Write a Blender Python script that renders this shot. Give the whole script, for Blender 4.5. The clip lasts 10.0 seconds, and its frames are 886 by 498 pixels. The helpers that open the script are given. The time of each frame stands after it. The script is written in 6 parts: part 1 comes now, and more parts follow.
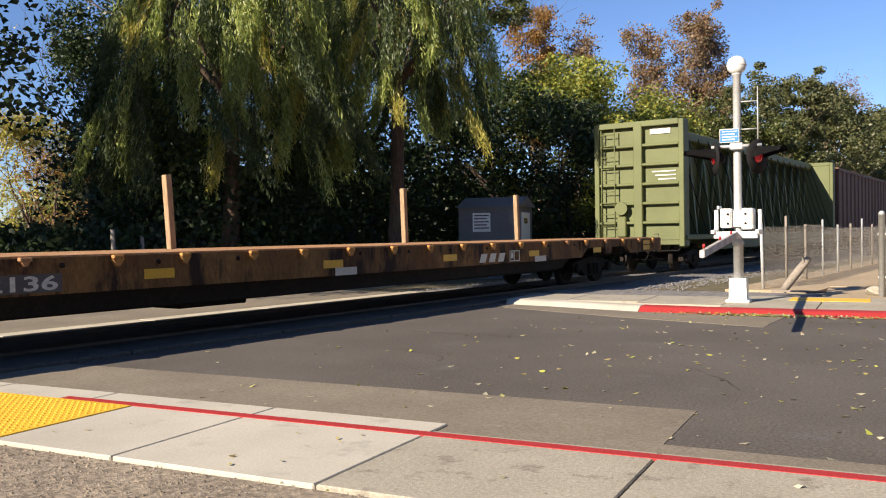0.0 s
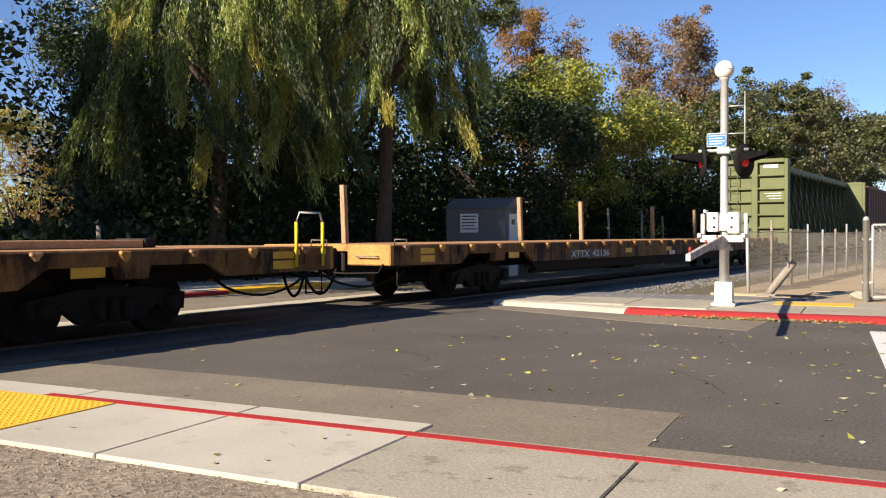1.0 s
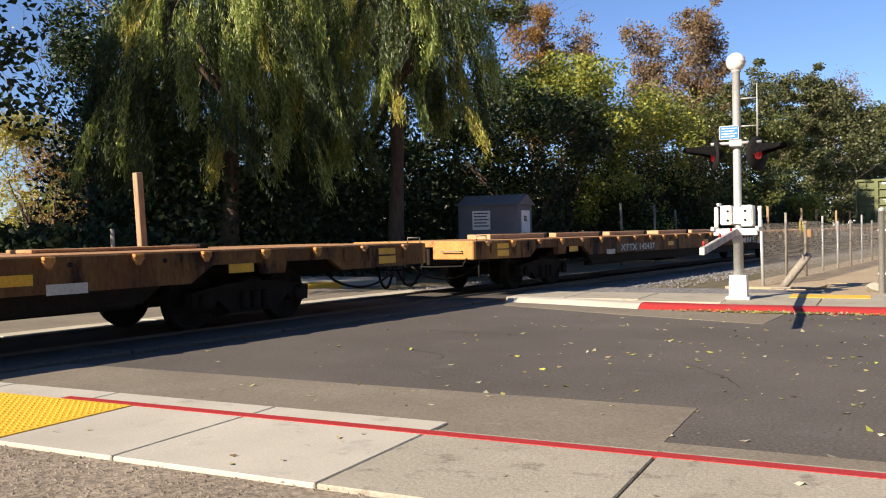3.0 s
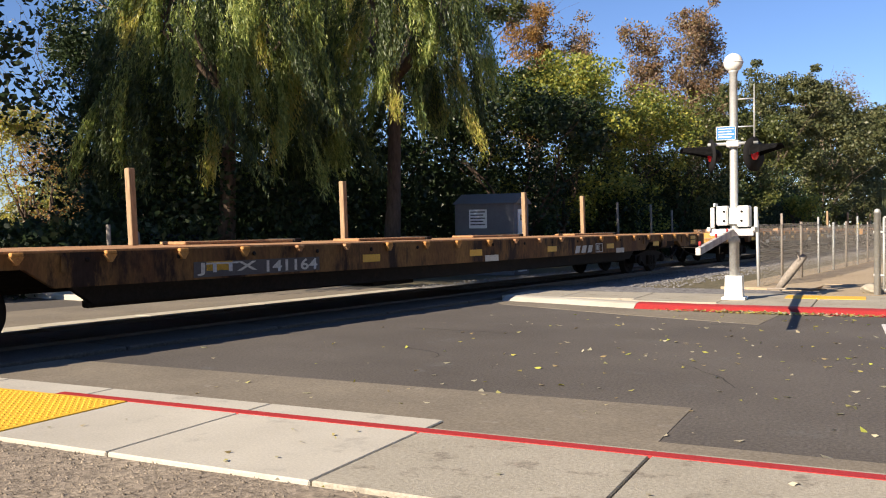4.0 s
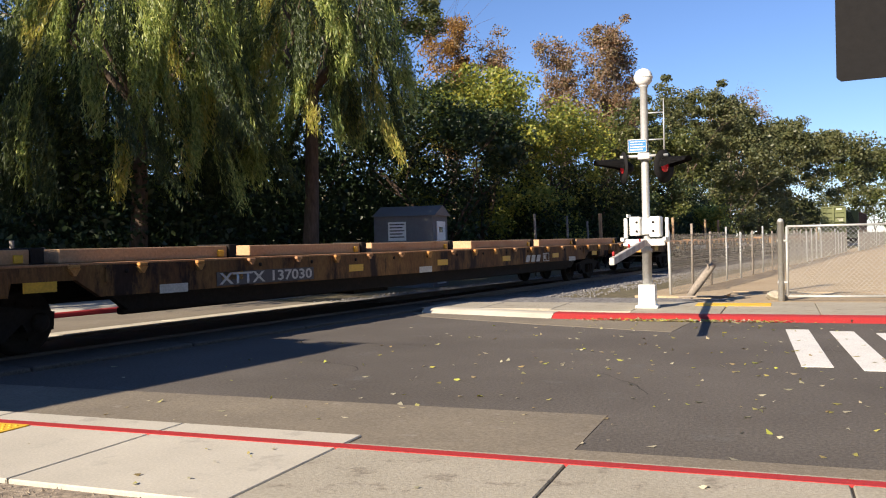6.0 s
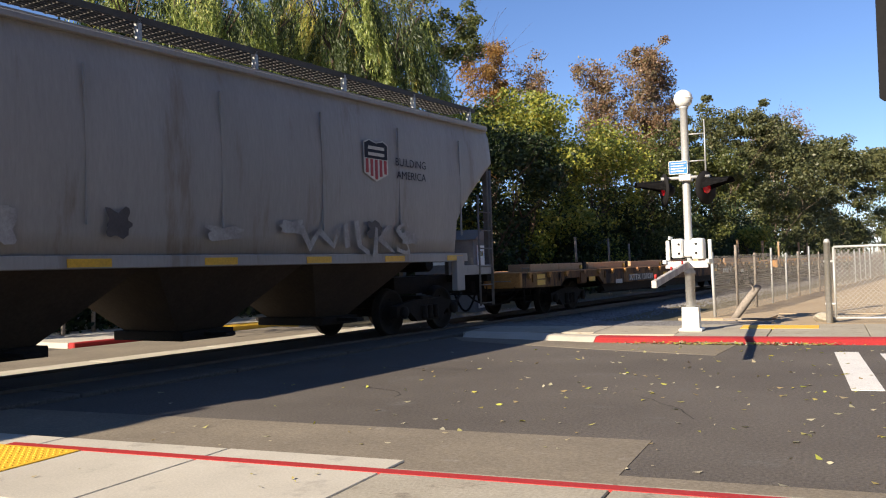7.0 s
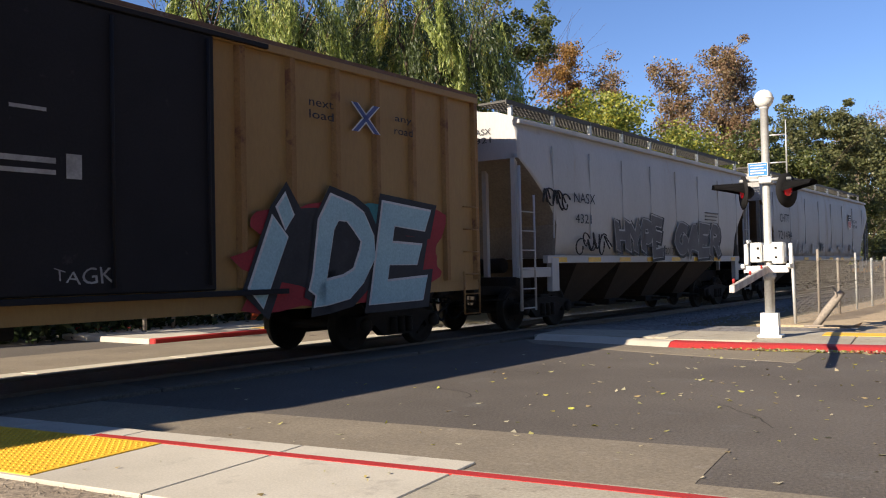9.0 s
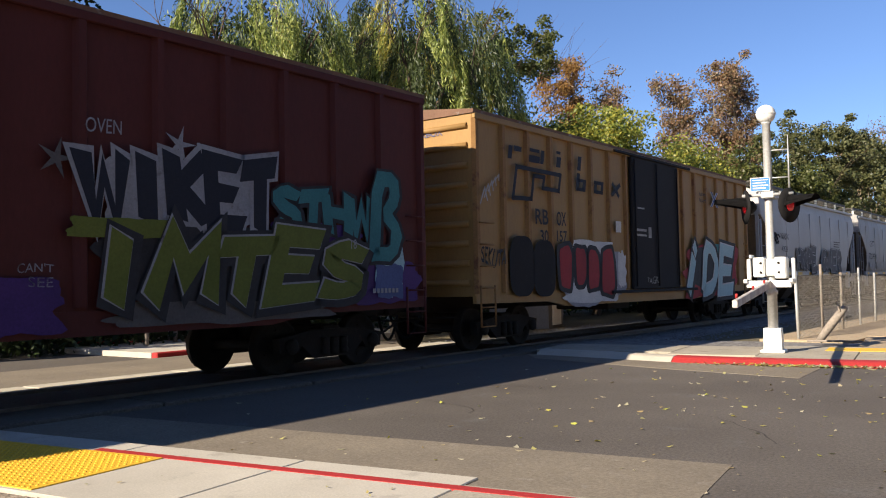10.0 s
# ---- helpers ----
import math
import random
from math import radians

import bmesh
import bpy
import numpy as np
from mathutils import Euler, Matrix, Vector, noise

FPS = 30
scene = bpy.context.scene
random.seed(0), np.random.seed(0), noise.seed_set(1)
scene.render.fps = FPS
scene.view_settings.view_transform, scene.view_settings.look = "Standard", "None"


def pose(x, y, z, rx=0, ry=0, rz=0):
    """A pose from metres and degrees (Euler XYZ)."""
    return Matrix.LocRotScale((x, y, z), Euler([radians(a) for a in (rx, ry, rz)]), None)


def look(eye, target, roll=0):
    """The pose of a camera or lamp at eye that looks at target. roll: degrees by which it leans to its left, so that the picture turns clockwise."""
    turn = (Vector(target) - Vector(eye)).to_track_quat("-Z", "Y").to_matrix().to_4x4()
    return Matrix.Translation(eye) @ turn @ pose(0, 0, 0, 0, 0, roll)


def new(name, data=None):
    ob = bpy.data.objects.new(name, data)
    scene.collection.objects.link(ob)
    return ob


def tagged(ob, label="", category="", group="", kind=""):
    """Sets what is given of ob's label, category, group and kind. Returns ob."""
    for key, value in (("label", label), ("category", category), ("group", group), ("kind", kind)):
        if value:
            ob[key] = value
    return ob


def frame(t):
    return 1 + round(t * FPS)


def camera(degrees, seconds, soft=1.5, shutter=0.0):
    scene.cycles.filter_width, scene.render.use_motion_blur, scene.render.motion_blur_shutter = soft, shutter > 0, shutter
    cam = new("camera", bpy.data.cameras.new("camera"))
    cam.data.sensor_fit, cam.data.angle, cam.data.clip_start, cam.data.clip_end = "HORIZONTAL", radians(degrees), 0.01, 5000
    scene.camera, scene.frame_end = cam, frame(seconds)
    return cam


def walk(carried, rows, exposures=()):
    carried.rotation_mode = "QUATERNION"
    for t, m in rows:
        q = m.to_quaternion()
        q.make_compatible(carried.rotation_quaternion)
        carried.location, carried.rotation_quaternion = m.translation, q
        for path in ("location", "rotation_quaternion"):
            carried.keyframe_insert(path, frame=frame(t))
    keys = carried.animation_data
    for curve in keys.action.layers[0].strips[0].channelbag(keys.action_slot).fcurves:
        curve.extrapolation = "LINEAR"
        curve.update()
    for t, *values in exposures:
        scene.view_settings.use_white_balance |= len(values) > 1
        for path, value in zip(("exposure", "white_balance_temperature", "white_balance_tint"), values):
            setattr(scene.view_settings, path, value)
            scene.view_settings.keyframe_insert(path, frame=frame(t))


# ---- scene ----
# ================= camera =================
cam = camera(54.0, 10.0, soft=1.1)
# seconds, x, y, z, yaw, pitch, lean
PATH = [
    (0.0, 0, 0, 1.253, -1.62, -0.91, 0.89), (0.5, 0, -0.003, 1.253, -1.5, -0.95, 0.58), (1.0, 0, -0.005, 1.255, -2.44, -0.9, 0.21),
    (1.5, 0.001, 0.001, 1.256, -3.13, -1.05, 0.28), (2.0, -0.002, -0.002, 1.256, -2.02, -0.73, 0.89), (3.5, 0.002, 0.003, 1.257, -1.59, -1.16, 1.11),
    (4.0, 0, 0.001, 1.256, -1.86, -1.16, 0.69), (4.5, 0.003, 0.006, 1.257, -1.78, -0.87, 0.69), (5.0, 0.014, 0.012, 1.255, -3.51, -1.19, 1.09),
    (5.2, 0.025, 0.02, 1.255, -4.95, -1.42, 1.09), (6.3, 0.025, -0.007, 1.257, -7.16, 0.07, 1.29), (6.5, 0.017, -0.02, 1.26, -5.35, 0.35, 1.66),
    (6.7, 0.017, -0.02, 1.26, -4.32, 0.74, 1.73), (7.0, 0.02, -0.022, 1.263, -4.46, 1.23, 1.83), (7.5, 0.01, -0.018, 1.268, -4.74, 2.13, 1.21),
    (8.0, 0.007, -0.022, 1.268, -2.24, 2.54, 1.18), (8.3, 0.003, -0.022, 1.268, -1.15, 2.36, 1.17), (8.6, 0.006, -0.025, 1.268, -0.36, 2.08, 1.25),
    (9.0, 0.006, -0.019, 1.265, 0.21, 1.45, 1.21), (9.5, 0.006, -0.017, 1.265, 0.37, 1.58, 1.26), (10.0, 0.003, -0.025, 1.268, 0.36, 2.39, 1.13)]
walk(cam, [(t, pose(x, y, z, 90 + p, r, w)) for t, x, y, z, w, p, r in PATH])

# ================= light =================
SUN_TO = Vector((-1.55, -1.22, 1.0)).normalized()
world = bpy.data.worlds.new("daylight")
scene.world = world
world.use_nodes = True
wn = world.node_tree
sky = wn.nodes.new("ShaderNodeTexSky")
sky.sky_type, sky.sun_disc = "NISHITA", False
sky.sun_elevation, sky.sun_rotation = radians(27), radians(231.8)
sky.altitude, sky.air_density, sky.dust_density, sky.ozone_density = 600, 1.0, 0.0, 4.0
tint = wn.nodes.new("ShaderNodeMix")
tint.data_type, tint.blend_type = "RGBA", "MULTIPLY"
tint.inputs[0].default_value, tint.inputs[7].default_value = 1.0, (0.97, 1.0, 1.2, 1)
wn.links.new(sky.outputs[0], tint.inputs[6])
wn.links.new(tint.outputs[2], wn.nodes["Background"].inputs[0])
wn.nodes["Background"].inputs[1].default_value = 0.055
sun = new("sun", bpy.data.lights.new("sun", "SUN"))
sun.data.energy, sun.data.angle, sun.data.color = 4.7, radians(0.53), (1.0, 0.87, 0.70)
sun.matrix_world = look((0, 0, 30), Vector((0, 0, 30)) - SUN_TO)
scene.view_settings.exposure = 1.19


# ================= materials =================
def mat(name, a, b=None, rough=0.7, metal=0.0, big=0.8, fine=30.0, spread=0.5, grain=0.15, bump=0.2, stretch=(1, 1, 1), third=None, third_at=0.62, third_scale=2.5):
    """Two colours mixed in broad patches, grain on top, fine relief, and a third colour for rust, dirt or wear."""
    m = bpy.data.materials.new(name)
    m.use_nodes = True
    nt = m.node_tree
    p = nt.nodes["Principled BSDF"]
    p.inputs["Roughness"].default_value, p.inputs["Metallic"].default_value = rough, metal
    p.inputs["Specular IOR Level"].default_value = 0.5 if rough < 0.7 else 0.25
    tc, mp = nt.nodes.new("ShaderNodeTexCoord"), nt.nodes.new("ShaderNodeMapping")
    mp.inputs["Scale"].default_value = stretch
    nt.links.new(tc.outputs["Object"], mp.inputs[0])

    def noise_at(scale, detail=6.0, roughness=0.6):
        n = nt.nodes.new("ShaderNodeTexNoise")
        n.inputs["Scale"].default_value, n.inputs["Detail"].default_value, n.inputs["Roughness"].default_value = scale, detail, roughness
        nt.links.new(mp.outputs[0], n.inputs["Vector"])
        return n.outputs["Fac"]

    def ramp(fac, lo, hi):
        r = nt.nodes.new("ShaderNodeMapRange")
        r.inputs[1].default_value, r.inputs[2].default_value = lo, hi
        nt.links.new(fac, r.inputs[0])
        return r.outputs[0]

    def mix(fac, c1, c2, kind="MIX"):
        x = nt.nodes.new("ShaderNodeMix")
        x.data_type, x.blend_type = "RGBA", kind
        for sock, v in ((x.inputs[0], fac), (x.inputs[6], c1), (x.inputs[7], c2)):
            if isinstance(v, bpy.types.NodeSocket):
                nt.links.new(v, sock)
            else:
                sock.default_value = v if isinstance(v, float) else (*v, 1)
        return x.outputs[2]
    b = b or tuple(v * 0.75 for v in a)
    col = mix(ramp(noise_at(big), 0.5 - spread / 2, 0.5 + spread / 2), a, b)
    if third:
        col = mix(ramp(noise_at(third_scale, 8.0, 0.7), third_at - 0.04, third_at + 0.06), col, third)
    f = noise_at(fine, 4.0, 0.7)
    g = ramp(f, 0.3, 0.7)
    lo, hi = 1 - grain, 1 + grain
    gr = nt.nodes.new("ShaderNodeMapRange")
    gr.inputs[3].default_value, gr.inputs[4].default_value = lo, hi
    nt.links.new(g, gr.inputs[0])
    col = mix(1.0, col, gr.outputs[0], "MULTIPLY")
    nt.links.new(col, p.inputs["Base Color"])
    if bump:
        bp = nt.nodes.new("ShaderNodeBump")
        bp.inputs["Strength"].default_value, bp.inputs["Distance"].default_value = bump, 0.01
        nt.links.new(f, bp.inputs["Height"])
        nt.links.new(bp.outputs[0], p.inputs["Normal"])
    return m


def leaf_mat(name, cols, through_it=0.35):
    m = bpy.data.materials.new(name)
    m.use_nodes = True
    nt = m.node_tree
    nt.nodes.remove(nt.nodes["Principled BSDF"])
    geo, rampn = nt.nodes.new("ShaderNodeNewGeometry"), nt.nodes.new("ShaderNodeValToRGB")
    els = rampn.color_ramp.elements
    while len(els) < len(cols):
        els.new(0.5)
    for i, (e, c) in enumerate(zip(els, cols)):
        e.position, e.color = i / max(1, len(cols) - 1), (*c, 1)
    nt.links.new(geo.outputs["Random Per Island"], rampn.inputs[0])
    di, tr, gl = nt.nodes.new("ShaderNodeBsdfDiffuse"), nt.nodes.new("ShaderNodeBsdfTranslucent"), nt.nodes.new("ShaderNodeBsdfGlossy")
    gl.inputs["Roughness"].default_value = 0.45
    m1, m2 = nt.nodes.new("ShaderNodeMixShader"), nt.nodes.new("ShaderNodeMixShader")
    m1.inputs[0].default_value, m2.inputs[0].default_value = through_it, 0.03
    nt.links.new(rampn.outputs[0], di.inputs[0])
    nt.links.new(rampn.outputs[0], tr.inputs[0])
    nt.links.new(di.outputs[0], m1.inputs[1])
    nt.links.new(tr.outputs[0], m1.inputs[2])
    nt.links.new(m1.outputs[0], m2.inputs[1])
    nt.links.new(gl.outputs[0], m2.inputs[2])
    nt.links.new(m2.outputs[0], nt.nodes["Material Output"].inputs[0])
    return m


def glow_mat(name, c, strength):
    m = mat(name, c, rough=0.2, bump=0)
    p = m.node_tree.nodes["Principled BSDF"]
    p.inputs["Emission Color"].default_value, p.inputs["Emission Strength"].default_value = (*c, 1), strength
    return m


ASPHALT = mat("dark asphalt", (0.132, 0.116, 0.1), (0.082, 0.071, 0.061), 0.85, big=0.35, fine=38, grain=0.4, spread=0.45, bump=0.6, third=(0.125, 0.117, 0.108), third_at=0.64, third_scale=1.1)
OLD_ASPHALT = mat("worn asphalt", (0.235, 0.2, 0.15), (0.165, 0.14, 0.108), 0.9, big=0.9, fine=45, grain=0.28, bump=0.35, third=(0.26, 0.23, 0.19), third_at=0.64, third_scale=5)
CONCRETE = mat("pale concrete", (0.52, 0.48, 0.4), (0.42, 0.385, 0.32), 0.85, big=0.9, spread=0.35, fine=60, grain=0.14, bump=0.25, third=(0.36, 0.33, 0.28), third_at=0.6, third_scale=2.2)
OLD_CONCRETE = mat("weathered concrete", (0.4, 0.36, 0.29), (0.3, 0.27, 0.21), 0.9, big=1.2, fine=45, grain=0.25, bump=0.4, third=(0.22, 0.19, 0.15), third_at=0.6, third_scale=4)
GRAVEL = mat("brown gravel", (0.31, 0.255, 0.19), (0.21, 0.17, 0.13), 0.95, big=1.5, fine=25, grain=0.6, bump=1.0)
BALLAST = mat("grey ballast", (0.24, 0.23, 0.22), (0.14, 0.13, 0.125), 0.95, big=2, fine=12, grain=0.6, bump=1.0)
DIRT = mat("tan dirt", (0.42, 0.33, 0.22), (0.33, 0.25, 0.16), 0.95, big=0.6, fine=20, grain=0.3, bump=0.6)
SOIL = mat("dry grassy soil", (0.16, 0.13, 0.08), (0.1, 0.09, 0.05), 0.95, big=0.3, fine=10, grain=0.4, bump=0.6)
RED_PAINT = mat("red kerb paint", (0.4, 0.03, 0.03), (0.33, 0.033, 0.03), 0.7, big=2, fine=40, grain=0.2, third=(0.33, 0.18, 0.14), third_at=0.67, third_scale=7)
YELLOW_PAD = mat("yellow tactile plastic", (0.8, 0.47, 0.03), (0.72, 0.4, 0.03), 0.6, big=2, fine=40, grain=0.12)
WHITE_LINE = mat("white road paint", (0.72, 0.7, 0.66), (0.6, 0.58, 0.55), 0.7, big=2, fine=50, grain=0.2, third=(0.25, 0.24, 0.23), third_at=0.68, third_scale=9)
JOINT = mat("dark joint", (0.05, 0.045, 0.04), rough=0.95)
STEEL = mat("rail steel", (0.1, 0.08, 0.065), (0.07, 0.05, 0.035), 0.6, 0.3, big=3)
WHITE_PAINT = mat("white enamel", (0.8, 0.8, 0.77), (0.7, 0.69, 0.65), 0.4, big=3, fine=30, grain=0.06, bump=0.05, third=(0.45, 0.4, 0.33), third_at=0.7, third_scale=6)
ARM_PAINT = mat("scuffed off-white board paint", (0.5, 0.46, 0.42), (0.36, 0.3, 0.27), 0.7, big=4, third=(0.2, 0.12, 0.1), third_at=0.62)
ARM_PALE = mat("worn white board paint", (0.58, 0.55, 0.5), (0.45, 0.4, 0.36), 0.7, big=4, third=(0.3, 0.22, 0.18), third_at=0.62)
FENCE_WIRE = mat("dull galvanised wire", (0.27, 0.255, 0.235), (0.18, 0.16, 0.14), 0.7, 0.2, big=3)
GALV = mat("galvanised steel", (0.5, 0.5, 0.48), (0.38, 0.38, 0.37), 0.5, 0.3, big=4)
LOGO_BLUE = mat("faded blue paint", (0.09, 0.12, 0.28), rough=0.7, bump=0)
BLACK = mat("black matt paint", (0.008, 0.008, 0.009), (0.011, 0.01, 0.01), 0.9, big=4, bump=0.1)
BLACK_IRON = mat("grimy running gear", (0.014, 0.012, 0.011), (0.024, 0.018, 0.014), 0.85, 0.0, big=4, fine=25, grain=0.3, third=(0.045, 0.026, 0.017), third_at=0.66)
BLUE_SIGN = mat("blue sign sheet", (0.02, 0.2, 0.55), rough=0.4, bump=0)
RED_LENS = glow_mat("red lens", (0.42, 0.012, 0.018), 0.1)
WOOD = mat("weathered timber", (0.36, 0.25, 0.15), (0.25, 0.17, 0.1), 0.8, big=2, fine=20, grain=0.3, stretch=(1, 1, 0.15))
GREY_WOOD = mat("grey timber", (0.3, 0.26, 0.22), (0.2, 0.17, 0.14), 0.9, big=3, fine=18, grain=0.3)
# lighter flatcar orange, sunlight on the end faces put into the colour
END_SUNLIT = mat("orange paint in a sunlit tone", (0.5, 0.27, 0.08), (0.4, 0.18, 0.06), 0.8, big=2, fine=25, grain=0.25, third=(0.2, 0.08, 0.04), third_at=0.6)
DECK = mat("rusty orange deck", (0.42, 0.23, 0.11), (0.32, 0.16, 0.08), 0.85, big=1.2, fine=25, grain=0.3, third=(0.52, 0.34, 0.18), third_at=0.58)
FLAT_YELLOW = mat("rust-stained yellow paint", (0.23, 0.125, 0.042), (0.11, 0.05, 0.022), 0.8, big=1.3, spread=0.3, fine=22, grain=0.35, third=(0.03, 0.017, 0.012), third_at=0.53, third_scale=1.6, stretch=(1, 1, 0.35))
RISER_TAN = mat("pale tan rail paint", (0.5, 0.33, 0.2), (0.42, 0.24, 0.12), 0.8, big=1.2, fine=25, grain=0.2, third=(0.36, 0.19, 0.09), third_at=0.6)
REFLECTOR = mat("yellow reflective sheet", (0.75, 0.42, 0.02), rough=0.45, bump=0, big=3)
SAFETY_YELLOW = mat("yellow rail paint", (0.7, 0.55, 0.03), rough=0.5)
LETTER = mat("white stencil paint", (0.62, 0.6, 0.55), (0.5, 0.47, 0.42), 0.8, big=4, grain=0.2, bump=0)
HOPPER_GREY = mat("light grey hopper paint", (0.34, 0.33, 0.32), (0.25, 0.24, 0.23), 0.6, big=0.9, fine=25, grain=0.08, bump=0.08, third=(0.22, 0.19, 0.165), third_at=0.61, third_scale=1.8, stretch=(1, 1, 0.16))
BAY_BROWN = mat("dark brown bay sheet", (0.07, 0.052, 0.038), (0.04, 0.032, 0.026), 0.85, big=1.0, fine=20, grain=0.2)
# dusty brown, darkened to carry the shade of the end recess
SLOPE_SHADED = mat("dusty brown end sheet with painted shade", (0.11, 0.085, 0.065), (0.07, 0.055, 0.042), 0.85, big=1.0, fine=20, grain=0.2)
HOPPER_PALE = mat("pale hopper paint with road dust", (0.43, 0.42, 0.41), (0.34, 0.33, 0.315), 0.6, big=0.8, fine=25, grain=0.06, bump=0.08, third=(0.36, 0.31, 0.26), third_at=0.64, third_scale=1.6, stretch=(1, 1, 0.3))
# dusty tan, lightened to carry sunlight on the end sheets
SLOPE_PALE = mat("dusty tan end sheet in a sunlit tone", (0.3, 0.265, 0.22), (0.2, 0.165, 0.13), 0.85, big=1.0, fine=20, grain=0.2)
MESH_GREY = mat("dark grating", (0.1, 0.095, 0.085), rough=0.7)
FAINT = mat("thin pale overspray", (0.4, 0.39, 0.38), (0.26, 0.25, 0.24), 0.7, big=2.5, spread=0.25, bump=0)
LADDER_GREY = mat("dark grey ladder paint", (0.2, 0.19, 0.18), (0.12, 0.11, 0.1), 0.7, big=3)
NAVY = mat("dark navy letter paint", (0.02, 0.022, 0.035), rough=0.7, bump=0)
SHIELD_RED = mat("red shield paint", (0.4, 0.04, 0.05), rough=0.6, bump=0)
GRAF_BLACK = mat("black spray paint", (0.02, 0.02, 0.024), (0.04, 0.04, 0.045), 0.7, big=3, bump=0)
GRAF_GREY = mat("dark grey spray paint", (0.07, 0.065, 0.068), (0.13, 0.12, 0.12), 0.7, big=1.5, bump=0)
GRAF_BLUE = mat("pale blue spray paint", (0.36, 0.52, 0.56), (0.3, 0.45, 0.5), 0.7, big=2, bump=0)
GRAF_RED = mat("red spray paint", (0.33, 0.03, 0.04), (0.22, 0.025, 0.03), 0.7, big=1.2, bump=0)
GRAF_WHITE = mat("white spray paint", (0.64, 0.63, 0.62), (0.44, 0.44, 0.45), 0.7, big=1.5, bump=0)
GRAF_PALE = mat("dull white spray paint", (0.33, 0.33, 0.36), (0.22, 0.22, 0.25), 0.8, big=1.2, bump=0, third=(0.12, 0.1, 0.1), third_at=0.62)
GRAF_GREEN = mat("olive green spray paint", (0.095, 0.115, 0.018), (0.14, 0.16, 0.03), 0.7, big=1.5, bump=0)
GRAF_TEAL = mat("teal spray paint", (0.03, 0.14, 0.16), (0.055, 0.21, 0.225), 0.7, big=1.5, bump=0)
GRAF_PURPLE = mat("purple spray paint", (0.08, 0.03, 0.16), (0.04, 0.02, 0.1), 0.7, big=1.0, bump=0)
BOX_YELLOW = mat("faded yellow boxcar paint", (0.34, 0.2, 0.06), (0.27, 0.15, 0.045), 0.65, big=0.7, fine=25, grain=0.08, third=(0.25, 0.13, 0.06), third_at=0.66, third_scale=1.4, stretch=(1, 1, 0.3))
BOX_RIB = mat("rust-streaked rib paint", (0.3, 0.17, 0.06), (0.22, 0.11, 0.04), 0.7, big=1.0, third=(0.14, 0.06, 0.03), third_at=0.58)
BOX_RED = mat("oxide red boxcar paint", (0.1, 0.022, 0.019), (0.068, 0.016, 0.014), 0.7, big=0.7, fine=25, grain=0.1, third=(0.08, 0.025, 0.02), third_at=0.66, stretch=(1, 1, 0.3))
BOX_BROWN = mat("brown boxcar paint", (0.13, 0.08, 0.06), (0.1, 0.06, 0.05), 0.7, big=0.7)
ROOF_RUST = mat("rusty roof sheet", (0.2, 0.11, 0.07), (0.13, 0.075, 0.05), 0.8, big=1.5, third=(0.3, 0.27, 0.24), third_at=0.62)
DOOR_BLACK = mat("black plug door paint", (0.012, 0.011, 0.013), (0.02, 0.018, 0.02), 0.8, big=1, third=(0.05, 0.045, 0.045), third_at=0.68)
CAR_GREEN = mat("olive green freight paint", (0.125, 0.14, 0.05), (0.09, 0.102, 0.036), 0.65, big=0.9, fine=25, grain=0.1, third=(0.12, 0.12, 0.06), third_at=0.66)
SHED_GREY = mat("grey shed siding", (0.17, 0.17, 0.175), (0.13, 0.13, 0.135), 0.7, big=2)
SHED_ROOF = mat("shed roof felt", (0.2, 0.19, 0.18), rough=0.8)
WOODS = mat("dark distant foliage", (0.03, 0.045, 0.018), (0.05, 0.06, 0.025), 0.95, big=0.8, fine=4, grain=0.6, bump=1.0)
BARK = mat("furrowed bark", (0.12, 0.085, 0.06), (0.07, 0.05, 0.04), 0.95, big=3, fine=14, grain=0.4, bump=1.0, stretch=(1, 1, 0.25))
BARK_PALE = mat("pale bark", (0.3, 0.24, 0.17), (0.2, 0.15, 0.1), 0.9, big=3, fine=14, grain=0.3, bump=0.6, stretch=(1, 1, 0.25))
CAR_WHITE = mat("white car paint", (0.75, 0.76, 0.78), rough=0.25, bump=0)
CAR_DARK = mat("dark car paint", (0.03, 0.035, 0.05), rough=0.25, bump=0)
GLASS = mat("dark car glass", (0.02, 0.025, 0.03), rough=0.08, bump=0)
RUBBER = mat("tyre rubber", (0.02, 0.02, 0.02), rough=0.85)
ORANGE = mat("orange cone plastic", (0.75, 0.13, 0.03), rough=0.5)
# two willow greens paint sun and shade: light for lit sprays, dark for shaded
WILLOW_LIT = leaf_mat("willow leaves", [(0.14, 0.19, 0.05), (0.22, 0.28, 0.07), (0.34, 0.39, 0.1), (0.48, 0.5, 0.15)], 0.45)
WILLOW_SHADED = leaf_mat("willow leaves in shaded green", [(0.04, 0.06, 0.02), (0.065, 0.09, 0.03), (0.11, 0.14, 0.042)], 0.42)
WILLOW_GOLD = leaf_mat("yellowed willow leaves", [(0.3, 0.32, 0.06), (0.46, 0.43, 0.09), (0.48, 0.38, 0.11)], 0.48)
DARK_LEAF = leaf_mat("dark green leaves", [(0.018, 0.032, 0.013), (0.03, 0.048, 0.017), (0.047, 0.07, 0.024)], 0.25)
GREEN_LEAF = leaf_mat("mid green leaves", [(0.06, 0.075, 0.022), (0.09, 0.11, 0.03), (0.16, 0.16, 0.045)], 0.35)
LIME_LEAF = leaf_mat("yellow-green leaves", [(0.1, 0.14, 0.03), (0.18, 0.22, 0.045), (0.33, 0.34, 0.06), (0.42, 0.37, 0.06)], 0.4)
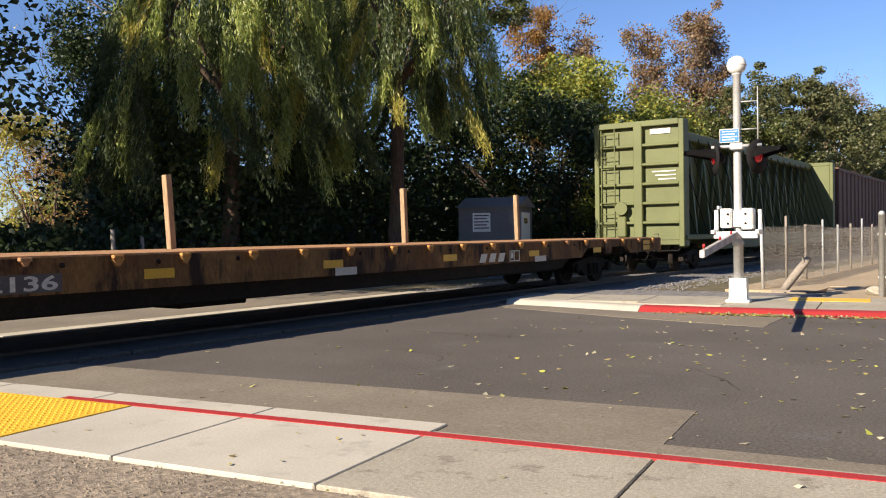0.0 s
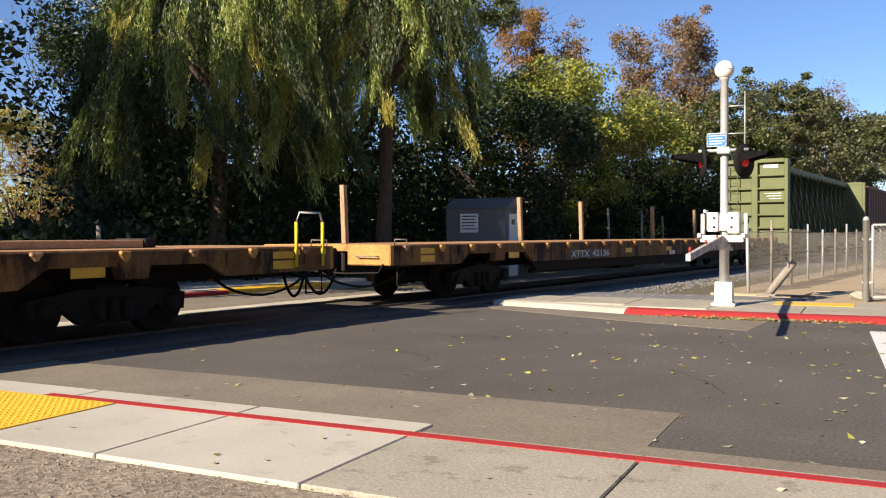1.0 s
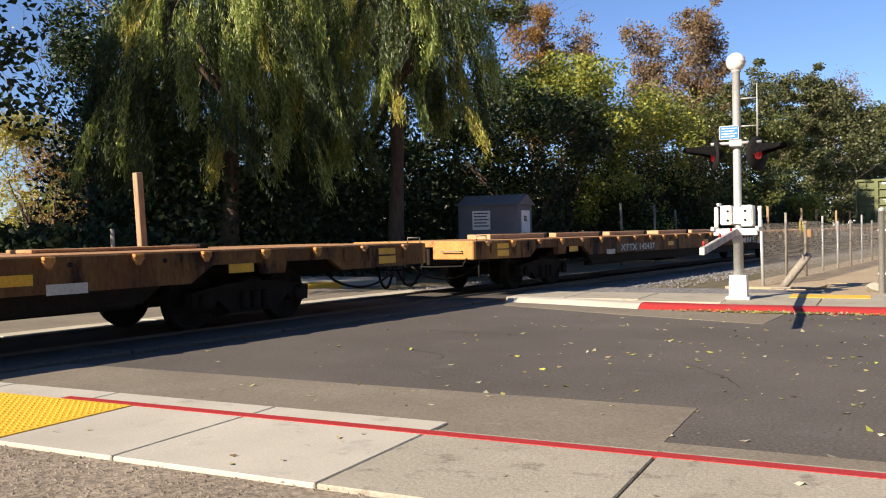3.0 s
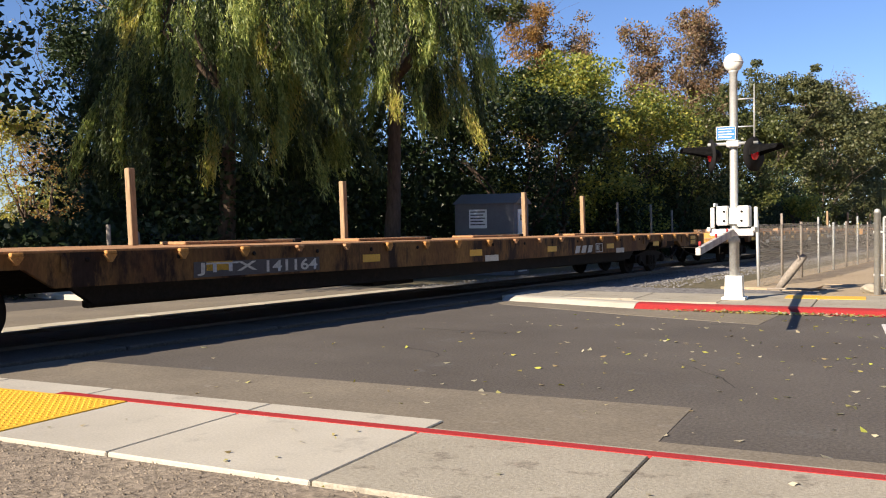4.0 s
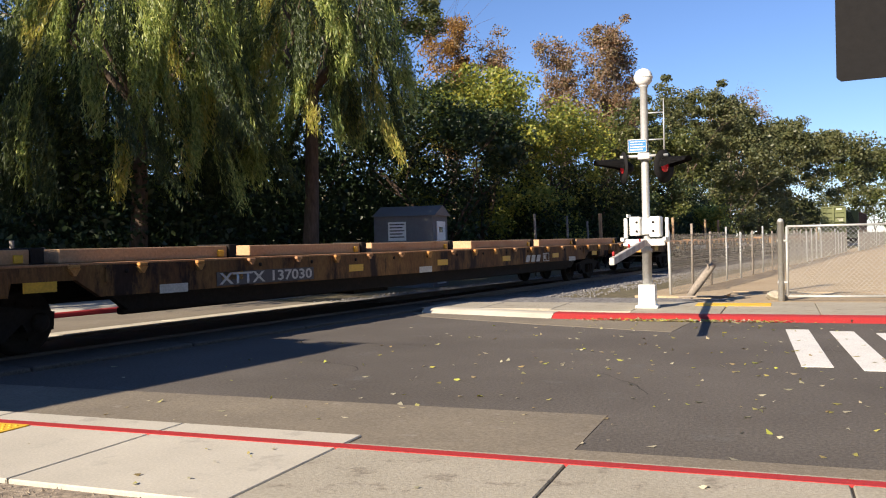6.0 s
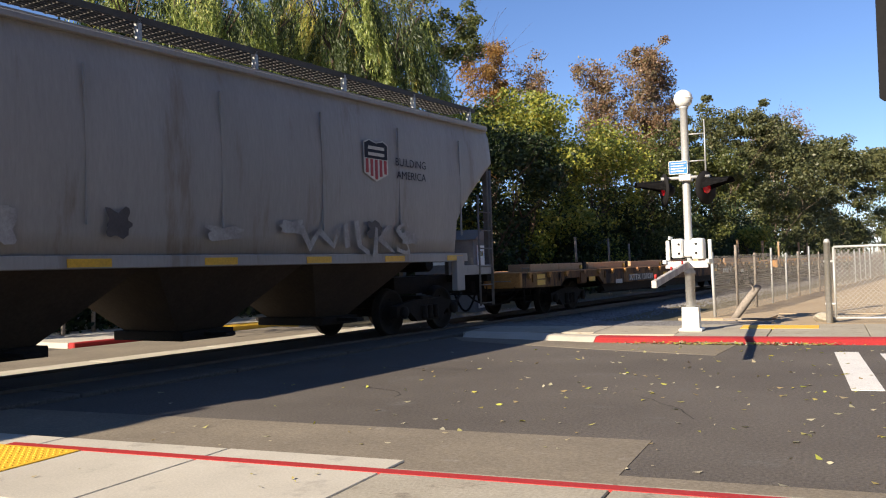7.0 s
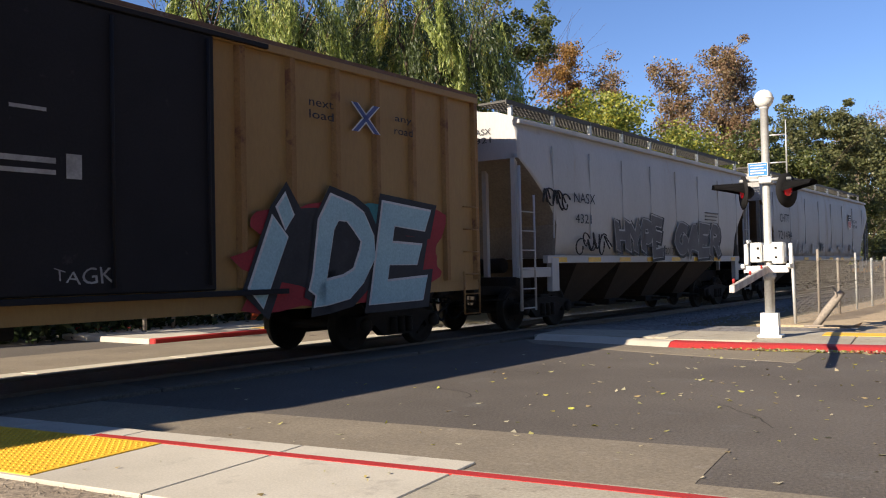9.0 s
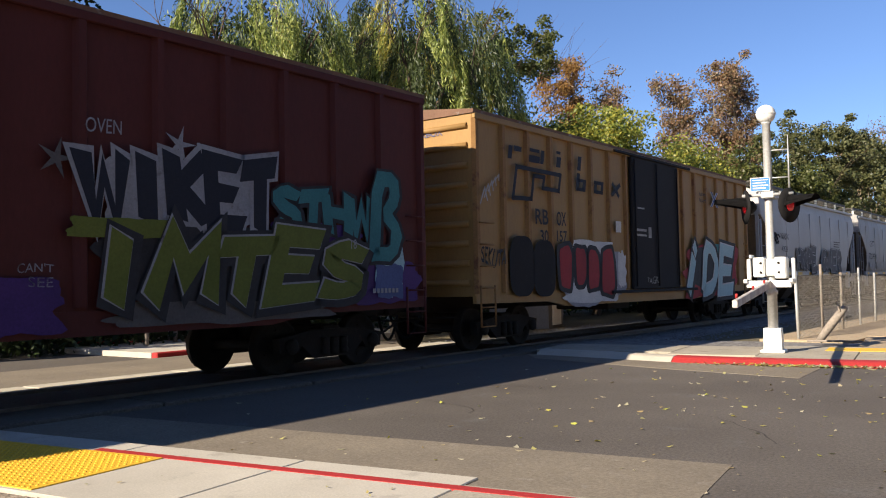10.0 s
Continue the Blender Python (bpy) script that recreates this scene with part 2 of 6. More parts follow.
BROWN_LEAF = leaf_mat("red-brown autumn leaves", [(0.19, 0.12, 0.075), (0.27, 0.16, 0.095), (0.17, 0.15, 0.07), (0.34, 0.2, 0.11)], 0.35)
ORANGE_LEAF = leaf_mat("orange autumn leaves", [(0.25, 0.12, 0.04), (0.35, 0.19, 0.05), (0.2, 0.14, 0.05)], 0.35)
GREY_LEAF = leaf_mat("grey-green leaves", [(0.06, 0.075, 0.03), (0.1, 0.11, 0.045), (0.16, 0.155, 0.065)], 0.3)
GOLD_LEAF = leaf_mat("golden leaves", [(0.36, 0.34, 0.06), (0.48, 0.42, 0.08), (0.28, 0.3, 0.07), (0.45, 0.27, 0.12)], 0.4)
FALLEN = leaf_mat("fallen leaves", [(0.5, 0.45, 0.05), (0.35, 0.33, 0.2), (0.55, 0.5, 0.36), (0.3, 0.22, 0.1), (0.45, 0.5, 0.08)], 0.2)


# ================= mesh helpers =================
def box(bm, x0, x1, y0, y1, z0, z1, bevel=0.0):
    r = bmesh.ops.create_cube(bm, size=1, matrix=Matrix.LocRotScale(((x0 + x1) / 2, (y0 + y1) / 2, (z0 + z1) / 2), None, (abs(x1 - x0), abs(y1 - y0), abs(z1 - z0))))
    if bevel:
        es = list({e for v in r["verts"] for e in v.link_edges})
        bmesh.ops.bevel(bm, geom=es, offset=bevel, segments=1, affect="EDGES")


def prism(bm, poly, y0, y1):
    """A flat outline of (x, z) points, given thickness from y0 to y1."""
    a, b = [bm.verts.new((x, y0, z)) for x, z in poly], [bm.verts.new((x, y1, z)) for x, z in poly]
    bm.faces.new(a)
    bm.faces.new(b[::-1])
    n = len(poly)
    for i in range(n):
        bm.faces.new((a[i], b[i], b[(i + 1) % n], a[(i + 1) % n]))
    bmesh.ops.recalc_face_normals(bm, faces=bm.faces[:])


def tube(bm, pts, radii, seg=8, cap=True):
    pts = [Vector(p) for p in pts]
    if not isinstance(radii, (list, tuple)):
        radii = [radii] * len(pts)
    rings = []
    up = Vector((0.13, 0.21, 1)).normalized()
    for i, p in enumerate(pts):
        d = (pts[min(i + 1, len(pts) - 1)] - pts[max(i - 1, 0)]).normalized()
        u = d.cross(up if abs(d.dot(up)) < 0.95 else Vector((1, 0, 0))).normalized()
        v = d.cross(u)
        rings.append([bm.verts.new(p + (u * math.cos(2 * math.pi * k / seg) + v * math.sin(2 * math.pi * k / seg)) * radii[i]) for k in range(seg)])
    for a, b in zip(rings, rings[1:]):
        for k in range(seg):
            f = bm.faces.new((a[k], a[(k + 1) % seg], b[(k + 1) % seg], b[k]))
            f.smooth = True
    if cap:
        bm.faces.new(rings[0][::-1])
        bm.faces.new(rings[-1])


def lathe(bm, prof, seg=20, axis="y", at=(0, 0, 0)):
    """A profile of (radius, height) turned about an axis."""
    rings = []
    for r, h in prof:
        ring = []
        for k in range(seg):
            c, s = math.cos(2 * math.pi * k / seg) * r, math.sin(2 * math.pi * k / seg) * r
            co = {"y": (c, h, s), "z": (c, s, h), "x": (h, c, s)}[axis]
            ring.append(bm.verts.new(Vector(co) + Vector(at)))
        rings.append(ring)
    for a, b in zip(rings, rings[1:]):
        for k in range(seg):
            f = bm.faces.new((a[k], a[(k + 1) % seg], b[(k + 1) % seg], b[k]))
            f.smooth = True
    bm.faces.new(rings[0][::-1])
    bm.faces.new(rings[-1])
    bmesh.ops.recalc_face_normals(bm, faces=bm.faces[:])


def part(name, bm, material, parent, label=""):
    me = bpy.data.meshes.new(name)
    bm.to_mesh(me)
    bm.free()
    me.materials.append(material)
    ob = new(name, me)
    ob.parent = parent
    return tagged(ob, label)


def share(name, mesh, parent, m):
    ob = new(name, mesh)
    ob.parent = parent
    ob.matrix_basis = m
    return ob


def thing(name, m, label, category, group="", kind=""):
    ob = new(name)
    ob.matrix_basis = m
    return tagged(ob, label, category, group, kind)


def solid(name, bm, material, label, category, m=None, kind="", group=""):
    ob = part(name, bm, material, None, label)
    if m is not None:
        ob.matrix_basis = m
    return tagged(ob, label, category, group, kind)


def quick(name, material, parent, boxes, bevel=0.0, label=""):
    bm = bmesh.new()
    for b in boxes:
        box(bm, *b, bevel)
    return part(name, bm, material, parent, label)


def letters(name, text, x0, x1, z0, z1, y, material, parent, label="", fat=0.0, lean=0.0, wobble=0.0):
    """Built-in lettering laid on a side that faces -y, fitted to a rectangle."""
    cu = bpy.data.curves.new("letters", "FONT")
    cu.body, cu.size, cu.extrude = text, 1.0, 0.0
    cu.resolution_u, cu.offset, cu.shear = 3, fat, lean
    ob = bpy.data.objects.new("letters", cu)
    me = bpy.data.meshes.new_from_object(ob)
    bpy.data.objects.remove(ob)
    co = np.empty(len(me.vertices) * 3)
    me.vertices.foreach_get("co", co)
    co = co.reshape(-1, 3)
    lo, hi = co.min(0), co.max(0)
    out = np.empty_like(co)
    out[:, 0] = x0 + (co[:, 0] - lo[0]) / (hi[0] - lo[0]) * (x1 - x0)
    out[:, 1] = y
    out[:, 2] = z0 + (co[:, 1] - lo[1]) / (hi[1] - lo[1]) * (z1 - z0)
    if wobble:
        for p in out:
            n1 = noise.noise_vector(Vector((p[0] * 2.3, z0 * 7.0, p[2] * 2.9)))
            p[0] += wobble * n1.x * 2
            p[2] += wobble * n1.z * 2
    me.vertices.foreach_set("co", out.ravel())
    me.update()
    me.materials.clear()
    me.materials.append(material)
    ob = new(name, me)
    ob.parent = parent
    return tagged(ob, label)


def leaf_mesh(name, centres, ways, sides, lengths, widths, material, parent, label=""):
    """Many small pointed leaves as one mesh."""
    n = len(centres)
    ln, wd = np.asarray(lengths)[:, None] / 2, np.asarray(widths)[:, None] / 2
    nrm = np.cross(ways, sides)
    v = np.empty((n, 4, 3))
    v[:, 0] = centres - ways * ln
    v[:, 1] = centres + sides * wd + nrm * wd * 0.4
    v[:, 2] = centres + ways * ln
    v[:, 3] = centres - sides * wd + nrm * wd * 0.4
    me = bpy.data.meshes.new(name)
    me.vertices.add(4 * n)
    me.vertices.foreach_set("co", v.ravel())
    me.loops.add(4 * n)
    me.loops.foreach_set("vertex_index", np.arange(4 * n, dtype=np.int32))
    me.polygons.add(n)
    me.polygons.foreach_set("loop_start", np.arange(0, 4 * n, 4, dtype=np.int32))
    me.update(calc_edges=True)
    me.materials.append(material)
    ob = new(name, me)
    ob.parent = parent
    return tagged(ob, label)


def unit(v):
    return v / np.maximum(np.linalg.norm(v, axis=-1, keepdims=True), 1e-9)


# ================= plan =================
# along the track: s; away from the camera: l
DX, DY = 0.5924, 0.8056
RAIL_TURN = 53.67
TRACK = 10.42
# along the road: r; across it: q
RX, RY = 0.8805, -0.4741
ROAD_TURN = -28.3
ROAD_Z = -0.08


def on_track(s, l, z=0.0, turn=0.0):
    return pose(DX * s - DY * l, DY * s + DX * l, z, 0, 0, RAIL_TURN + turn)


def on_road(r, q, z=0.0, turn=0.0):
    return pose(RX * r - RY * q, RY * r + RX * q, z, 0, 0, ROAD_TURN + turn)


def polar(angle, far):
    return far * math.sin(radians(angle)), far * math.cos(radians(angle))


# ================= ground and paving =================
def sheet(name, m, x0, x1, y0, y1, z0, z1, material, label, category, bevel=0.0):
    bm = bmesh.new()
    box(bm, x0, x1, y0, y1, z0, z1, bevel)
    return solid(name, bm, material, label, category, m, "structure")


bm = bmesh.new()
bmesh.ops.create_grid(bm, x_segments=60, y_segments=60, size=1500)
for v in bm.verts:
    v.co.z = -0.16
solid("ground", bm, SOIL, "dry brown soil with sparse grass", "ground", kind="structure")
ROAD = on_road(0, 0)
sheet("road", ROAD, -60, 60, 5.0, 15.5, -0.5, ROAD_Z, ASPHALT, "dark grey asphalt road with patches", "road")
sheet("road_edge_near", ROAD, -14, -1.22, 5.0, 6.57, -0.3, ROAD_Z + 0.004, OLD_ASPHALT, "worn brown-grey asphalt strip beside the kerb", "road")


def plan_sheet(name, outline, z0, z1, material, label, category):
    """A flat slab whose outline is given along (r) and across (q) the road."""
    bm = bmesh.new()
    a, b = [bm.verts.new((x, y, z0)) for x, y in outline], [bm.verts.new((x, y, z1)) for x, y in outline]
    bm.faces.new(a)
    bm.faces.new(b)
    for k in range(len(outline)):
        n = (k + 1) % len(outline)
        bm.faces.new((a[k], a[n], b[n], b[k]))
    bmesh.ops.recalc_face_normals(bm, faces=bm.faces[:])
    return solid(name, bm, material, label, category, ROAD, "structure")


plan_sheet("road_edge_far", [(-1.44, 12.6), (-1.3, 14.2), (-3.5, 14.4), (-6.6, 15.4), (-6.1, 14.6), (-3.63, 13.43)], -0.3, ROAD_Z + 0.004, OLD_ASPHALT, "worn asphalt strip along the red kerb", "road")
sheet("gravel_verge", ROAD, -40, 40, -40, 3.6, -0.4, -0.02, GRAVEL, "brown gravel verge beside the pavement", "ground")


def pavement_near():
    ob = thing("pavement_near", ROAD, "pale concrete pavement in square slabs with a red-striped kerb", "pavement", kind="structure")
    seams = [-18.0, -16.6, -15.2, -13.8, -12.4, -11.0, -9.6, -8.2, -6.85, -5.6, -4.0, -2.57, -1.12, 0.33, 1.8, 3.3, 4.8, 6.3, 7.8, 9.3, 10.8, 12.3, 13.8, 15.3, 16.8]
    for a, b in zip(seams, seams[1:]):
        old = a > -2.6
        bm = bmesh.new()
        box(bm, a + 0.006, b - 0.006, 3.62, 4.93 if old else 5.16, -0.3, 0.0, 0.008)
        part("slab", bm, OLD_CONCRETE if old else CONCRETE, ob)
    quick("joint_bed", JOINT, ob, [(-18, 16.8, 3.66, 4.9, -0.3, -0.012)])
    quick("kerb_lip", OLD_ASPHALT, ob, [(-2.56, 16.8, 4.936, 5.17, -0.3, -0.008)], 0.004, "dusty asphalt lip along the kerb")
    quick("red_stripe", RED_PAINT, ob, [(-5.85, 16.8, 4.785, 4.885, -0.1, 0.004)], 0, "faded red painted stripe")
    return ob


pavement_near()


def tactile_pad():
    ob = thing("tactile_pad", on_road(-6.0, 3.66, 0.004), "yellow tactile paving pad with rows of domes", "tactile paving", kind="structure")
    bm = bmesh.new()
    box(bm, -1.6, 0.95, 0, 1.115, -0.05, 0.004, 0.003)
    part("pad", bm, YELLOW_PAD, ob)
    vs, fs = [], []
    for i in range(42):
        for j in range(18):
            x, y, k = -1.57 + i * 0.06, 0.03 + j * 0.06, len(vs)
            for rr, z in ((0.014, 0.004), (0.008, 0.010)):
                vs += [(x + rr * math.cos(a * math.pi / 3), y + rr * math.sin(a * math.pi / 3), z) for a in range(6)]
            fs += [(k + a, k + (a + 1) % 6, k + 6 + (a + 1) % 6, k + 6 + a) for a in range(6)] + [tuple(range(k + 6, k + 12))]
    me = bpy.data.meshes.new("domes")
    me.from_pydata(vs, [], fs)
    me.materials.append(YELLOW_PAD)
    d = new("domes", me)
    d.parent = ob
    tagged(d, kind="stuff")


tactile_pad()


def pavement_far():
    ob = thing("pavement_far", ROAD, "weathered concrete pavement with a red painted kerb", "pavement", kind="structure")
    cuts = [-6.5, -5.3, -3.9, -2.4, -0.9, 0.6, 2.1, 3.6, 5.1, 6.6, 8.1, 11, 14, 17, 20]
    for a, b in zip(cuts, cuts[1:]):
        bm = bmesh.new()
        box(bm, a + 0.006, b - 0.006, 15.6 if a < -5 else 15.2 if a < -3.5 else 14.76, 17.2 if a < -3.5 else 17.5, -0.3, 0.0, 0.01)
        part("slab", bm, OLD_CONCRETE, ob)

    def kerb(ends, material, label):
        """A sloping kerb between plan points (r, q of its front foot)."""
        for (r0, q0), (r1, q1) in zip(ends, ends[1:]):
            bm = bmesh.new()
            rings = [[bm.verts.new((r, q + o, z)) for o, z in ((0, -0.3), (0, ROAD_Z), (0.16, -0.012), (0.24, 0.003), (0.5, 0.003), (0.5, -0.3))] for r, q in ((r0, q0), (r1, q1))]
            for k in range(6):
                bm.faces.new((rings[0][k], rings[0][(k + 1) % 6], rings[1][(k + 1) % 6], rings[1][k]))
            bm.faces.new(rings[0])
            bm.faces.new(rings[1][::-1])
            bmesh.ops.recalc_face_normals(bm, faces=bm.faces[:])
            part("kerb", bm, material, ob, label)
    kerb([(-6.4, 15.35), (-5.1, 14.98), (-3.64, 14.46)], CONCRETE, "bare pale concrete kerb")
    kerb([(-3.63, 14.46), (-2.6, 14.3), (-1.0, 14.26), (1.0, 14.26), (20, 14.26)], RED_PAINT, "red painted sloping kerb")
    quick("tactile_strip", YELLOW_PAD, ob, [(-1.45, -0.15, 16.45, 17.2, -0.1, 0.006)], 0, "yellow tactile strip")
    return ob


pavement_far()
for a, b, c, d in ((-60, -16.5, 15.7, 18.6), (-60, -19, 3.2, 5.1)):
    sheet("pavement_beyond", ROAD, a, b, c, d, -0.3, 0.0, OLD_CONCRETE, "weathered pavement beyond the tracks", "pavement")
sheet("corner_pavement", on_track(0, 0), 10.5, 19.5, 15.15, 18.6, -0.3, 0.03, CONCRETE, "pale concrete street corner beyond the rails", "pavement", 0.01)
sheet("corner_kerb", on_track(0, 0), 10.5, 13.6, 14.95, 15.14, -0.3, 0.035, RED_PAINT, "red painted kerb at the street corner", "kerb", 0.02)
sheet("corner_ramp", on_track(0, 0), 13.61, 17.0, 14.95, 15.7, -0.3, 0.036, YELLOW_PAD, "yellow tactile strip at the street corner", "tactile paving")
sheet("kerb_beyond", ROAD, -40, -16.5, 15.45, 15.69, -0.3, 0.01, RED_PAINT, "red painted kerb beyond the tracks", "kerb", 0.02)
sheet("stone_apron", ROAD, -7.5, -1.0, 16.74, 19.5, -0.3, -0.06, BALLAST, "grey stony ground between pavement and track", "ground")
sheet("dirt_apron", ROAD, -1.0, 14, 17.49, 24, -0.3, -0.012, DIRT, "bare tan dirt behind the pavement", "ground")
sheet("dirt_path", on_track(0, 0), 20.5, 200, -8, 3.9, -0.3, 0.0, DIRT, "tan dirt path beside the railway fence", "path")
sheet("dirt_verge", on_track(0, 0), 18.9, 200, 3.85, 5.7, -0.3, -0.01, DIRT, "dusty dirt verge under the fence", "ground")


ZEBRA_TURN = 2.0


def crosswalk():
    ob = thing("crosswalk", ROAD, "white painted zebra crossing bars on the road", "crosswalk", kind="structure")
    for i in range(7):
        bar = quick("bar", WHITE_LINE, ob, [(0, 0.3, -3.7, 0, -0.2, ROAD_Z + 0.005)])
        bar.matrix_basis = pose(0.07 + i * 0.56, 13.2 - i * 0.16, 0, 0, 0, ZEBRA_TURN)


crosswalk()


# worn asphalt; its paler colour also stands in for light at a grazing angle
sheet("road_beyond", on_track(0, TRACK), -8.0, 16.1, 1.58, 4.5, -0.3, ROAD_Z + 0.02, OLD_ASPHALT, "worn asphalt beyond the rails, paler for grazing light", "road")


# ================= railway track =================
def track():
    ob = thing("railway_track", on_track(0, TRACK), "single railway track crossing the road in concrete panels", "railway track", kind="structure")
    for y in (-0.755, 0.755):
        prof = [(-0.035, 0), (0.035, 0), (0.035, -0.04), (0.012, -0.055), (0.012, -0.13), (0.07, -0.15), (-0.07, -0.15), (-0.012, -0.13), (-0.012, -0.055), (-0.035, -0.04)]
        bm = bmesh.new()
        a, b = [bm.verts.new((-120, y + p, z)) for p, z in prof], [bm.verts.new((260, y + p, z)) for p, z in prof]
        for i in range(len(prof)):
            bm.faces.new((a[i], b[i], b[(i + 1) % 10], a[(i + 1) % 10]))
        bmesh.ops.recalc_face_normals(bm, faces=bm.faces[:])
        part("rail", bm, STEEL, ob)
    bm = bmesh.new()
    box(bm, 0, 2.4, -0.62, 0.62, -0.3, -0.03, 0.015)
    gauge = part("crossing_panel", bm, ASPHALT, ob, "dark crossing panel between the rails")
    for i in range(8):
        o = gauge if i == 0 else share("crossing_panel", gauge.data, ob, pose(0, 0, 0))
        o.matrix_basis = pose(-3.5 + i * 2.43, 0, 0)
    bm = bmesh.new()
    box(bm, 0, 2.4, -1.72, -0.84, -0.3, -0.03, 0.015)
    near = part("crossing_panel", bm, ASPHALT, ob, "dark crossing panel outside the near rail")
    for i in range(8):
        o = near if i == 0 else share("crossing_panel", near.data, ob, pose(0, 0, 0))
        o.matrix_basis = pose(-3.5 + i * 2.43, 0, 0)
    bm = bmesh.new()
    box(bm, 0, 2.4, 0.84, 1.56, -0.3, -0.02, 0.015)
    f = part("field_panel", bm, CONCRETE, ob, "pale concrete panel outside the rail")
    for i in range(8):
        o = f if i == 0 else share("field_panel", f.data, ob, pose(0, 0, 0))
        o.matrix_basis = pose(-3.5 + i * 2.43, 0, 0)
    bm = bmesh.new()
    box(bm, -0.11, 0.11, -1.3, 1.3, -0.3, -0.14, 0.01)
    tie = part("sleeper", bm, GREY_WOOD, ob)
    for i in range(110):
        o = tie if i == 0 else share("sleeper", tie.data, ob, pose(0, 0, 0))
        o.matrix_basis = pose(16.8 + i * 0.55, 0, 0) if i < 80 else pose(-5 - (i - 80) * 0.55, 0, 0)
    return ob


track()
bm = bmesh.new()
prism(bm, [(-2.9, -0.3), (2.9, -0.3), (2.2, -0.12), (-2.2, -0.12)], 16.2, 260)
prism(bm, [(-2.9, -0.3), (2.9, -0.3), (2.2, -0.12), (-2.2, -0.12)], -150, -4.4)
bmesh.ops.rotate(bm, verts=bm.verts[:], matrix=Matrix.Rotation(radians(-90), 3, "Z"))
solid("ballast_bed", bm, BALLAST, "grey crushed stone ballast under the track", "ballast", on_track(0, TRACK), "structure")


def stones(name, count, m, x0, x1, y0, y1, z, size, material, label, category, seed):
    """Loose angular stones as one mesh."""
    rnd = np.random.default_rng(seed)
    base = np.array([(1, 0, -0.3), (-0.5, 0.87, -0.3), (-0.5, -0.87, -0.3), (0.1, 0.1, 0.75)])
    faces = np.array([(0, 1, 3), (1, 2, 3), (2, 0, 3)])
    c = np.stack([rnd.uniform(x0, x1, count), rnd.uniform(y0, y1, count), np.full(count, z)], -1)
    s = rnd.uniform(0.4, 1.0, (count, 1, 1)) ** 2 * size
    ang = rnd.uniform(0, 6.28, count)
    rot = np.zeros((count, 3, 3))
    rot[:, 0, 0] = rot[:, 1, 1] = np.cos(ang)
    rot[:, 0, 1], rot[:, 1, 0], rot[:, 2, 2] = -np.sin(ang), np.sin(ang), 1
    v = np.einsum("nij,vj->nvi", rot, base) * s * rnd.uniform(0.6, 1.2, (count, 1, 3)) + c[:, None]
    f = (faces[None] + 4 * np.arange(count)[:, None, None]).reshape(-1)
    me = bpy.data.meshes.new(name)
    me.vertices.add(4 * count)
    me.vertices.foreach_set("co", v.ravel())
    me.loops.add(len(f))
    me.loops.foreach_set("vertex_index", f.astype(np.int32))
    me.polygons.add(len(f) // 3)
    me.polygons.foreach_set("loop_start", np.arange(0, len(f), 3, dtype=np.int32))
    me.update(calc_edges=True)
    me.materials.append(material)
    ob = new(name, me)
    ob.matrix_basis = m
    return tagged(ob, label, category, "", "stuff")


stones("ballast_stones", 9000, on_track(0, TRACK), 16.2, 50, -3.4, 2.6, -0.12, 0.06, BALLAST, "loose grey ballast stones", "stones", 3)
stones("gravel_stones", 14000, ROAD, -9, 3, 1.0, 3.6, -0.018, 0.018, GRAVEL, "loose brown gravel", "gravel", 4)


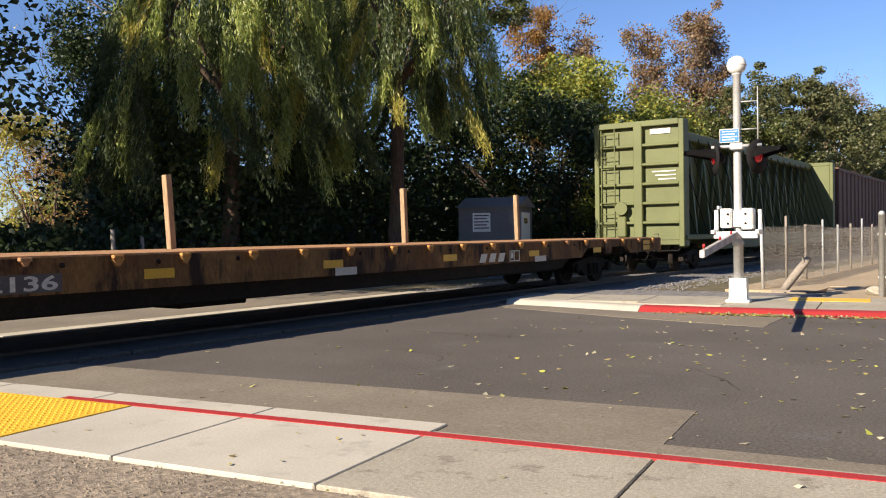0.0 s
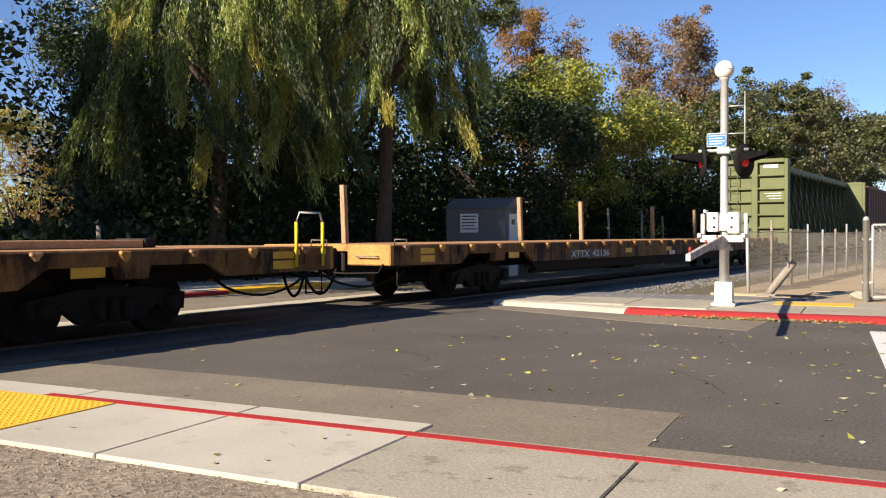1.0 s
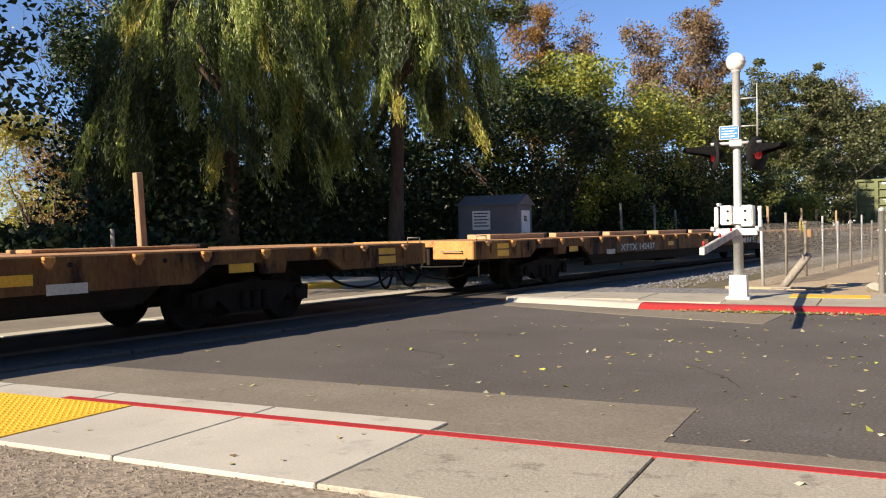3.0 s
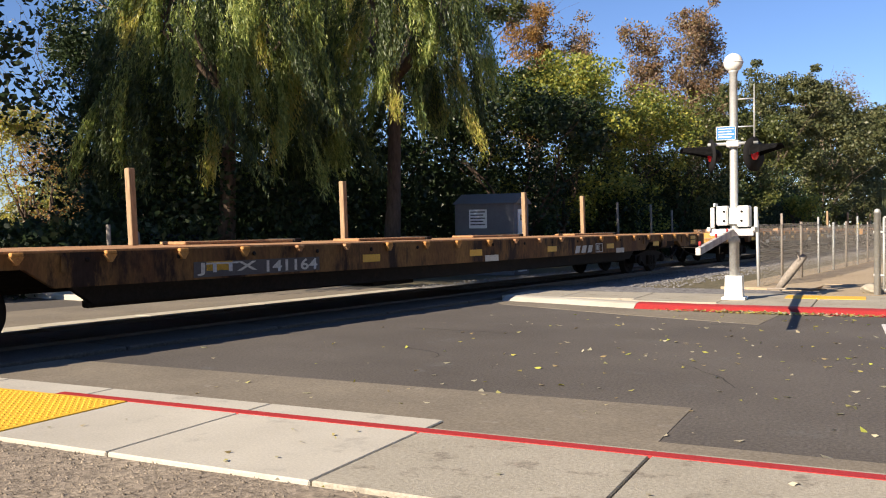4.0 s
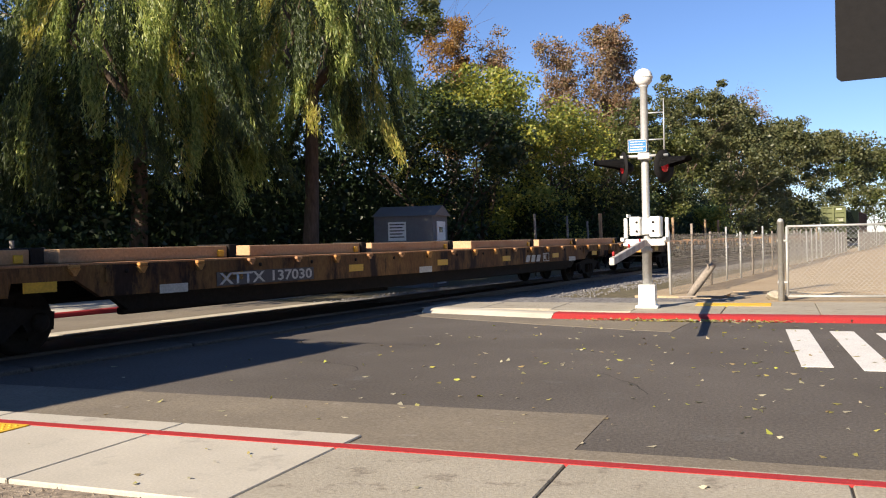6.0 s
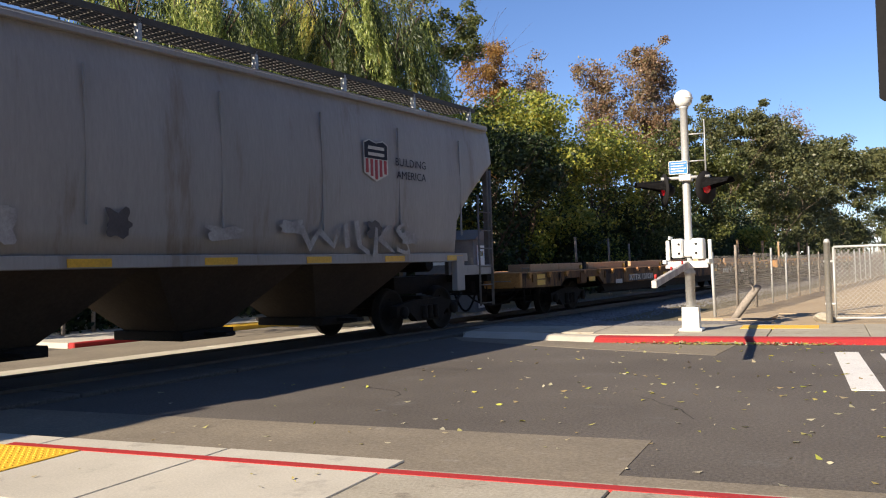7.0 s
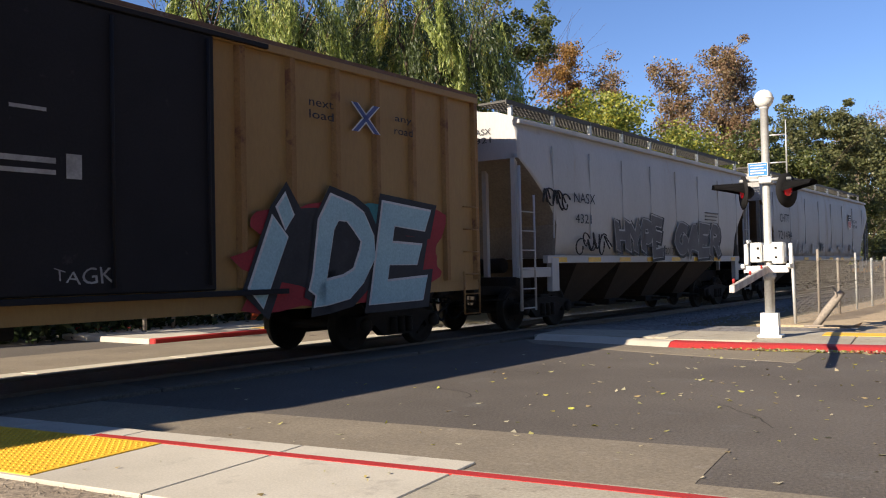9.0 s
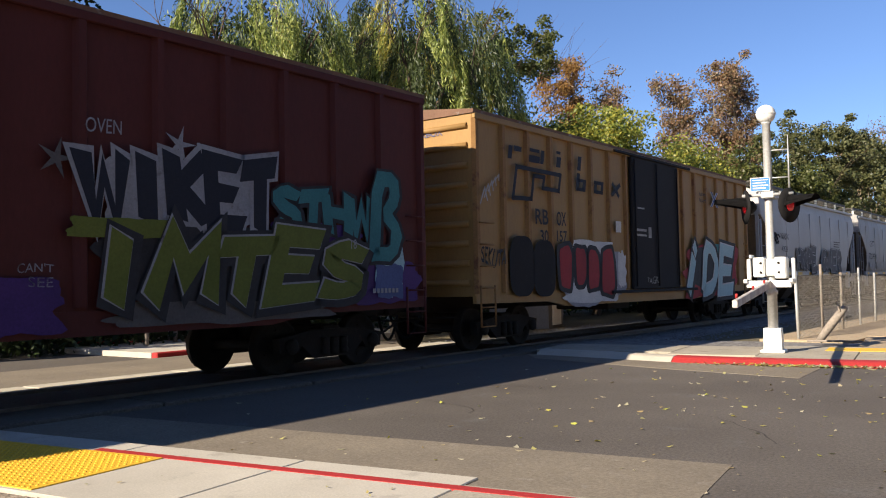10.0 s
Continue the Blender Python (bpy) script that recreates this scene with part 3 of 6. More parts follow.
# ================= crossing signal =================
def crossing_signal():
    ob = thing("crossing_signal", on_road(-2.22, 15.82 + 0.12, 0.0), "white railway crossing signal mast with twin red lamps and lowered gate", "crossing signal")
    bm = bmesh.new()
    box(bm, -0.2, 0.2, -0.19, 0.19, 0, 0.05, 0.01)
    prism(bm, [(-0.15, 0.05), (0.15, 0.05), (0.14, 0.42), (-0.14, 0.42)], -0.14, 0.14)
    part("base", bm, WHITE_PAINT, ob, "white cast base box")
    bm = bmesh.new()
    lathe(bm, [(0.085, 0.42), (0.085, 1.0), (0.1, 1.0), (0.1, 1.06), (0.07, 1.08), (0.068, 3.95), (0.085, 3.97), (0.085, 4.0)], 16, "z")
    part("mast", bm, GALV, ob, "silver painted mast")
    bm = bmesh.new()
    bmesh.ops.create_uvsphere(bm, u_segments=20, v_segments=12, radius=0.165, matrix=Matrix.Translation((0, 0, 4.14)))
    lathe(bm, [(0.168, 4.13), (0.172, 4.135), (0.172, 4.15), (0.168, 4.155)], 20, "z")
    for f in bm.faces:
        f.smooth = True
    part("cap", bm, WHITE_PAINT, ob, "round silver cap with a seam")
    sg = quick("sign", BLUE_SIGN, ob, [(-0.28, 0.05, -0.115, -0.1, 2.79, 3.03)], 0, "small blue emergency notice")
    quick("border", LETTER, sg, [(-0.28, 0.05, -0.121, -0.117, 3.015, 3.03), (-0.28, 0.05, -0.121, -0.117, 2.79, 2.8), (-0.28, -0.27, -0.121, -0.117, 2.79, 3.03), (0.04, 0.05, -0.121, -0.117, 2.79, 3.03)])
    for i in range(4):
        quick("text_line", LETTER, sg, [(-0.24, 0.02 - 0.04 * (i % 2), -0.121, -0.117, 2.975 - 0.048 * i, 2.99 - 0.045 * i)])
    bm = bmesh.new()
    tube(bm, [(-0.42, -0.12, 2.72), (0.42, -0.12, 2.72)], 0.03)
    box(bm, -0.11, 0.11, -0.15, 0.1, 2.66, 2.78, 0.015)
    part("cross_arm", bm, GALV, ob)
    for x, turn in ((-0.35, -66), (0.33, 62)):
        h = new("lamp")
        h.parent, h.matrix_basis = ob, pose(x, -0.12, 2.52, 0, 0, turn)
        bm = bmesh.new()
        lathe(bm, [(0.05, 0.16), (0.11, 0.1), (0.12, 0.0), (0.29, -0.005), (0.3, -0.02), (0.12, -0.03)], 24, "y")
        part("backboard", bm, BLACK, h, "round black backboard")
        bm = bmesh.new()
        lathe(bm, [(0.105, -0.034), (0.1, -0.05), (0.06, -0.062), (0.01, -0.066)], 18, "y")
        part("lens", bm, RED_LENS, h, "glowing red lens")
        bm = bmesh.new()
        rows = []
        for j in range(6):
            a = j / 5
            rows.append([bm.verts.new(((0.16 - 0.03 * a) * math.cos(t), -0.03 - 0.5 * a, (0.17 - 0.06 * a) * math.sin(t) + 0.04 * a)) for t in [radians(-8 + 70 * a * 0.35 + k * (196 - 49 * a) / 12) for k in range(13)]])
        for p, q in zip(rows, rows[1:]):
            for k in range(12):
                bm.faces.new((p[k], p[k + 1], q[k + 1], q[k]))
        bmesh.ops.solidify(bm, geom=bm.faces[:], thickness=0.008)
        part("hood", bm, BLACK, h, "long black hood")
    mech = new("gate_mechanism")
    mech.parent = ob
    bm = bmesh.new()
    box(bm, -0.27, -0.08, -0.2, 0.2, 1.3, 1.64, 0.02)
    box(bm, 0.08, 0.27, -0.2, 0.2, 1.27, 1.64, 0.02)
    box(bm, 0.1, 0.25, -0.21, -0.2, 1.33, 1.58, 0.004)
    box(bm, -0.25, -0.1, -0.21, -0.2, 1.36, 1.58, 0.004)
    box(bm, -0.08, 0.08, -0.13, 0.13, 1.32, 1.6, 0.01)
    box(bm, -0.33, -0.3, -0.16, 0.16, 1.63, 1.69, 0.005)
    part("housing", bm, WHITE_PAINT, mech, "white painted drive housing")
    for x in (-0.14, 0.15):
        for z in (1.38, 1.54):
            bm = bmesh.new()
            lathe(bm, [(0.022, -0.205), (0.022, -0.225), (0.012, -0.23)], 8, "y", (x, 0, z))
            part("bolt", bm, BLACK_IRON, mech)
    for x in (-0.37, 0.36):
        bm = bmesh.new()
        box(bm, x - 0.03, x + 0.03, -0.4, 0.12, 1.2, 1.27, 0.01)
        box(bm, x - 0.03, x + 0.03, -0.02, 0.1, 1.18, 1.62, 0.012)
        part("counterweight_arm", bm, WHITE_PAINT, mech)
    bm = bmesh.new()
    box(bm, -0.36, 0.36, -0.34, -0.22, 1.12, 1.24, 0.01)
    part("clamp", bm, WHITE_PAINT, mech)
    arm = new("gate_arm")
    arm.parent, arm.matrix_basis = ob, pose(0.0, -0.2, 1.18, 2.0, 0, 4.1)
    n = 11
    for i in range(n):
        bm = bmesh.new()
        w = 0.06 - 0.018 * i / n
        box(bm, -0.03, 0.03, -0.5 * (i + 1), -0.5 * i, -w, w, 0.006)
        part("arm_section", bm, ARM_PAINT if i % 2 else ARM_PALE, arm)
    for y in (-1.2, -3.2, -5.3):
        bm = bmesh.new()
        lathe(bm, [(0.016, 0.055), (0.018, 0.1), (0.01, 0.11)], 10, "z", (0, y, 0))
        part("arm_light", bm, RED_PAINT, arm, "small red gate light")
    bm = bmesh.new()
    for z in (3.02, 3.5):
        tube(bm, [(0, 0, z), (0.33, 0.02, z)], 0.012, 6)
    tube(bm, [(0.34, 0.02, 2.75), (0.34, 0.02, 3.75)], [0.018, 0.009], 6)
    part("antenna", bm, GALV, ob, "thin whip antenna")
    return ob


crossing_signal()


# ================= fences =================
def chain_link(bm, x0, x1, z0, z1, pitch=0.1, r=0.003):
    """Crossing wires between two posts, in the plane y = 0."""
    n = int((x1 - x0 + z1 - z0) / pitch) + 1
    for k in range(n):
        c = x0 + k * pitch
        for sgn in (1, -1):
            if sgn == 1:
                a, b = max(x0, c - (z1 - z0)), min(x1, c)
                za, zb = z0 + (c - a), z0 + (c - b)
            else:
                a, b = max(x0, c - (z1 - z0)), min(x1, c)
                za, zb = z1 - (c - a), z1 - (c - b)
            if b - a > 0.02:
                vs = [bm.verts.new((a, 0, za - r)), bm.verts.new((a, 0, za + r)), bm.verts.new((b, 0, zb + r)), bm.verts.new((b, 0, zb - r))]
                bm.faces.new(vs)
                vs = [bm.verts.new((a, -r, za)), bm.verts.new((a, r, za)), bm.verts.new((b, r, zb)), bm.verts.new((b, -r, zb))]
                bm.faces.new(vs)


def fence_run(name, m, posts, height, label, lean, seed):
    ob = thing(name, m, label, "fence")
    rnd = random.Random(seed)
    tops = [height * rnd.uniform(0.96, 1.12) for _ in posts]
    for x, h in zip(posts, tops):
        bm = bmesh.new()
        o = rnd.uniform(-lean, lean)
        tube(bm, [(x, 0, -0.2), (x + o, 0.01, h)], rnd.uniform(0.025, 0.04), 7)
        part("post", bm, GALV if rnd.random() < 0.5 else GREY_WOOD, ob)
    for a, b in zip(posts, posts[1:]):
        bm = bmesh.new()
        chain_link(bm, a, b, 0.0, height * rnd.uniform(0.9, 0.97))
        tube(bm, [(a, 0, height * 0.93), ((a + b) / 2, 0, height * 0.91), (b, 0, height * 0.93)], 0.006, 5)
        tube(bm, [(a, 0, height * 0.55), ((a + b) / 2, 0, height * 0.53), (b, 0, height * 0.55)], 0.006, 5)
        part("mesh_panel", bm, FENCE_WIRE, ob, "sagging chain-link mesh")
    return ob


fence_run("trackside_fence", on_track(0, 5.0), [19.3 + 2.05 * i for i in range(24)], 1.42, "sagging chain-link fence with leaning posts", 0.1, 8)
fence_run("far_fence", on_track(0, 4.4), [69 + 3.0 * i for i in range(22)], 1.45, "long chain-link fence running along the railway", 0.06, 9)


def gate_panel(r, w):
    ob = thing("fence_gate", on_road(r, 17.95, 0.0), "galvanised chain-link gate panel on a round post", "gate")
    bm = bmesh.new()
    lathe(bm, [(0.06, -0.1), (0.06, 1.5), (0.065, 1.5), (0.045, 1.56), (0.01, 1.58)], 14, "z", (-0.07, 0, 0))
    part("post", bm, GALV, ob)
    bm = bmesh.new()
    for x in (0.04, w - 0.04):
        tube(bm, [(x, 0, 0.08), (x, 0, 1.42)], 0.022, 8)
    for z in (0.08, 1.42):
        tube(bm, [(0.04, 0, z), (w - 0.04, 0, z)], 0.022, 8)
    part("gate_frame", bm, GALV, ob)
    bm = bmesh.new()
    chain_link(bm, 0.04, w - 0.04, 0.08, 1.42, 0.085, 0.0035)
    part("gate_mesh", bm, GALV, ob)
    for z in (0.35, 1.15):
        quick("hinge", GALV, ob, [(-0.14, 0.05, -0.03, 0.03, z - 0.02, z + 0.02)], 0.006)


gate_panel(0.1, 1.95)
gate_panel(2.15, 1.95)


def stump():
    ob = thing("dead_log", on_road(-1.45, 18.6, 0.0), "broken grey log propped against the fence", "log")
    bm = bmesh.new()
    tube(bm, [(-0.3, 0, 0.02), (-0.12, 0.01, 0.28), (0.06, 0.03, 0.52), (0.2, 0.05, 0.7)], [0.07, 0.085, 0.08, 0.06], 9)
    tube(bm, [(0.0, 0.02, 0.45), (0.1, -0.03, 0.62), (0.04, -0.05, 0.8)], [0.03, 0.022, 0.012], 6)
    tube(bm, [(-0.5, -0.15, 0.03), (0.1, -0.2, 0.04), (0.6, -0.12, 0.03)], [0.02, 0.025, 0.012], 6)
    part("wood", bm, GREY_WOOD, ob)
    bm = bmesh.new()
    bmesh.ops.create_icosphere(bm, subdivisions=3, radius=0.2)
    for v in bm.verts:
        v.co *= 1 + 0.35 * noise.noise(v.co * 6)
        v.co.z *= 0.55
    solid("rock", bm, OLD_CONCRETE, "rough tan rock lying on the dirt", "rock", on_road(-0.05, 18.3, 0.06))


stump()


# ================= train =================
def wheelset(parent, x, r=0.42):
    bm = bmesh.new()
    for sg in (-1, 1):
        prof = [(0.08, 0.66), (0.1, 0.70), (r - 0.09, 0.69), (r - 0.06, 0.665), (r + 0.025, 0.675), (r + 0.025, 0.70), (r, 0.715), (r - 0.004, 0.80), (r - 0.05, 0.80), (r - 0.08, 0.765), (0.16, 0.745), (0.13, 0.82), (0.02, 0.83)]
        lathe(bm, [(a, sg * b) for a, b in prof], 28, "y")
    tube(bm, [(0, -0.7, 0), (0, 0.7, 0)], 0.08, 10)
    for k in range(6):
        a = k * math.pi / 3
        for sg in (-1, 1):
            c = Vector((0.24 * math.cos(a), sg * 0.765, 0.24 * math.sin(a)))
            bmesh.ops.create_cube(bm, size=0.03, matrix=Matrix.Translation(c))
    ob = part("wheelset", bm, BLACK_IRON, parent)
    ob.matrix_basis = pose(x, 0, r)
    WHEELS.append((ob, x, r))
    return ob


WHEELS = []


def bogie(parent, x, r=0.42, base=1.78):
    """Side frames, bolster and two wheelsets."""
    for sg in (-1, 1):
        bm = bmesh.new()
        h = base / 2
        out = [(-h - 0.22, r + 0.12), (-h - 0.2, r - 0.1), (-h + 0.16, r - 0.1), (-h + 0.22, r + 0.0), (-0.42, r - 0.2), (0.42, r - 0.2), (h - 0.22, r + 0.0), (h - 0.16, r - 0.1), (h + 0.2, r - 0.1), (h + 0.22, r + 0.12), (0.45, r + 0.22), (-0.45, r + 0.22)]
        prism(bm, [(x + a, b) for a, b in out], sg * 0.92, sg * 1.08)
        part("bogie_frame", bm, BLACK_IRON, parent)
        for dx in (-0.2, 0, 0.2):
            bm = bmesh.new()
            lathe(bm, [(0.07, r - 0.16), (0.075, r - 0.1), (0.06, r - 0.05), (0.075, r), (0.06, r + 0.05), (0.07, r + 0.1)], 10, "z", (x + dx, sg * 1.1, 0))
            part("spring", bm, BLACK_IRON, parent)
        for e in (-h, h):
            bm = bmesh.new()
            lathe(bm, [(0.11, sg * 1.05), (0.12, sg * 1.13), (0.07, sg * 1.16), (0.01, sg * 1.165)], 12, "y", (x + e, 0, r))
            part("bearing_cap", bm, BLACK_IRON, parent)
    quick("bolster", BLACK_IRON, parent, [(x - 0.2, x + 0.2, -1.05, 1.05, r - 0.05, r + 0.28)], 0.03)
    for e in (-base / 2, base / 2):
        wheelset(parent, x + e, r)


def coupler(parent, x, sg, z=0.82):
    bm = bmesh.new()
    box(bm, x, x + sg * 0.55, -0.09, 0.09, z - 0.1, z + 0.1, 0.02)
    box(bm, x + sg * 0.5, x + sg * 0.78, -0.17, 0.15, z - 0.15, z + 0.13, 0.04)
    box(bm, x - sg * 0.1, x + sg * 0.12, -0.28, 0.28, z - 0.2, z + 0.22, 0.02)
    part("coupler", bm, BLACK_IRON, parent, "rusty knuckle coupler")
    bm = bmesh.new()
    pts = [(x + sg * (0.05 + 0.7 * a), -0.35 + 0.15 * a, z - 0.15 - 0.42 * math.sin(math.pi * min(1, a * 1.02)) ** 0.8) for a in [k / 10 for k in range(11)]]
    tube(bm, pts, 0.025, 7)
    part("air_hose", bm, BLACK, parent, "black air hose")
    bm = bmesh.new()
    tube(bm, [(x, -1.35, z - 0.05), (x + sg * 0.08, -1.3, z - 0.2), (x + sg * 0.1, -0.6, z - 0.22), (x + sg * 0.1, 0.1, z - 0.2)], 0.015, 6)
    part("uncoupling_lever", bm, BLACK_IRON, parent)
    bm = bmesh.new()
    tube(bm, [(x - sg * (1.6 - 2.1 * a), -0.62 + 0.2 * a, z - 0.2 - 0.28 * math.sin(math.pi * a) ** 0.7) for a in [k / 10 for k in range(11)]], 0.022, 6)
    part("brake_pipe", bm, BLACK_IRON, parent, "sagging brake pipe")


def flatcar(s_mid, number, num_at, label, posts=(), risers=(), rail_end=0, logo_at=None, seed=1, half=13.65):
    rnd = random.Random(seed)
    ob = thing("flatcar", on_track(s_mid, TRACK), label, "flatcar", "railway cars of the train")
    H = half
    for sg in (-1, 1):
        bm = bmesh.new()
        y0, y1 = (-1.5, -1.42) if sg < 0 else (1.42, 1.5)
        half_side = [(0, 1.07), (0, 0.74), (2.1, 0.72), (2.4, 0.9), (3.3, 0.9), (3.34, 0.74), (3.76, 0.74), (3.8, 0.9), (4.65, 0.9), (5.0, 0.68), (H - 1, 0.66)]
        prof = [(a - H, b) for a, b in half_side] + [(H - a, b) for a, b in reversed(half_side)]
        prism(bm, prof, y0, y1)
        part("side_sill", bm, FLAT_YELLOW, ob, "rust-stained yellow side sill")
    bm = bmesh.new()
    box(bm, -H, H, -1.5, 1.5, 1.072, 1.1, 0.005)
    part("deck", bm, DECK, ob, "rusty orange steel deck")
    for i in range(26):
        x = -H + 0.35 + i * 1.055 + rnd.uniform(-0.05, 0.05)
        bm = bmesh.new()
        big = rnd.random() < 0.6
        w, low = (0.08, 0.95) if big else (0.05, 0.99)
        box(bm, x - 0.07, x + 0.07, -1.57, -1.503, 1.04, 1.085, 0.01)
        prism(bm, [(x - w, 1.04), (x + w, 1.04), (x + 0.015, low), (x - 0.015, low)], -1.56, -1.503)
        # large pockets take the sunlit tone so they read as lit
        part("stake_pocket", bm, END_SUNLIT if big else DECK, ob)
    for k in range(9):
        x = -H + 1.0 + k * (2 * H - 2) / 8
        quick("reflector", REFLECTOR, ob, [(x - 0.22, x + 0.22, -1.506, -1.501, 0.78, 0.9)])
    for sg in (-1, 1):
        for off in (0.55, 1.45, 2.05, 5.1):
            x = sg * (H - off)
            quick("side_stiffener", FLAT_YELLOW, ob, [(x - 0.035, x + 0.035, -1.53, -1.502, 0.85, 1.04)], 0.005)
        quick("jacking_pad", FLAT_YELLOW, ob, [(sg * (H - 3.55) - 0.2, sg * (H - 3.55) + 0.2, -1.525, -1.502, 0.76, 1.04)], 0.008)
        quick("reflector", REFLECTOR, ob, [(sg * (H - 1.0) - 0.22, sg * (H - 1.0) + 0.22, -1.506, -1.501, 0.93, 1.03)])
    for k in range(14):
        x = -H + 5.4 + k * (2 * H - 10.8) / 13
        bm = bmesh.new()
        lathe(bm, [(0.03, -1.502), (0.03, -1.515), (0.015, -1.52)], 8, "y", (x, 0, 0.985))
        part("lading_ring", bm, BLACK_IRON, ob)
    for sg in (-1, 1):
        bm = bmesh.new()
        box(bm, sg * (H - 0.02), sg * (H + 0.1), -1.5, -0.55, 0.74, 1.1, 0.02)
        box(bm, sg * (H - 0.02), sg * (H + 0.1), 0.55, 1.5, 0.74, 1.1, 0.02)
        box(bm, sg * (H - 0.3), sg * (H + 0.06), -0.55, 0.55, 0.98, 1.1, 0.01)
        part("end_sill", bm, END_SUNLIT, ob, "orange end sill with grab iron")
        for yy in (-1.25, 0.75):
            bm = bmesh.new()
            tube(bm, [(sg * (H + 0.1), yy, 0.9), (sg * (H + 0.18), yy, 0.9), (sg * (H + 0.18), yy + 0.45, 0.9), (sg * (H + 0.1), yy + 0.45, 0.9)], 0.012, 6)
            part("grab_iron", bm, GREY_WOOD, ob)
        bm = bmesh.new()
        tube(bm, [(sg * (H - 0.4), -1.48, 1.1), (sg * (H - 0.4), -1.48, 1.19), (sg * (H - 0.05), -1.48, 1.19), (sg * (H - 0.05), -1.48, 1.1)], 0.012, 6)
        part("grab_iron", bm, GREY_WOOD, ob)
        bogie(ob, sg * (H - 3.55), 0.4, 1.78)
        coupler(ob, sg * (H + 0.1), sg)
        bm = bmesh.new()
        tube(bm, [(sg * (H - 0.5), -1.46, 0.74), (sg * (H - 0.5), -1.46, 0.4), (sg * (H - 0.15), -1.46, 0.4), (sg * (H - 0.15), -1.46, 0.74)], 0.018, 6)
        part("step_iron", bm, BLACK_IRON, ob)
    for y in (-1.3, 1.2):
        bm = bmesh.new()
        prism(bm, [(-H + 4.9, 0.95), (-H + 5.6, 0.46), (-1, 0.42), (1, 0.42), (H - 5.6, 0.46), (H - 4.9, 0.95)], y, y + 0.1)
        part("belly_plate", bm, BLACK_IRON, ob, "black fish-belly plate")
    quick("centre_sill", BLACK_IRON, ob, [(-H, H, -0.4, 0.4, 0.62, 1.05), (-H + 5.6, H - 5.6, -1.18, -1.05, 0.4, 0.5), (-2.4, -1.2, -0.9, 0.5, 0.32, 0.62)], 0.02)
    x0, x1 = num_at
    quick("number_panel", GRAF_GREY, ob, [(x0 - 0.05, x1 + 0.05, -1.506, -1.501, 0.70, 0.90)], 0, "dark backing panel")
    mark, digits = number.split()
    letters("car_mark", mark, x0, x0 + (x1 - x0) * 0.46, 0.72, 0.885, -1.51, LETTER, ob, "white stencilled reporting mark", fat=0.022)
    letters("car_number", digits, x0 + (x1 - x0) * 0.54, x1, 0.72, 0.885, -1.51, LETTER, ob, "white stencilled car number", fat=0.022)
    if logo_at is not None:
        a = logo_at
        bm = bmesh.new()
        for xx in (a, a + 0.34, a + 0.68):
            prism(bm, [(xx, 0.71), (xx + 0.22, 0.71), (xx + 0.3, 0.88), (xx + 0.08, 0.88)], -1.508, -1.502)
        part("logo", bm, LETTER, ob, "slanted white maker's mark")
        bm = bmesh.new()
        for q in ((1.15, 1.17, .7, .92), (1.53, 1.55, .7, .92), (1.33, 1.35, .7, .92), (1.15, 1.55, .9, .92), (1.15, 1.55, .7, .72), (1.2, 1.3, .76, .88)):
            box(bm, a + q[0], a + q[1], -1.508, -1.502, q[2], q[3])
        part("data_stencil", bm, LETTER, ob)
    for k in range(3):
        x = -H + 6 + k * 7 + rnd.uniform(-1, 1)
        if num_at[0] - 0.7 < x < num_at[1] + 0.2:
            continue
        quick("data_plate", LETTER, ob, [(x, x + 0.5, -1.508, -1.502, 0.66, 0.78)])
    for x in posts:
        bm = bmesh.new()
        box(bm, -0.055, 0.055, -0.055, 0.055, 0, 1.16, 0.008)
        p = part("wooden_post", bm, WOOD, ob, "upright timber stake")
        p.matrix_basis = pose(x, 0.8, 1.1, 0, -3.0 + rnd.uniform(-1, 1), 0)
    for a, b, y in risers:
        top = 1.28 if y < -0.5 else 1.21 if y == -0.2 else 1.15
        bm = bmesh.new()
        box(bm, a, b - 0.2, y - 0.3, y + 0.3, 1.102, top, 0.01)
        rail = part("riser_rail", bm, RISER_TAN if top > 1.2 else DECK, ob, "raised tan deck rail" if top > 1.2 else "loose rusty board")
        quick("end_block", BLACK_IRON, rail, [(b - 0.19, b - 0.02, y - 0.33, y + 0.33, 1.102, top + 0.02)], 0.01)
        if top > 1.25:
            quick("wedge", REFLECTOR, rail, [(b - 0.42, b - 0.3, y - 0.34, y - 0.302, 1.12, 1.22)], 0.01)
    if rail_end:
        x = rail_end * (H - 0.2)
        for xx in (x, x - rail_end * 0.57):
            bm = bmesh.new()
            tube(bm, [(xx, -1.53, 0.8), (xx, -1.53, 1.46)], 0.026, 7)
            box(bm, xx - 0.04, xx + 0.04, -1.56, -1.502, 0.98, 1.06)
            part("handrail", bm, SAFETY_YELLOW, ob, "bright yellow brakeman's rail")
        bm = bmesh.new()
        tube(bm, [(x, -1.53, 1.44), (x - rail_end * 0.06, -1.53, 1.6), (x - rail_end * 0.51, -1.53, 1.6), (x - rail_end * 0.57, -1.53, 1.44)], 0.018, 7)
        part("rail_hoop", bm, GALV, ob)
    return ob


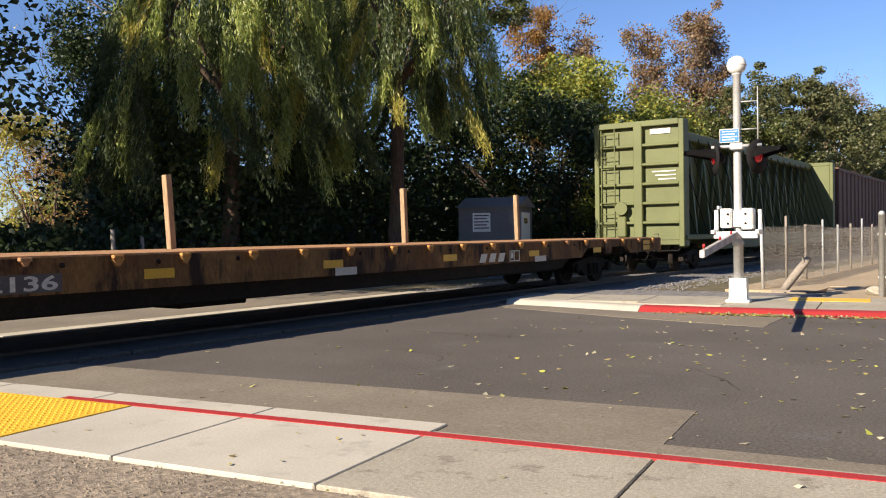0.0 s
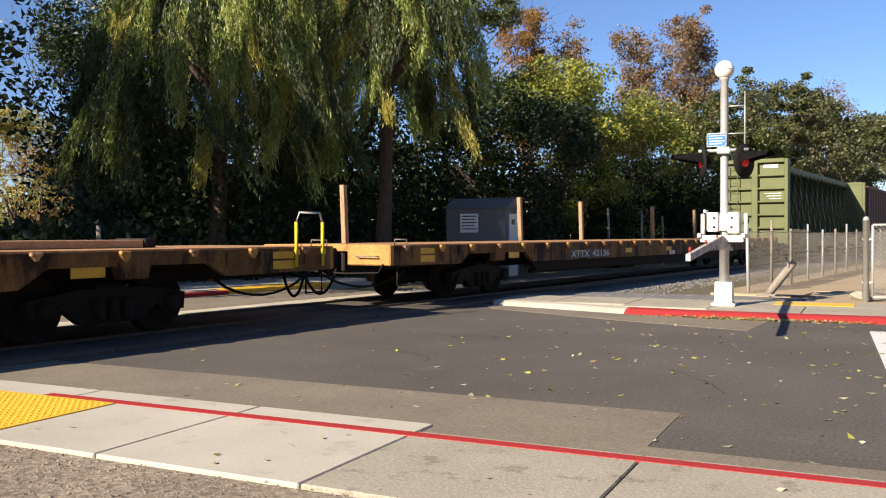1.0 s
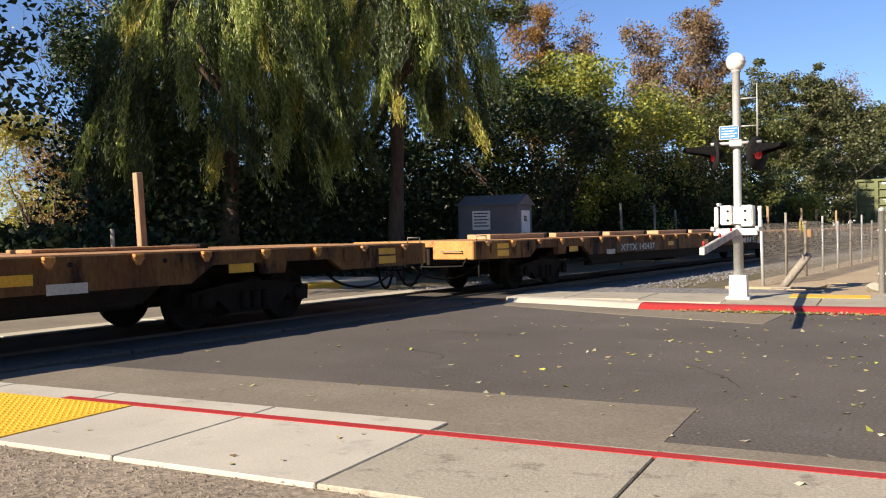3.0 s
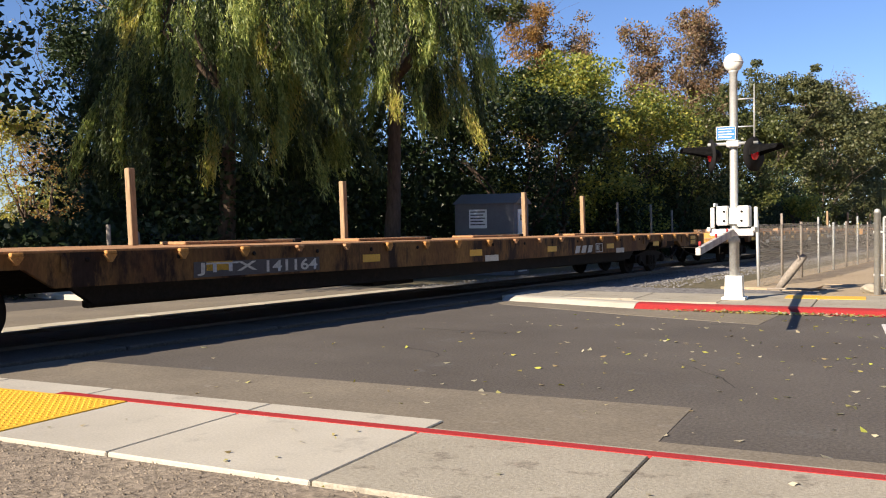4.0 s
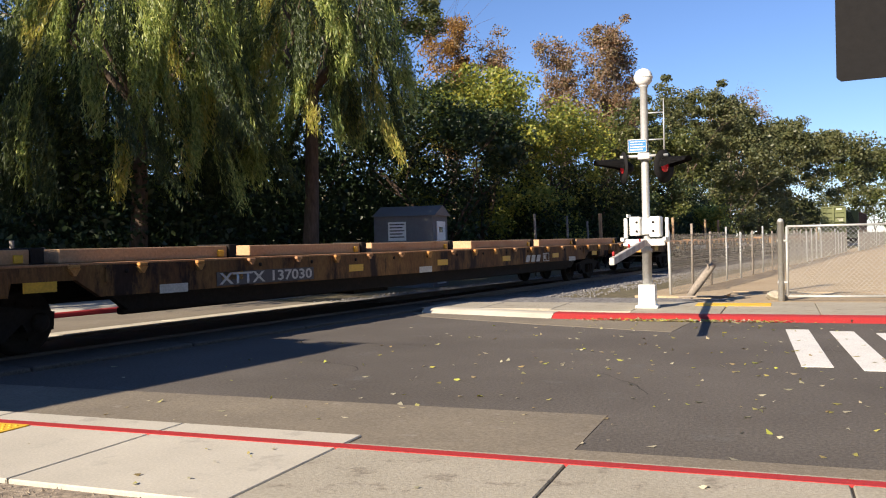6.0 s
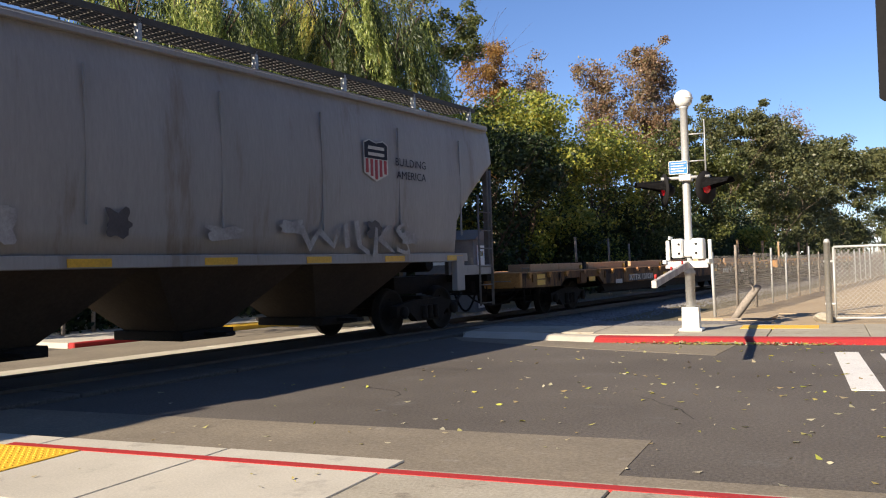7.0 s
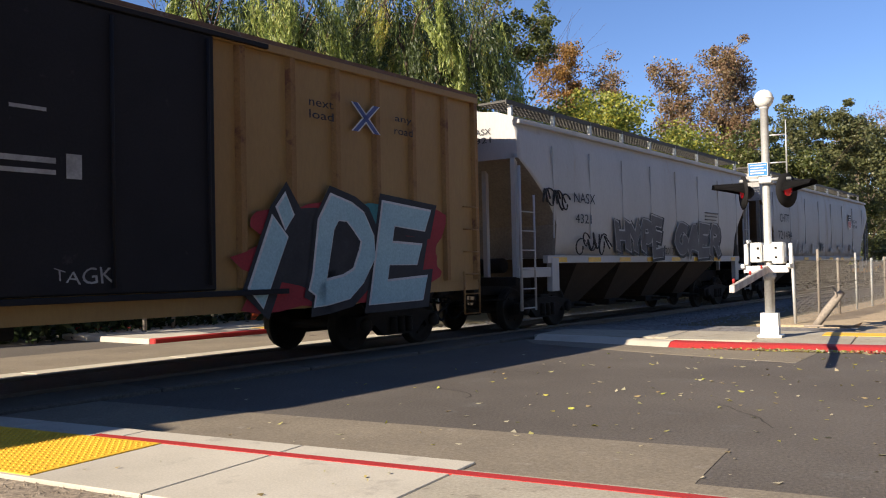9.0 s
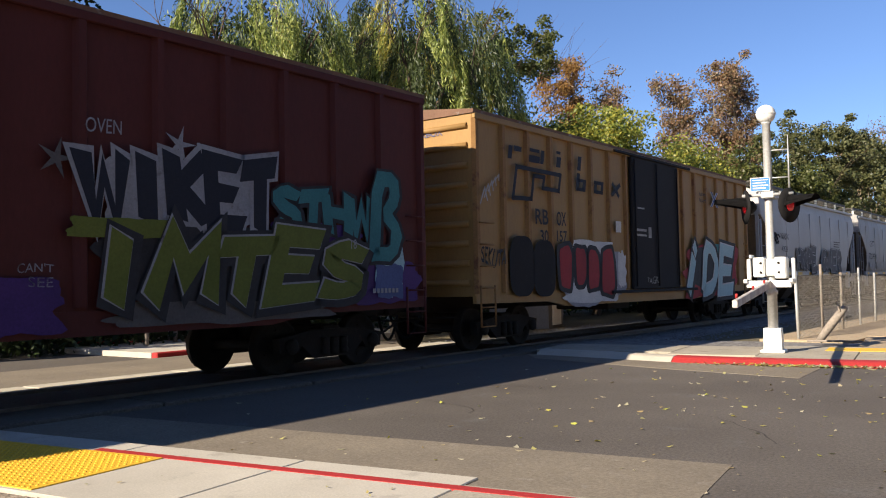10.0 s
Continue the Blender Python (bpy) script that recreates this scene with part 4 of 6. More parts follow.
def hopper_car(s_mid, half, label, paint, seed, slope, rungs):
    ob = thing("covered_hopper", on_track(s_mid, TRACK), label, "hopper car", "railway cars of the train")
    H = half
    bm = bmesh.new()
    rings = []
    for x in np.concatenate([np.linspace(-H, -H + 1.49, 10), np.linspace(-H + 1.51, H - 1.51, 32), np.linspace(H - 1.49, H, 10)]):
        e = max(0.0, abs(x) - (H - 1.5)) / 1.5
        zb = 1.5 if e <= 0 else 2.15 + 1.3 * e ** 0.75
        sec = []
        for k in range(9):
            z = zb + (4.18 - zb) * k / 8
            bulge = 0.1 * math.sin(math.pi * min(1, max(0, (z - 1.5) / 2.68)))
            sec.append((-1.5 - bulge + 0.03 * (z > 4), z))
        sec += [(-1.5, 4.26), (-1.1, 4.4), (-0.4, 4.48)]
        full = sec + [(-y, z) for y, z in reversed(sec)]
        rings.append([bm.verts.new((x, y, z)) for y, z in full])
    for a, b in zip(rings, rings[1:]):
        for k in range(len(a)):
            f = bm.faces.new((a[k], a[(k + 1) % len(a)], b[(k + 1) % len(a)], b[k]))
            f.smooth = k not in (7, 8, len(a) - 1)
    bm.faces.new(rings[0][::-1])
    bm.faces.new(rings[-1])
    bmesh.ops.recalc_face_normals(bm, faces=bm.faces[:])
    bm.normal_update()
    # recessed end faces take the slope colour, with its painted shade or light
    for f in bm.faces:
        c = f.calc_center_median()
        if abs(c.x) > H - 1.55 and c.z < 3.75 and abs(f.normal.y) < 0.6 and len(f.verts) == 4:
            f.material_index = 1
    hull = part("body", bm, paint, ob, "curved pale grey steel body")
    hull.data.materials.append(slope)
    for i in range(8):
        x = -H + 1.35 + i * (2 * H - 2.7) / 7
        quick("weld_seam", paint, ob, [(x - 0.01, x + 0.01, -1.604, -1.57, 1.9, 3.8)])
    bm = bmesh.new()
    for sg in (-1, 1):
        box(bm, -H + 0.1, H - 0.1, sg * 1.46, sg * 1.57, 4.14, 4.22, 0.01)
    part("eave_rail", bm, paint, ob)
    bm = bmesh.new()
    for sg in (-1, 1):
        box(bm, -H + 1.1, H - 1.1, sg * 1.45, sg * 1.57, 1.38, 1.54, 0.01)
    part("side_sill", bm, paint, ob)
    for k in range(8):
        x = -H + 1.6 + k * (2 * H - 3.2) / 7
        quick("reflector", REFLECTOR, ob, [(x - 0.3, x + 0.3, -1.577, -1.572, 1.4, 1.5)])
    # slope sheets and bays
    for sg in (-1, 1):
        bm = bmesh.new()
        prism(bm, [(sg * (H - 0.5), 3.5), (sg * (H - 0.58), 3.5), (sg * (H - 2.78), 1.5), (sg * (H - 2.7), 1.5)], -1.4, 1.4)
        part("slope_sheet", bm, paint, ob, "pale slope sheet")
    n = 4
    w = (2 * H - 5.4) / n
    for k in range(n):
        c = -H + 2.7 + w * (k + 0.5)
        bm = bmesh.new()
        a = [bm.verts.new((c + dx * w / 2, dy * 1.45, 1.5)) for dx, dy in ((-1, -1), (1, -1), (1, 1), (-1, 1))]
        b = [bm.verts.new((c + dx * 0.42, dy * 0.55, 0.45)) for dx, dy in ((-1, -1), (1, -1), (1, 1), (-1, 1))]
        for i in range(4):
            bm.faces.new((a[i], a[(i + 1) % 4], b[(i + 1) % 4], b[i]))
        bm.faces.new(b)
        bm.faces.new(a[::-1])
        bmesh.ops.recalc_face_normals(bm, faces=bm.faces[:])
        part("hopper_bay", bm, BAY_BROWN, ob, "sloping dark brown discharge bay")
        quick("outlet_gate", BLACK_IRON, ob, [(c - 0.5, c + 0.5, -0.75, 0.75, 0.33, 0.47), (c - 0.1, c + 0.1, -1.2, 1.2, 0.38, 0.44)], 0.01)
    # ends
    for sg in (-1, 1):
        quick("end_platform", BLACK_IRON, ob, [(sg * (H - 2.2), sg * (H + 0.05), -0.5, 0.5, 0.75, 1.1), (sg * (H - 0.2), sg * (H + 0.05), -1.5, 1.5, 0.95, 1.12)], 0.01)
        quick("end_sill", paint, ob, [(sg * (H - 1.3), sg * H, -1.55, -1.45, 1.1, 1.3), (sg * (H - 1.55), sg * (H - 1.25), -1.58, -1.45, 0.8, 1.5)], 0.01)
        for y, off in ((-1.45, 0.05), (1.45, 0.05), (-0.6, 0.3), (0.6, 0.3)):
            quick("end_post", rungs, ob, [(sg * (H - off - 0.05), sg * (H - off + 0.05), y - 0.05, y + 0.05, 1.1, 3.55)])
        bm = bmesh.new()
        for xx in (sg * (H - 0.06), sg * (H - 0.6)):
            tube(bm, [(xx, -1.56, 0.45), (xx, -1.56, 3.3 if xx == sg * (H - 0.06) else 2.75)], 0.035 if xx == sg * (H - 0.06) else 0.025, 6)
        for z in np.arange(0.5, 2.7, 0.38):
            tube(bm, [(sg * (H - 0.06), -1.56, z), (sg * (H - 0.6), -1.56, z)], 0.014, 6)
        part("ladder", bm, rungs, ob, "side ladder with round rungs")
        bm = bmesh.new()
        for y in (0.75, 1.25):
            tube(bm, [(sg * (H + 0.04), y, 1.0), (sg * (H + 0.04), y, 4.1)], 0.02, 6)
        for z in np.arange(1.2, 4.1, 0.38):
            tube(bm, [(sg * (H + 0.04), 0.75, z), (sg * (H + 0.04), 1.25, z)], 0.014, 6)
        part("ladder", bm, paint, ob)
        bogie(ob, sg * (H - 1.85), 0.44, 1.8)
        coupler(ob, sg * (H + 0.05), sg, 0.88)
        bm = bmesh.new()
        lathe(bm, [(0.14, 0.0), (0.16, -0.02), (0.16, -0.75), (0.14, -0.78)], 12, "y", (sg * (H - 1.0), 0.2, 1.35))
        part("brake_cylinder", bm, BLACK_IRON, ob)
    # running boards on the roof
    bm = bmesh.new()
    for sg in (-1, 1):
        for yy in np.linspace(0.62, 1.22, 9):
            box(bm, -H + 0.1, H - 0.1, sg * yy - 0.012, sg * yy + 0.012, 4.60, 4.64)
        for x in np.arange(-H + 0.1, H, 0.16):
            box(bm, x, x + 0.03, sg * 0.6, sg * 1.27, 4.595, 4.635)
        box(bm, -H + 0.1, H - 0.1, sg * 1.25, sg * 1.28, 4.56, 4.65)
    part("roof_walk", bm, MESH_GREY, ob, "open grating roof walk")
    for k in range(9):
        x = -H + 0.3 + k * (2 * H - 0.6) / 8
        for y in (-1.24, 1.24):
            quick("walk_bracket", GALV, ob, [(x - 0.03, x + 0.03, y - 0.04, y + 0.04, 4.3, 4.62)])
    bm = bmesh.new()
    for k in range(int(H * 2 / 1.1)):
        box(bm, -H + 0.5 + k * 1.1, -H + 1.3 + k * 1.1, -0.32, 0.32, 4.46, 4.6, 0.03)
    part("hatch_cover", bm, paint, ob)
    return ob


GLYPHS = {
    "W": ([(0, 1), (0.22, 0), (0.5, 0.75), (0.74, 0), (1, 1)],),
    "I": ([(0.5, 1), (0.45, 0)],),
    "i": ([(0.55, 0.72), (0.4, 0)], [(0.62, 1.02), (0.6, 0.88)]),
    "K": ([(0.1, 1), (0.08, 0)], [(1, 1), (0.2, 0.5), (1, 0)]),
    "E": ([(1, 0.96), (0.1, 1), (0, 0), (1, 0.04)], [(0.05, 0.52), (0.8, 0.5)]),
    "T": ([(-0.1, 0.92), (1.1, 1)], [(0.5, 1), (0.45, 0)]),
    "S": ([(1, 0.86), (0.4, 1), (0.05, 0.78), (0.35, 0.54), (0.85, 0.42), (0.9, 0.12), (0.5, 0), (0, 0.12)],),
    "H": ([(0, 1), (0.05, 0)], [(1, 1), (0.95, 0)], [(0, 0.5), (1, 0.48)]),
    "B": ([(0.1, 0), (0.1, 1), (0.7, 1), (0.85, 0.76), (0.5, 0.54), (0.95, 0.32), (0.8, 0), (0.1, 0)],),
    "M": ([(0, 0), (0.12, 1), (0.5, 0.4), (0.86, 1), (1, 0)],),
    "Y": ([(0, 1), (0.5, 0.48), (1, 1)], [(0.5, 0.48), (0.45, 0)]),
    "P": ([(0.1, 0), (0.1, 1), (0.85, 0.95), (0.95, 0.66), (0.75, 0.45), (0.15, 0.45)],),
    "G": ([(1, 0.85), (0.5, 1), (0.05, 0.7), (0.05, 0.25), (0.5, 0), (0.95, 0.2), (0.95, 0.48), (0.55, 0.46)],),
    "A": ([(0, 0), (0.45, 1), (0.6, 1), (1, 0)], [(0.2, 0.35), (0.82, 0.33)]),
    "R": ([(0.05, 0), (0.1, 1), (0.8, 0.96), (0.9, 0.68), (0.7, 0.48), (0.2, 0.48)], [(0.5, 0.46), (1, 0)]),
    "D": ([(0.1, 0), (0.1, 1), (0.65, 0.92), (1, 0.55), (0.8, 0.12), (0.1, 0)],),
}


def ribbon(bm, pts, w, grow, y, rnd):
    """A painted band along a bent line, with slanted ends."""
    n = len(pts)
    left, right = [], []
    for k in range(n):
        d0 = (pts[k] - pts[k - 1]).normalized() if k else (pts[1] - pts[0]).normalized()
        d1 = (pts[k + 1] - pts[k]).normalized() if k < n - 1 else d0
        d = (d0 + d1).normalized() if (d0 + d1).length > 0.3 else d1
        nrm = Vector((-d.y, d.x))
        half = (w * (0.85 + 0.3 * rnd.random()) / 2 + grow) / max(0.6, nrm.dot(Vector((-d1.y, d1.x))))
        c = pts[k] + (d * -grow if k == 0 else d * grow if k == n - 1 else Vector((0, 0)))
        slant = d * w * 0.22 * (1 if k in (0, n - 1) else 0)
        left.append(bm.verts.new((c.x + nrm.x * half + slant.x, y, c.y + nrm.y * half + slant.y)))
        right.append(bm.verts.new((c.x - nrm.x * half - slant.x, y, c.y - nrm.y * half - slant.y)))
    for k in range(n - 1):
        bm.faces.new((left[k], right[k], right[k + 1], left[k + 1]))


def graffiti(ob, text, x0, x1, z0, z1, y, weight, layers, seed, lean=0.0, crowd=1.12, label="sprayed graffiti letter"):
    """Hand-drawn block letters: each layer repeats the strokes wider or shifted, the fill in front."""
    cell = (x1 - x0) / len(text)
    for i, ch in enumerate(text):
        for depth, (material, grow, dx, dz) in enumerate(layers):
            rnd = random.Random(seed * 31 + i)
            low, high = z0 + rnd.uniform(-0.05, 0.06), z1 + rnd.uniform(-0.1, 0.08)
            tilt = lean + rnd.uniform(-0.08, 0.08)
            bm = bmesh.new()
            for k, line in enumerate(GLYPHS[ch]):
                pts = []
                for u, v in line:
                    v2 = v + rnd.uniform(-0.03, 0.03)
                    pts.append(Vector((x0 + cell * (i + 0.5 + (u - 0.5) * 0.74 * crowd + rnd.uniform(-0.03, 0.03)) + tilt * (v2 - 0.5) * (z1 - z0) + dx, low + (high - low) * v2 + dz)))
                if len(pts) > 2 and ch in "SGBDPR":
                    soft = [pts[0]]
                    for a, b in zip(pts, pts[1:]):
                        soft += [a.lerp(b, 0.22), a.lerp(b, 0.78)]
                    pts = soft + [pts[-1]]
                ribbon(bm, pts, weight * rnd.uniform(0.88, 1.15), grow, y - 0.003 * depth - 0.0006 * k, rnd)
            part("spray_letter" if depth == len(layers) - 1 else "spray_outline", bm, material, ob, label if depth == len(layers) - 1 else "")


def splash(ob, cx, cz, w, h, y, material, seed, n=40, rough=0.2):
    """A ragged sprayed patch on a side."""
    rnd = random.Random(seed)
    bm = bmesh.new()
    vs = []
    for k in range(n):
        a = 2 * math.pi * k / n
        c, s = math.cos(a), math.sin(a)
        e = 1 / max(abs(c), abs(s)) ** 0.75
        q = e * (1 - rough * (0.5 + 0.5 * noise.noise(Vector((c * 2.2 + seed * 3.1, s * 2.2, 0.3)))) - 0.04 * rnd.random())
        vs.append(bm.verts.new((cx + c * w / 2 * q, y, cz + s * h / 2 * q)))
    bm.faces.new(vs)
    bmesh.ops.recalc_face_normals(bm, faces=bm.faces[:])
    part("spray_patch", bm, material, ob)


def boxcar(s_mid, half, label, paint, door=None, seed=1, ribs=15, ribs_paint=None):
    ob = thing("boxcar", on_track(s_mid, TRACK), label, "boxcar", "railway cars of the train")
    H = half
    bm = bmesh.new()
    box(bm, -H, H, -1.5, 1.5, 1.05, 4.42, 0.01)
    part("body", bm, paint, ob)
    bm = bmesh.new()
    prism(bm, [(-1.56, 4.40), (1.56, 4.40), (1.56, 4.47), (0.0, 4.64), (-1.56, 4.47)], -H - 0.03, H + 0.03)
    bmesh.ops.rotate(bm, verts=bm.verts[:], matrix=Matrix.Rotation(radians(90), 3, "Z"))
    for k in range(int(2 * H / 1.2)):
        x = -H + 0.6 + k * 1.2
        box(bm, x - 0.04, x + 0.04, -1.1, 1.1, 4.5, 4.58)
    part("roof", bm, ROOF_RUST, ob, "rusty ribbed roof")
    quick("eave", paint, ob, [(-H, H, -1.575, -1.5, 4.3, 4.41), (-H, H, 1.5, 1.575, 4.3, 4.41)], 0.01)
    for k in range(ribs):
        x = -H + 0.07 + k * (2 * H - 0.14) / (ribs - 1)
        if door and door[0] - 0.1 < x < door[1] + 0.1:
            continue
        bm = bmesh.new()
        prism(bm, [(x - 0.09, -1.5), (x - 0.045, -1.568), (x + 0.045, -1.568), (x + 0.09, -1.5)], 1.1, 4.3)
        bmesh.ops.transform(bm, verts=bm.verts[:], matrix=Matrix(((1, 0, 0, 0), (0, 0, 1, 0), (0, 1, 0, 0), (0, 0, 0, 1))))
        bmesh.ops.recalc_face_normals(bm, faces=bm.faces[:])
        part("side_rib", bm, ribs_paint or paint, ob)
    bm = bmesh.new()
    prism(bm, [(-H, 1.06), (-H, 0.92), (-H + 2.6, 0.9), (-H + 3.4, 0.78), (H - 3.4, 0.78), (H - 2.6, 0.9), (H, 0.92), (H, 1.06)], -1.53, -1.45)
    prism(bm, [(-H, 1.06), (-H, 0.92), (-H + 2.6, 0.9), (-H + 3.4, 0.78), (H - 3.4, 0.78), (H - 2.6, 0.9), (H, 0.92), (H, 1.06)], 1.45, 1.53)
    part("side_sill", bm, paint, ob)
    quick("centre_sill", BLACK_IRON, ob, [(-H - 0.1, H + 0.1, -0.35, 0.35, 0.75, 1.05), (-1.8, -0.6, -1.2, 0.2, 0.62, 0.95)], 0.02)
    if door:
        a, b = door
        quick("door", DOOR_BLACK, ob, [(a, b, -1.6, -1.52, 1.08, 4.32)], 0.02, "black plug door")
        quick("door_rail", DOOR_BLACK, ob, [(a - 1.2, b + 1.2, -1.64, -1.53, 1.0, 1.07)], 0.005)
        quick("door_rail", DOOR_BLACK, ob, [(a - 0.9, b + 0.9, -1.63, -1.53, 4.32, 4.38)], 0.005)
        bm = bmesh.new()
        for x in (a + 0.12, b - 0.12, (a + b) / 2):
            tube(bm, [(x, -1.63, 1.15), (x, -1.63, 4.25)], 0.022, 6)
        part("lock_rod", bm, DOOR_BLACK, ob)
        for q in ((0.15, 0.8, 2.5, 2.56), (0.15, 0.8, 2.38, 2.43), (0.92, 1.1, 2.35, 2.62), (0.3, 0.7, 3.05, 3.09)):
            quick("door_plate", FAINT, ob, [(a + q[0], a + q[1], -1.606, -1.602, q[2], q[3])])
    for sg in (-1, 1):
        for k in range(9):
            bm = bmesh.new()
            z = 1.3 + k * 0.36
            tube(bm, [(sg * (H + 0.0), -1.4, z), (sg * (H + 0.0), 1.4, z)], 0.06, 8)
            part("end_corrugation", bm, paint, ob)
        bm = bmesh.new()
        for x in (sg * (H - 0.08), sg * (H - 0.55)):
            tube(bm, [(x, -1.58, 0.5), (x, -1.58, 1.25)], 0.02, 6)
        for z in (0.5, 0.85, 1.2, 1.6, 2.0, 2.4):
            tube(bm, [(sg * (H - 0.08), -1.58, z), (sg * (H - 0.55), -1.58, z)], 0.013, 6)
        part("ladder", bm, ribs_paint or paint, ob)
        bm = bmesh.new()
        for y in (0.95, 1.42):
            tube(bm, [(sg * (H + 0.1), y, 1.1), (sg * (H + 0.1), y, 4.35)], 0.02, 6)
        for z in np.arange(1.2, 4.3, 0.36):
            tube(bm, [(sg * (H + 0.1), 0.95, z), (sg * (H + 0.1), 1.42, z)], 0.013, 6)
        part("end_ladder", bm, ribs_paint or paint, ob)
        bogie(ob, sg * (H - 1.75), 0.42, 1.78)
        coupler(ob, sg * (H + 0.1), sg, 0.88)
    return ob


def centerbeam(s_mid, half):
    ob = thing("centerbeam_flatcar", on_track(s_mid, TRACK), "olive green lumber car with tall end bulkheads and centre partition", "freight car", "railway cars of the train")
    H = half
    for sg in (-1, 1):
        x0, x1 = sg * (H - 0.32), sg * H
        bulk = quick("bulkhead", CAR_GREEN, ob, [(x0, sg * (H - 0.02), -1.3, 1.3, 0.85, 4.52)], 0.015, "panelled green end bulkhead")
        for b in ((-1.46, -1.302, 0.8, 4.68), (1.302, 1.46, 0.8, 4.68), (-1.3, 1.3, 4.522, 4.7)):
            quick("bulkhead_frame", CAR_GREEN, bulk, [(x0, x1 + sg * 0.16, *b)], 0.015)
        for z in (1.5, 2.1, 2.7, 3.3, 3.9):
            quick("bulkhead_rib", CAR_GREEN, bulk, [(sg * (H - 0.02), sg * (H + 0.15), -1.3, 1.3, z, z + 0.09)], 0.02)
        quick("bulkhead_post", CAR_GREEN, bulk, [(sg * (H - 0.02), sg * (H + 0.18), -0.14, 0.14, 0.85, 4.6)], 0.02)
        quick("number_plate_panel", LETTER, bulk, [(sg * (H - 0.02), sg * (H + 0.006), -1.0, -0.35, 4.28, 4.44)])
        for k in range(3):
            quick("stencil_line", LETTER, bulk, [(sg * (H - 0.02), sg * (H + 0.004), -1.15, -0.4 - 0.1 * k, 3.1 - 0.12 * k, 3.14 - 0.12 * k)])
        bm = bmesh.new()
        for y in (0.75, 1.2):
            tube(bm, [(sg * (H + 0.2), y, 1.0), (sg * (H + 0.2), y, 4.5)], 0.02, 6)
        for z in np.arange(1.1, 4.5, 0.36):
            tube(bm, [(sg * (H + 0.2), 0.75, z), (sg * (H + 0.2), 1.2, z)], 0.014, 6)
        part("ladder", bm, CAR_GREEN, ob)
        bm = bmesh.new()
        lathe(bm, [(0.2, 0), (0.22, 0.02), (0.2, 0.04), (0.05, 0.05), (0.04, 0.12)], 18, "x", (sg * (H + 0.22), 0.55, 2.0))
        box(bm, sg * (H + 0.02), sg * (H + 0.2), 0.4, 0.7, 1.1, 1.75, 0.03)
        part("hand_brake", bm, CAR_GREEN, ob, "round hand brake wheel and gearbox")
        bogie(ob, sg * (H - 1.9), 0.42, 1.78)
        coupler(ob, sg * (H + 0.1), sg, 0.88)
    quick("deck", CAR_GREEN, ob, [(-H, H, -1.5, 1.5, 1.0, 1.15), (-H + 3, H - 3, -1.52, -1.4, 0.65, 1.0), (-H, H, -0.4, 0.4, 0.65, 1.0)], 0.01, "green deck and sill")
    quick("top_chord", CAR_GREEN, ob, [(-H + 0.3, H - 0.3, -0.42, 0.42, 4.35, 4.66)], 0.03)
    n = 15
    for k in range(n):
        x = -H + 1.0 + k * (2 * H - 2) / (n - 1)
        bm = bmesh.new()
        prism(bm, [(-0.5, 1.15), (0.5, 1.15), (0.22, 4.36), (-0.22, 4.36)], x - 0.07, x + 0.07)
        bmesh.ops.rotate(bm, verts=bm.verts[:], matrix=Matrix.Rotation(radians(90), 3, "Z"))
        part("stanchion", bm, CAR_GREEN, ob)
        if k < n - 1:
            step = (2 * H - 2) / (n - 1)
            bm = bmesh.new()
            tube(bm, [(x, -0.42, 1.2), (x + step, -0.26, 4.3)], 0.06, 5)
            part("brace", bm, CAR_GREEN, ob)
            quick("partition_panel", CAR_GREEN, ob, [(x + 0.07, x + step - 0.07, -0.03, 0.03, 1.15, 4.36)])
    for k in range(20):
        x = -H + 0.9 + k * (2 * H - 1.8) / 19
        bm = bmesh.new()
        tube(bm, [(x, -1.5, 1.12), (x, -0.47, 4.45)], 0.018, 5)
        part("tie_cable", bm, BLACK_IRON, ob)
    return ob


TRAIN = []
lead = boxcar(57.6, 8.4, "brown boxcar at the head of the visible train", BOX_BROWN, seed=3)
TRAIN.append((lead, 57.6))
cb = centerbeam(37.2, 11.3)
TRAIN.append((cb, 37.2))
f1 = flatcar(9.93, "XTTX 42136", (-6.75, -4.5), "long rusty yellow flatcar with upright timber stakes", posts=(-12.2, -5.0, -1.18, 4.85, 9.65), seed=1, logo_at=4.15)
TRAIN.append((f1, 9.93))
f2 = flatcar(-19.0, "XTTX 142437", (-6.8, -4.45), "long rusty yellow flatcar with raised deck rails and yellow handrail", risers=[(a, a + 2.7, -0.2) for a in (-11.5, -8.4, -5.2, -1.5, 1.6, 4.7, 8.5)], rail_end=1, seed=2, logo_at=4.25)
TRAIN.append((f2, -19.0))
f3 = flatcar(-48.03, "JTTX 141164", (-6.7, -4.45), "long rusty yellow flatcar with timber stakes and loose boards", posts=(-12.2, -5.97, -1.16, 6.07, 9.62), risers=[(3.2, 5.6, 0.9), (7.4, 10.2, 0.3), (-5.5, -3.0, 0.5), (-2.4, -0.2, -0.3)], seed=3, logo_at=4.3)
TRAIN.append((f3, -48.03))
f4 = flatcar(-77.1, "XTTX 137030", (-6.6, -4.45), "long rusty yellow flatcar with raised deck rails", risers=[(-12.6, -9.2, -0.9), (-9.0, -5.9, -0.9), (-5.6, -2.4, -0.9), (-2.2, 1.0, -0.9), (1.9, 5.5, -0.9), (5.9, 8.65, -0.9), (8.78, 12.6, -0.9)], seed=4, logo_at=4.3)
TRAIN.append((f4, -77.1))
h1 = hopper_car(-101.05, 8.85, "light grey covered hopper with faint graffiti and grating roof walk", HOPPER_GREY, 5, SLOPE_SHADED, LADDER_GREY)
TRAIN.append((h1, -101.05))
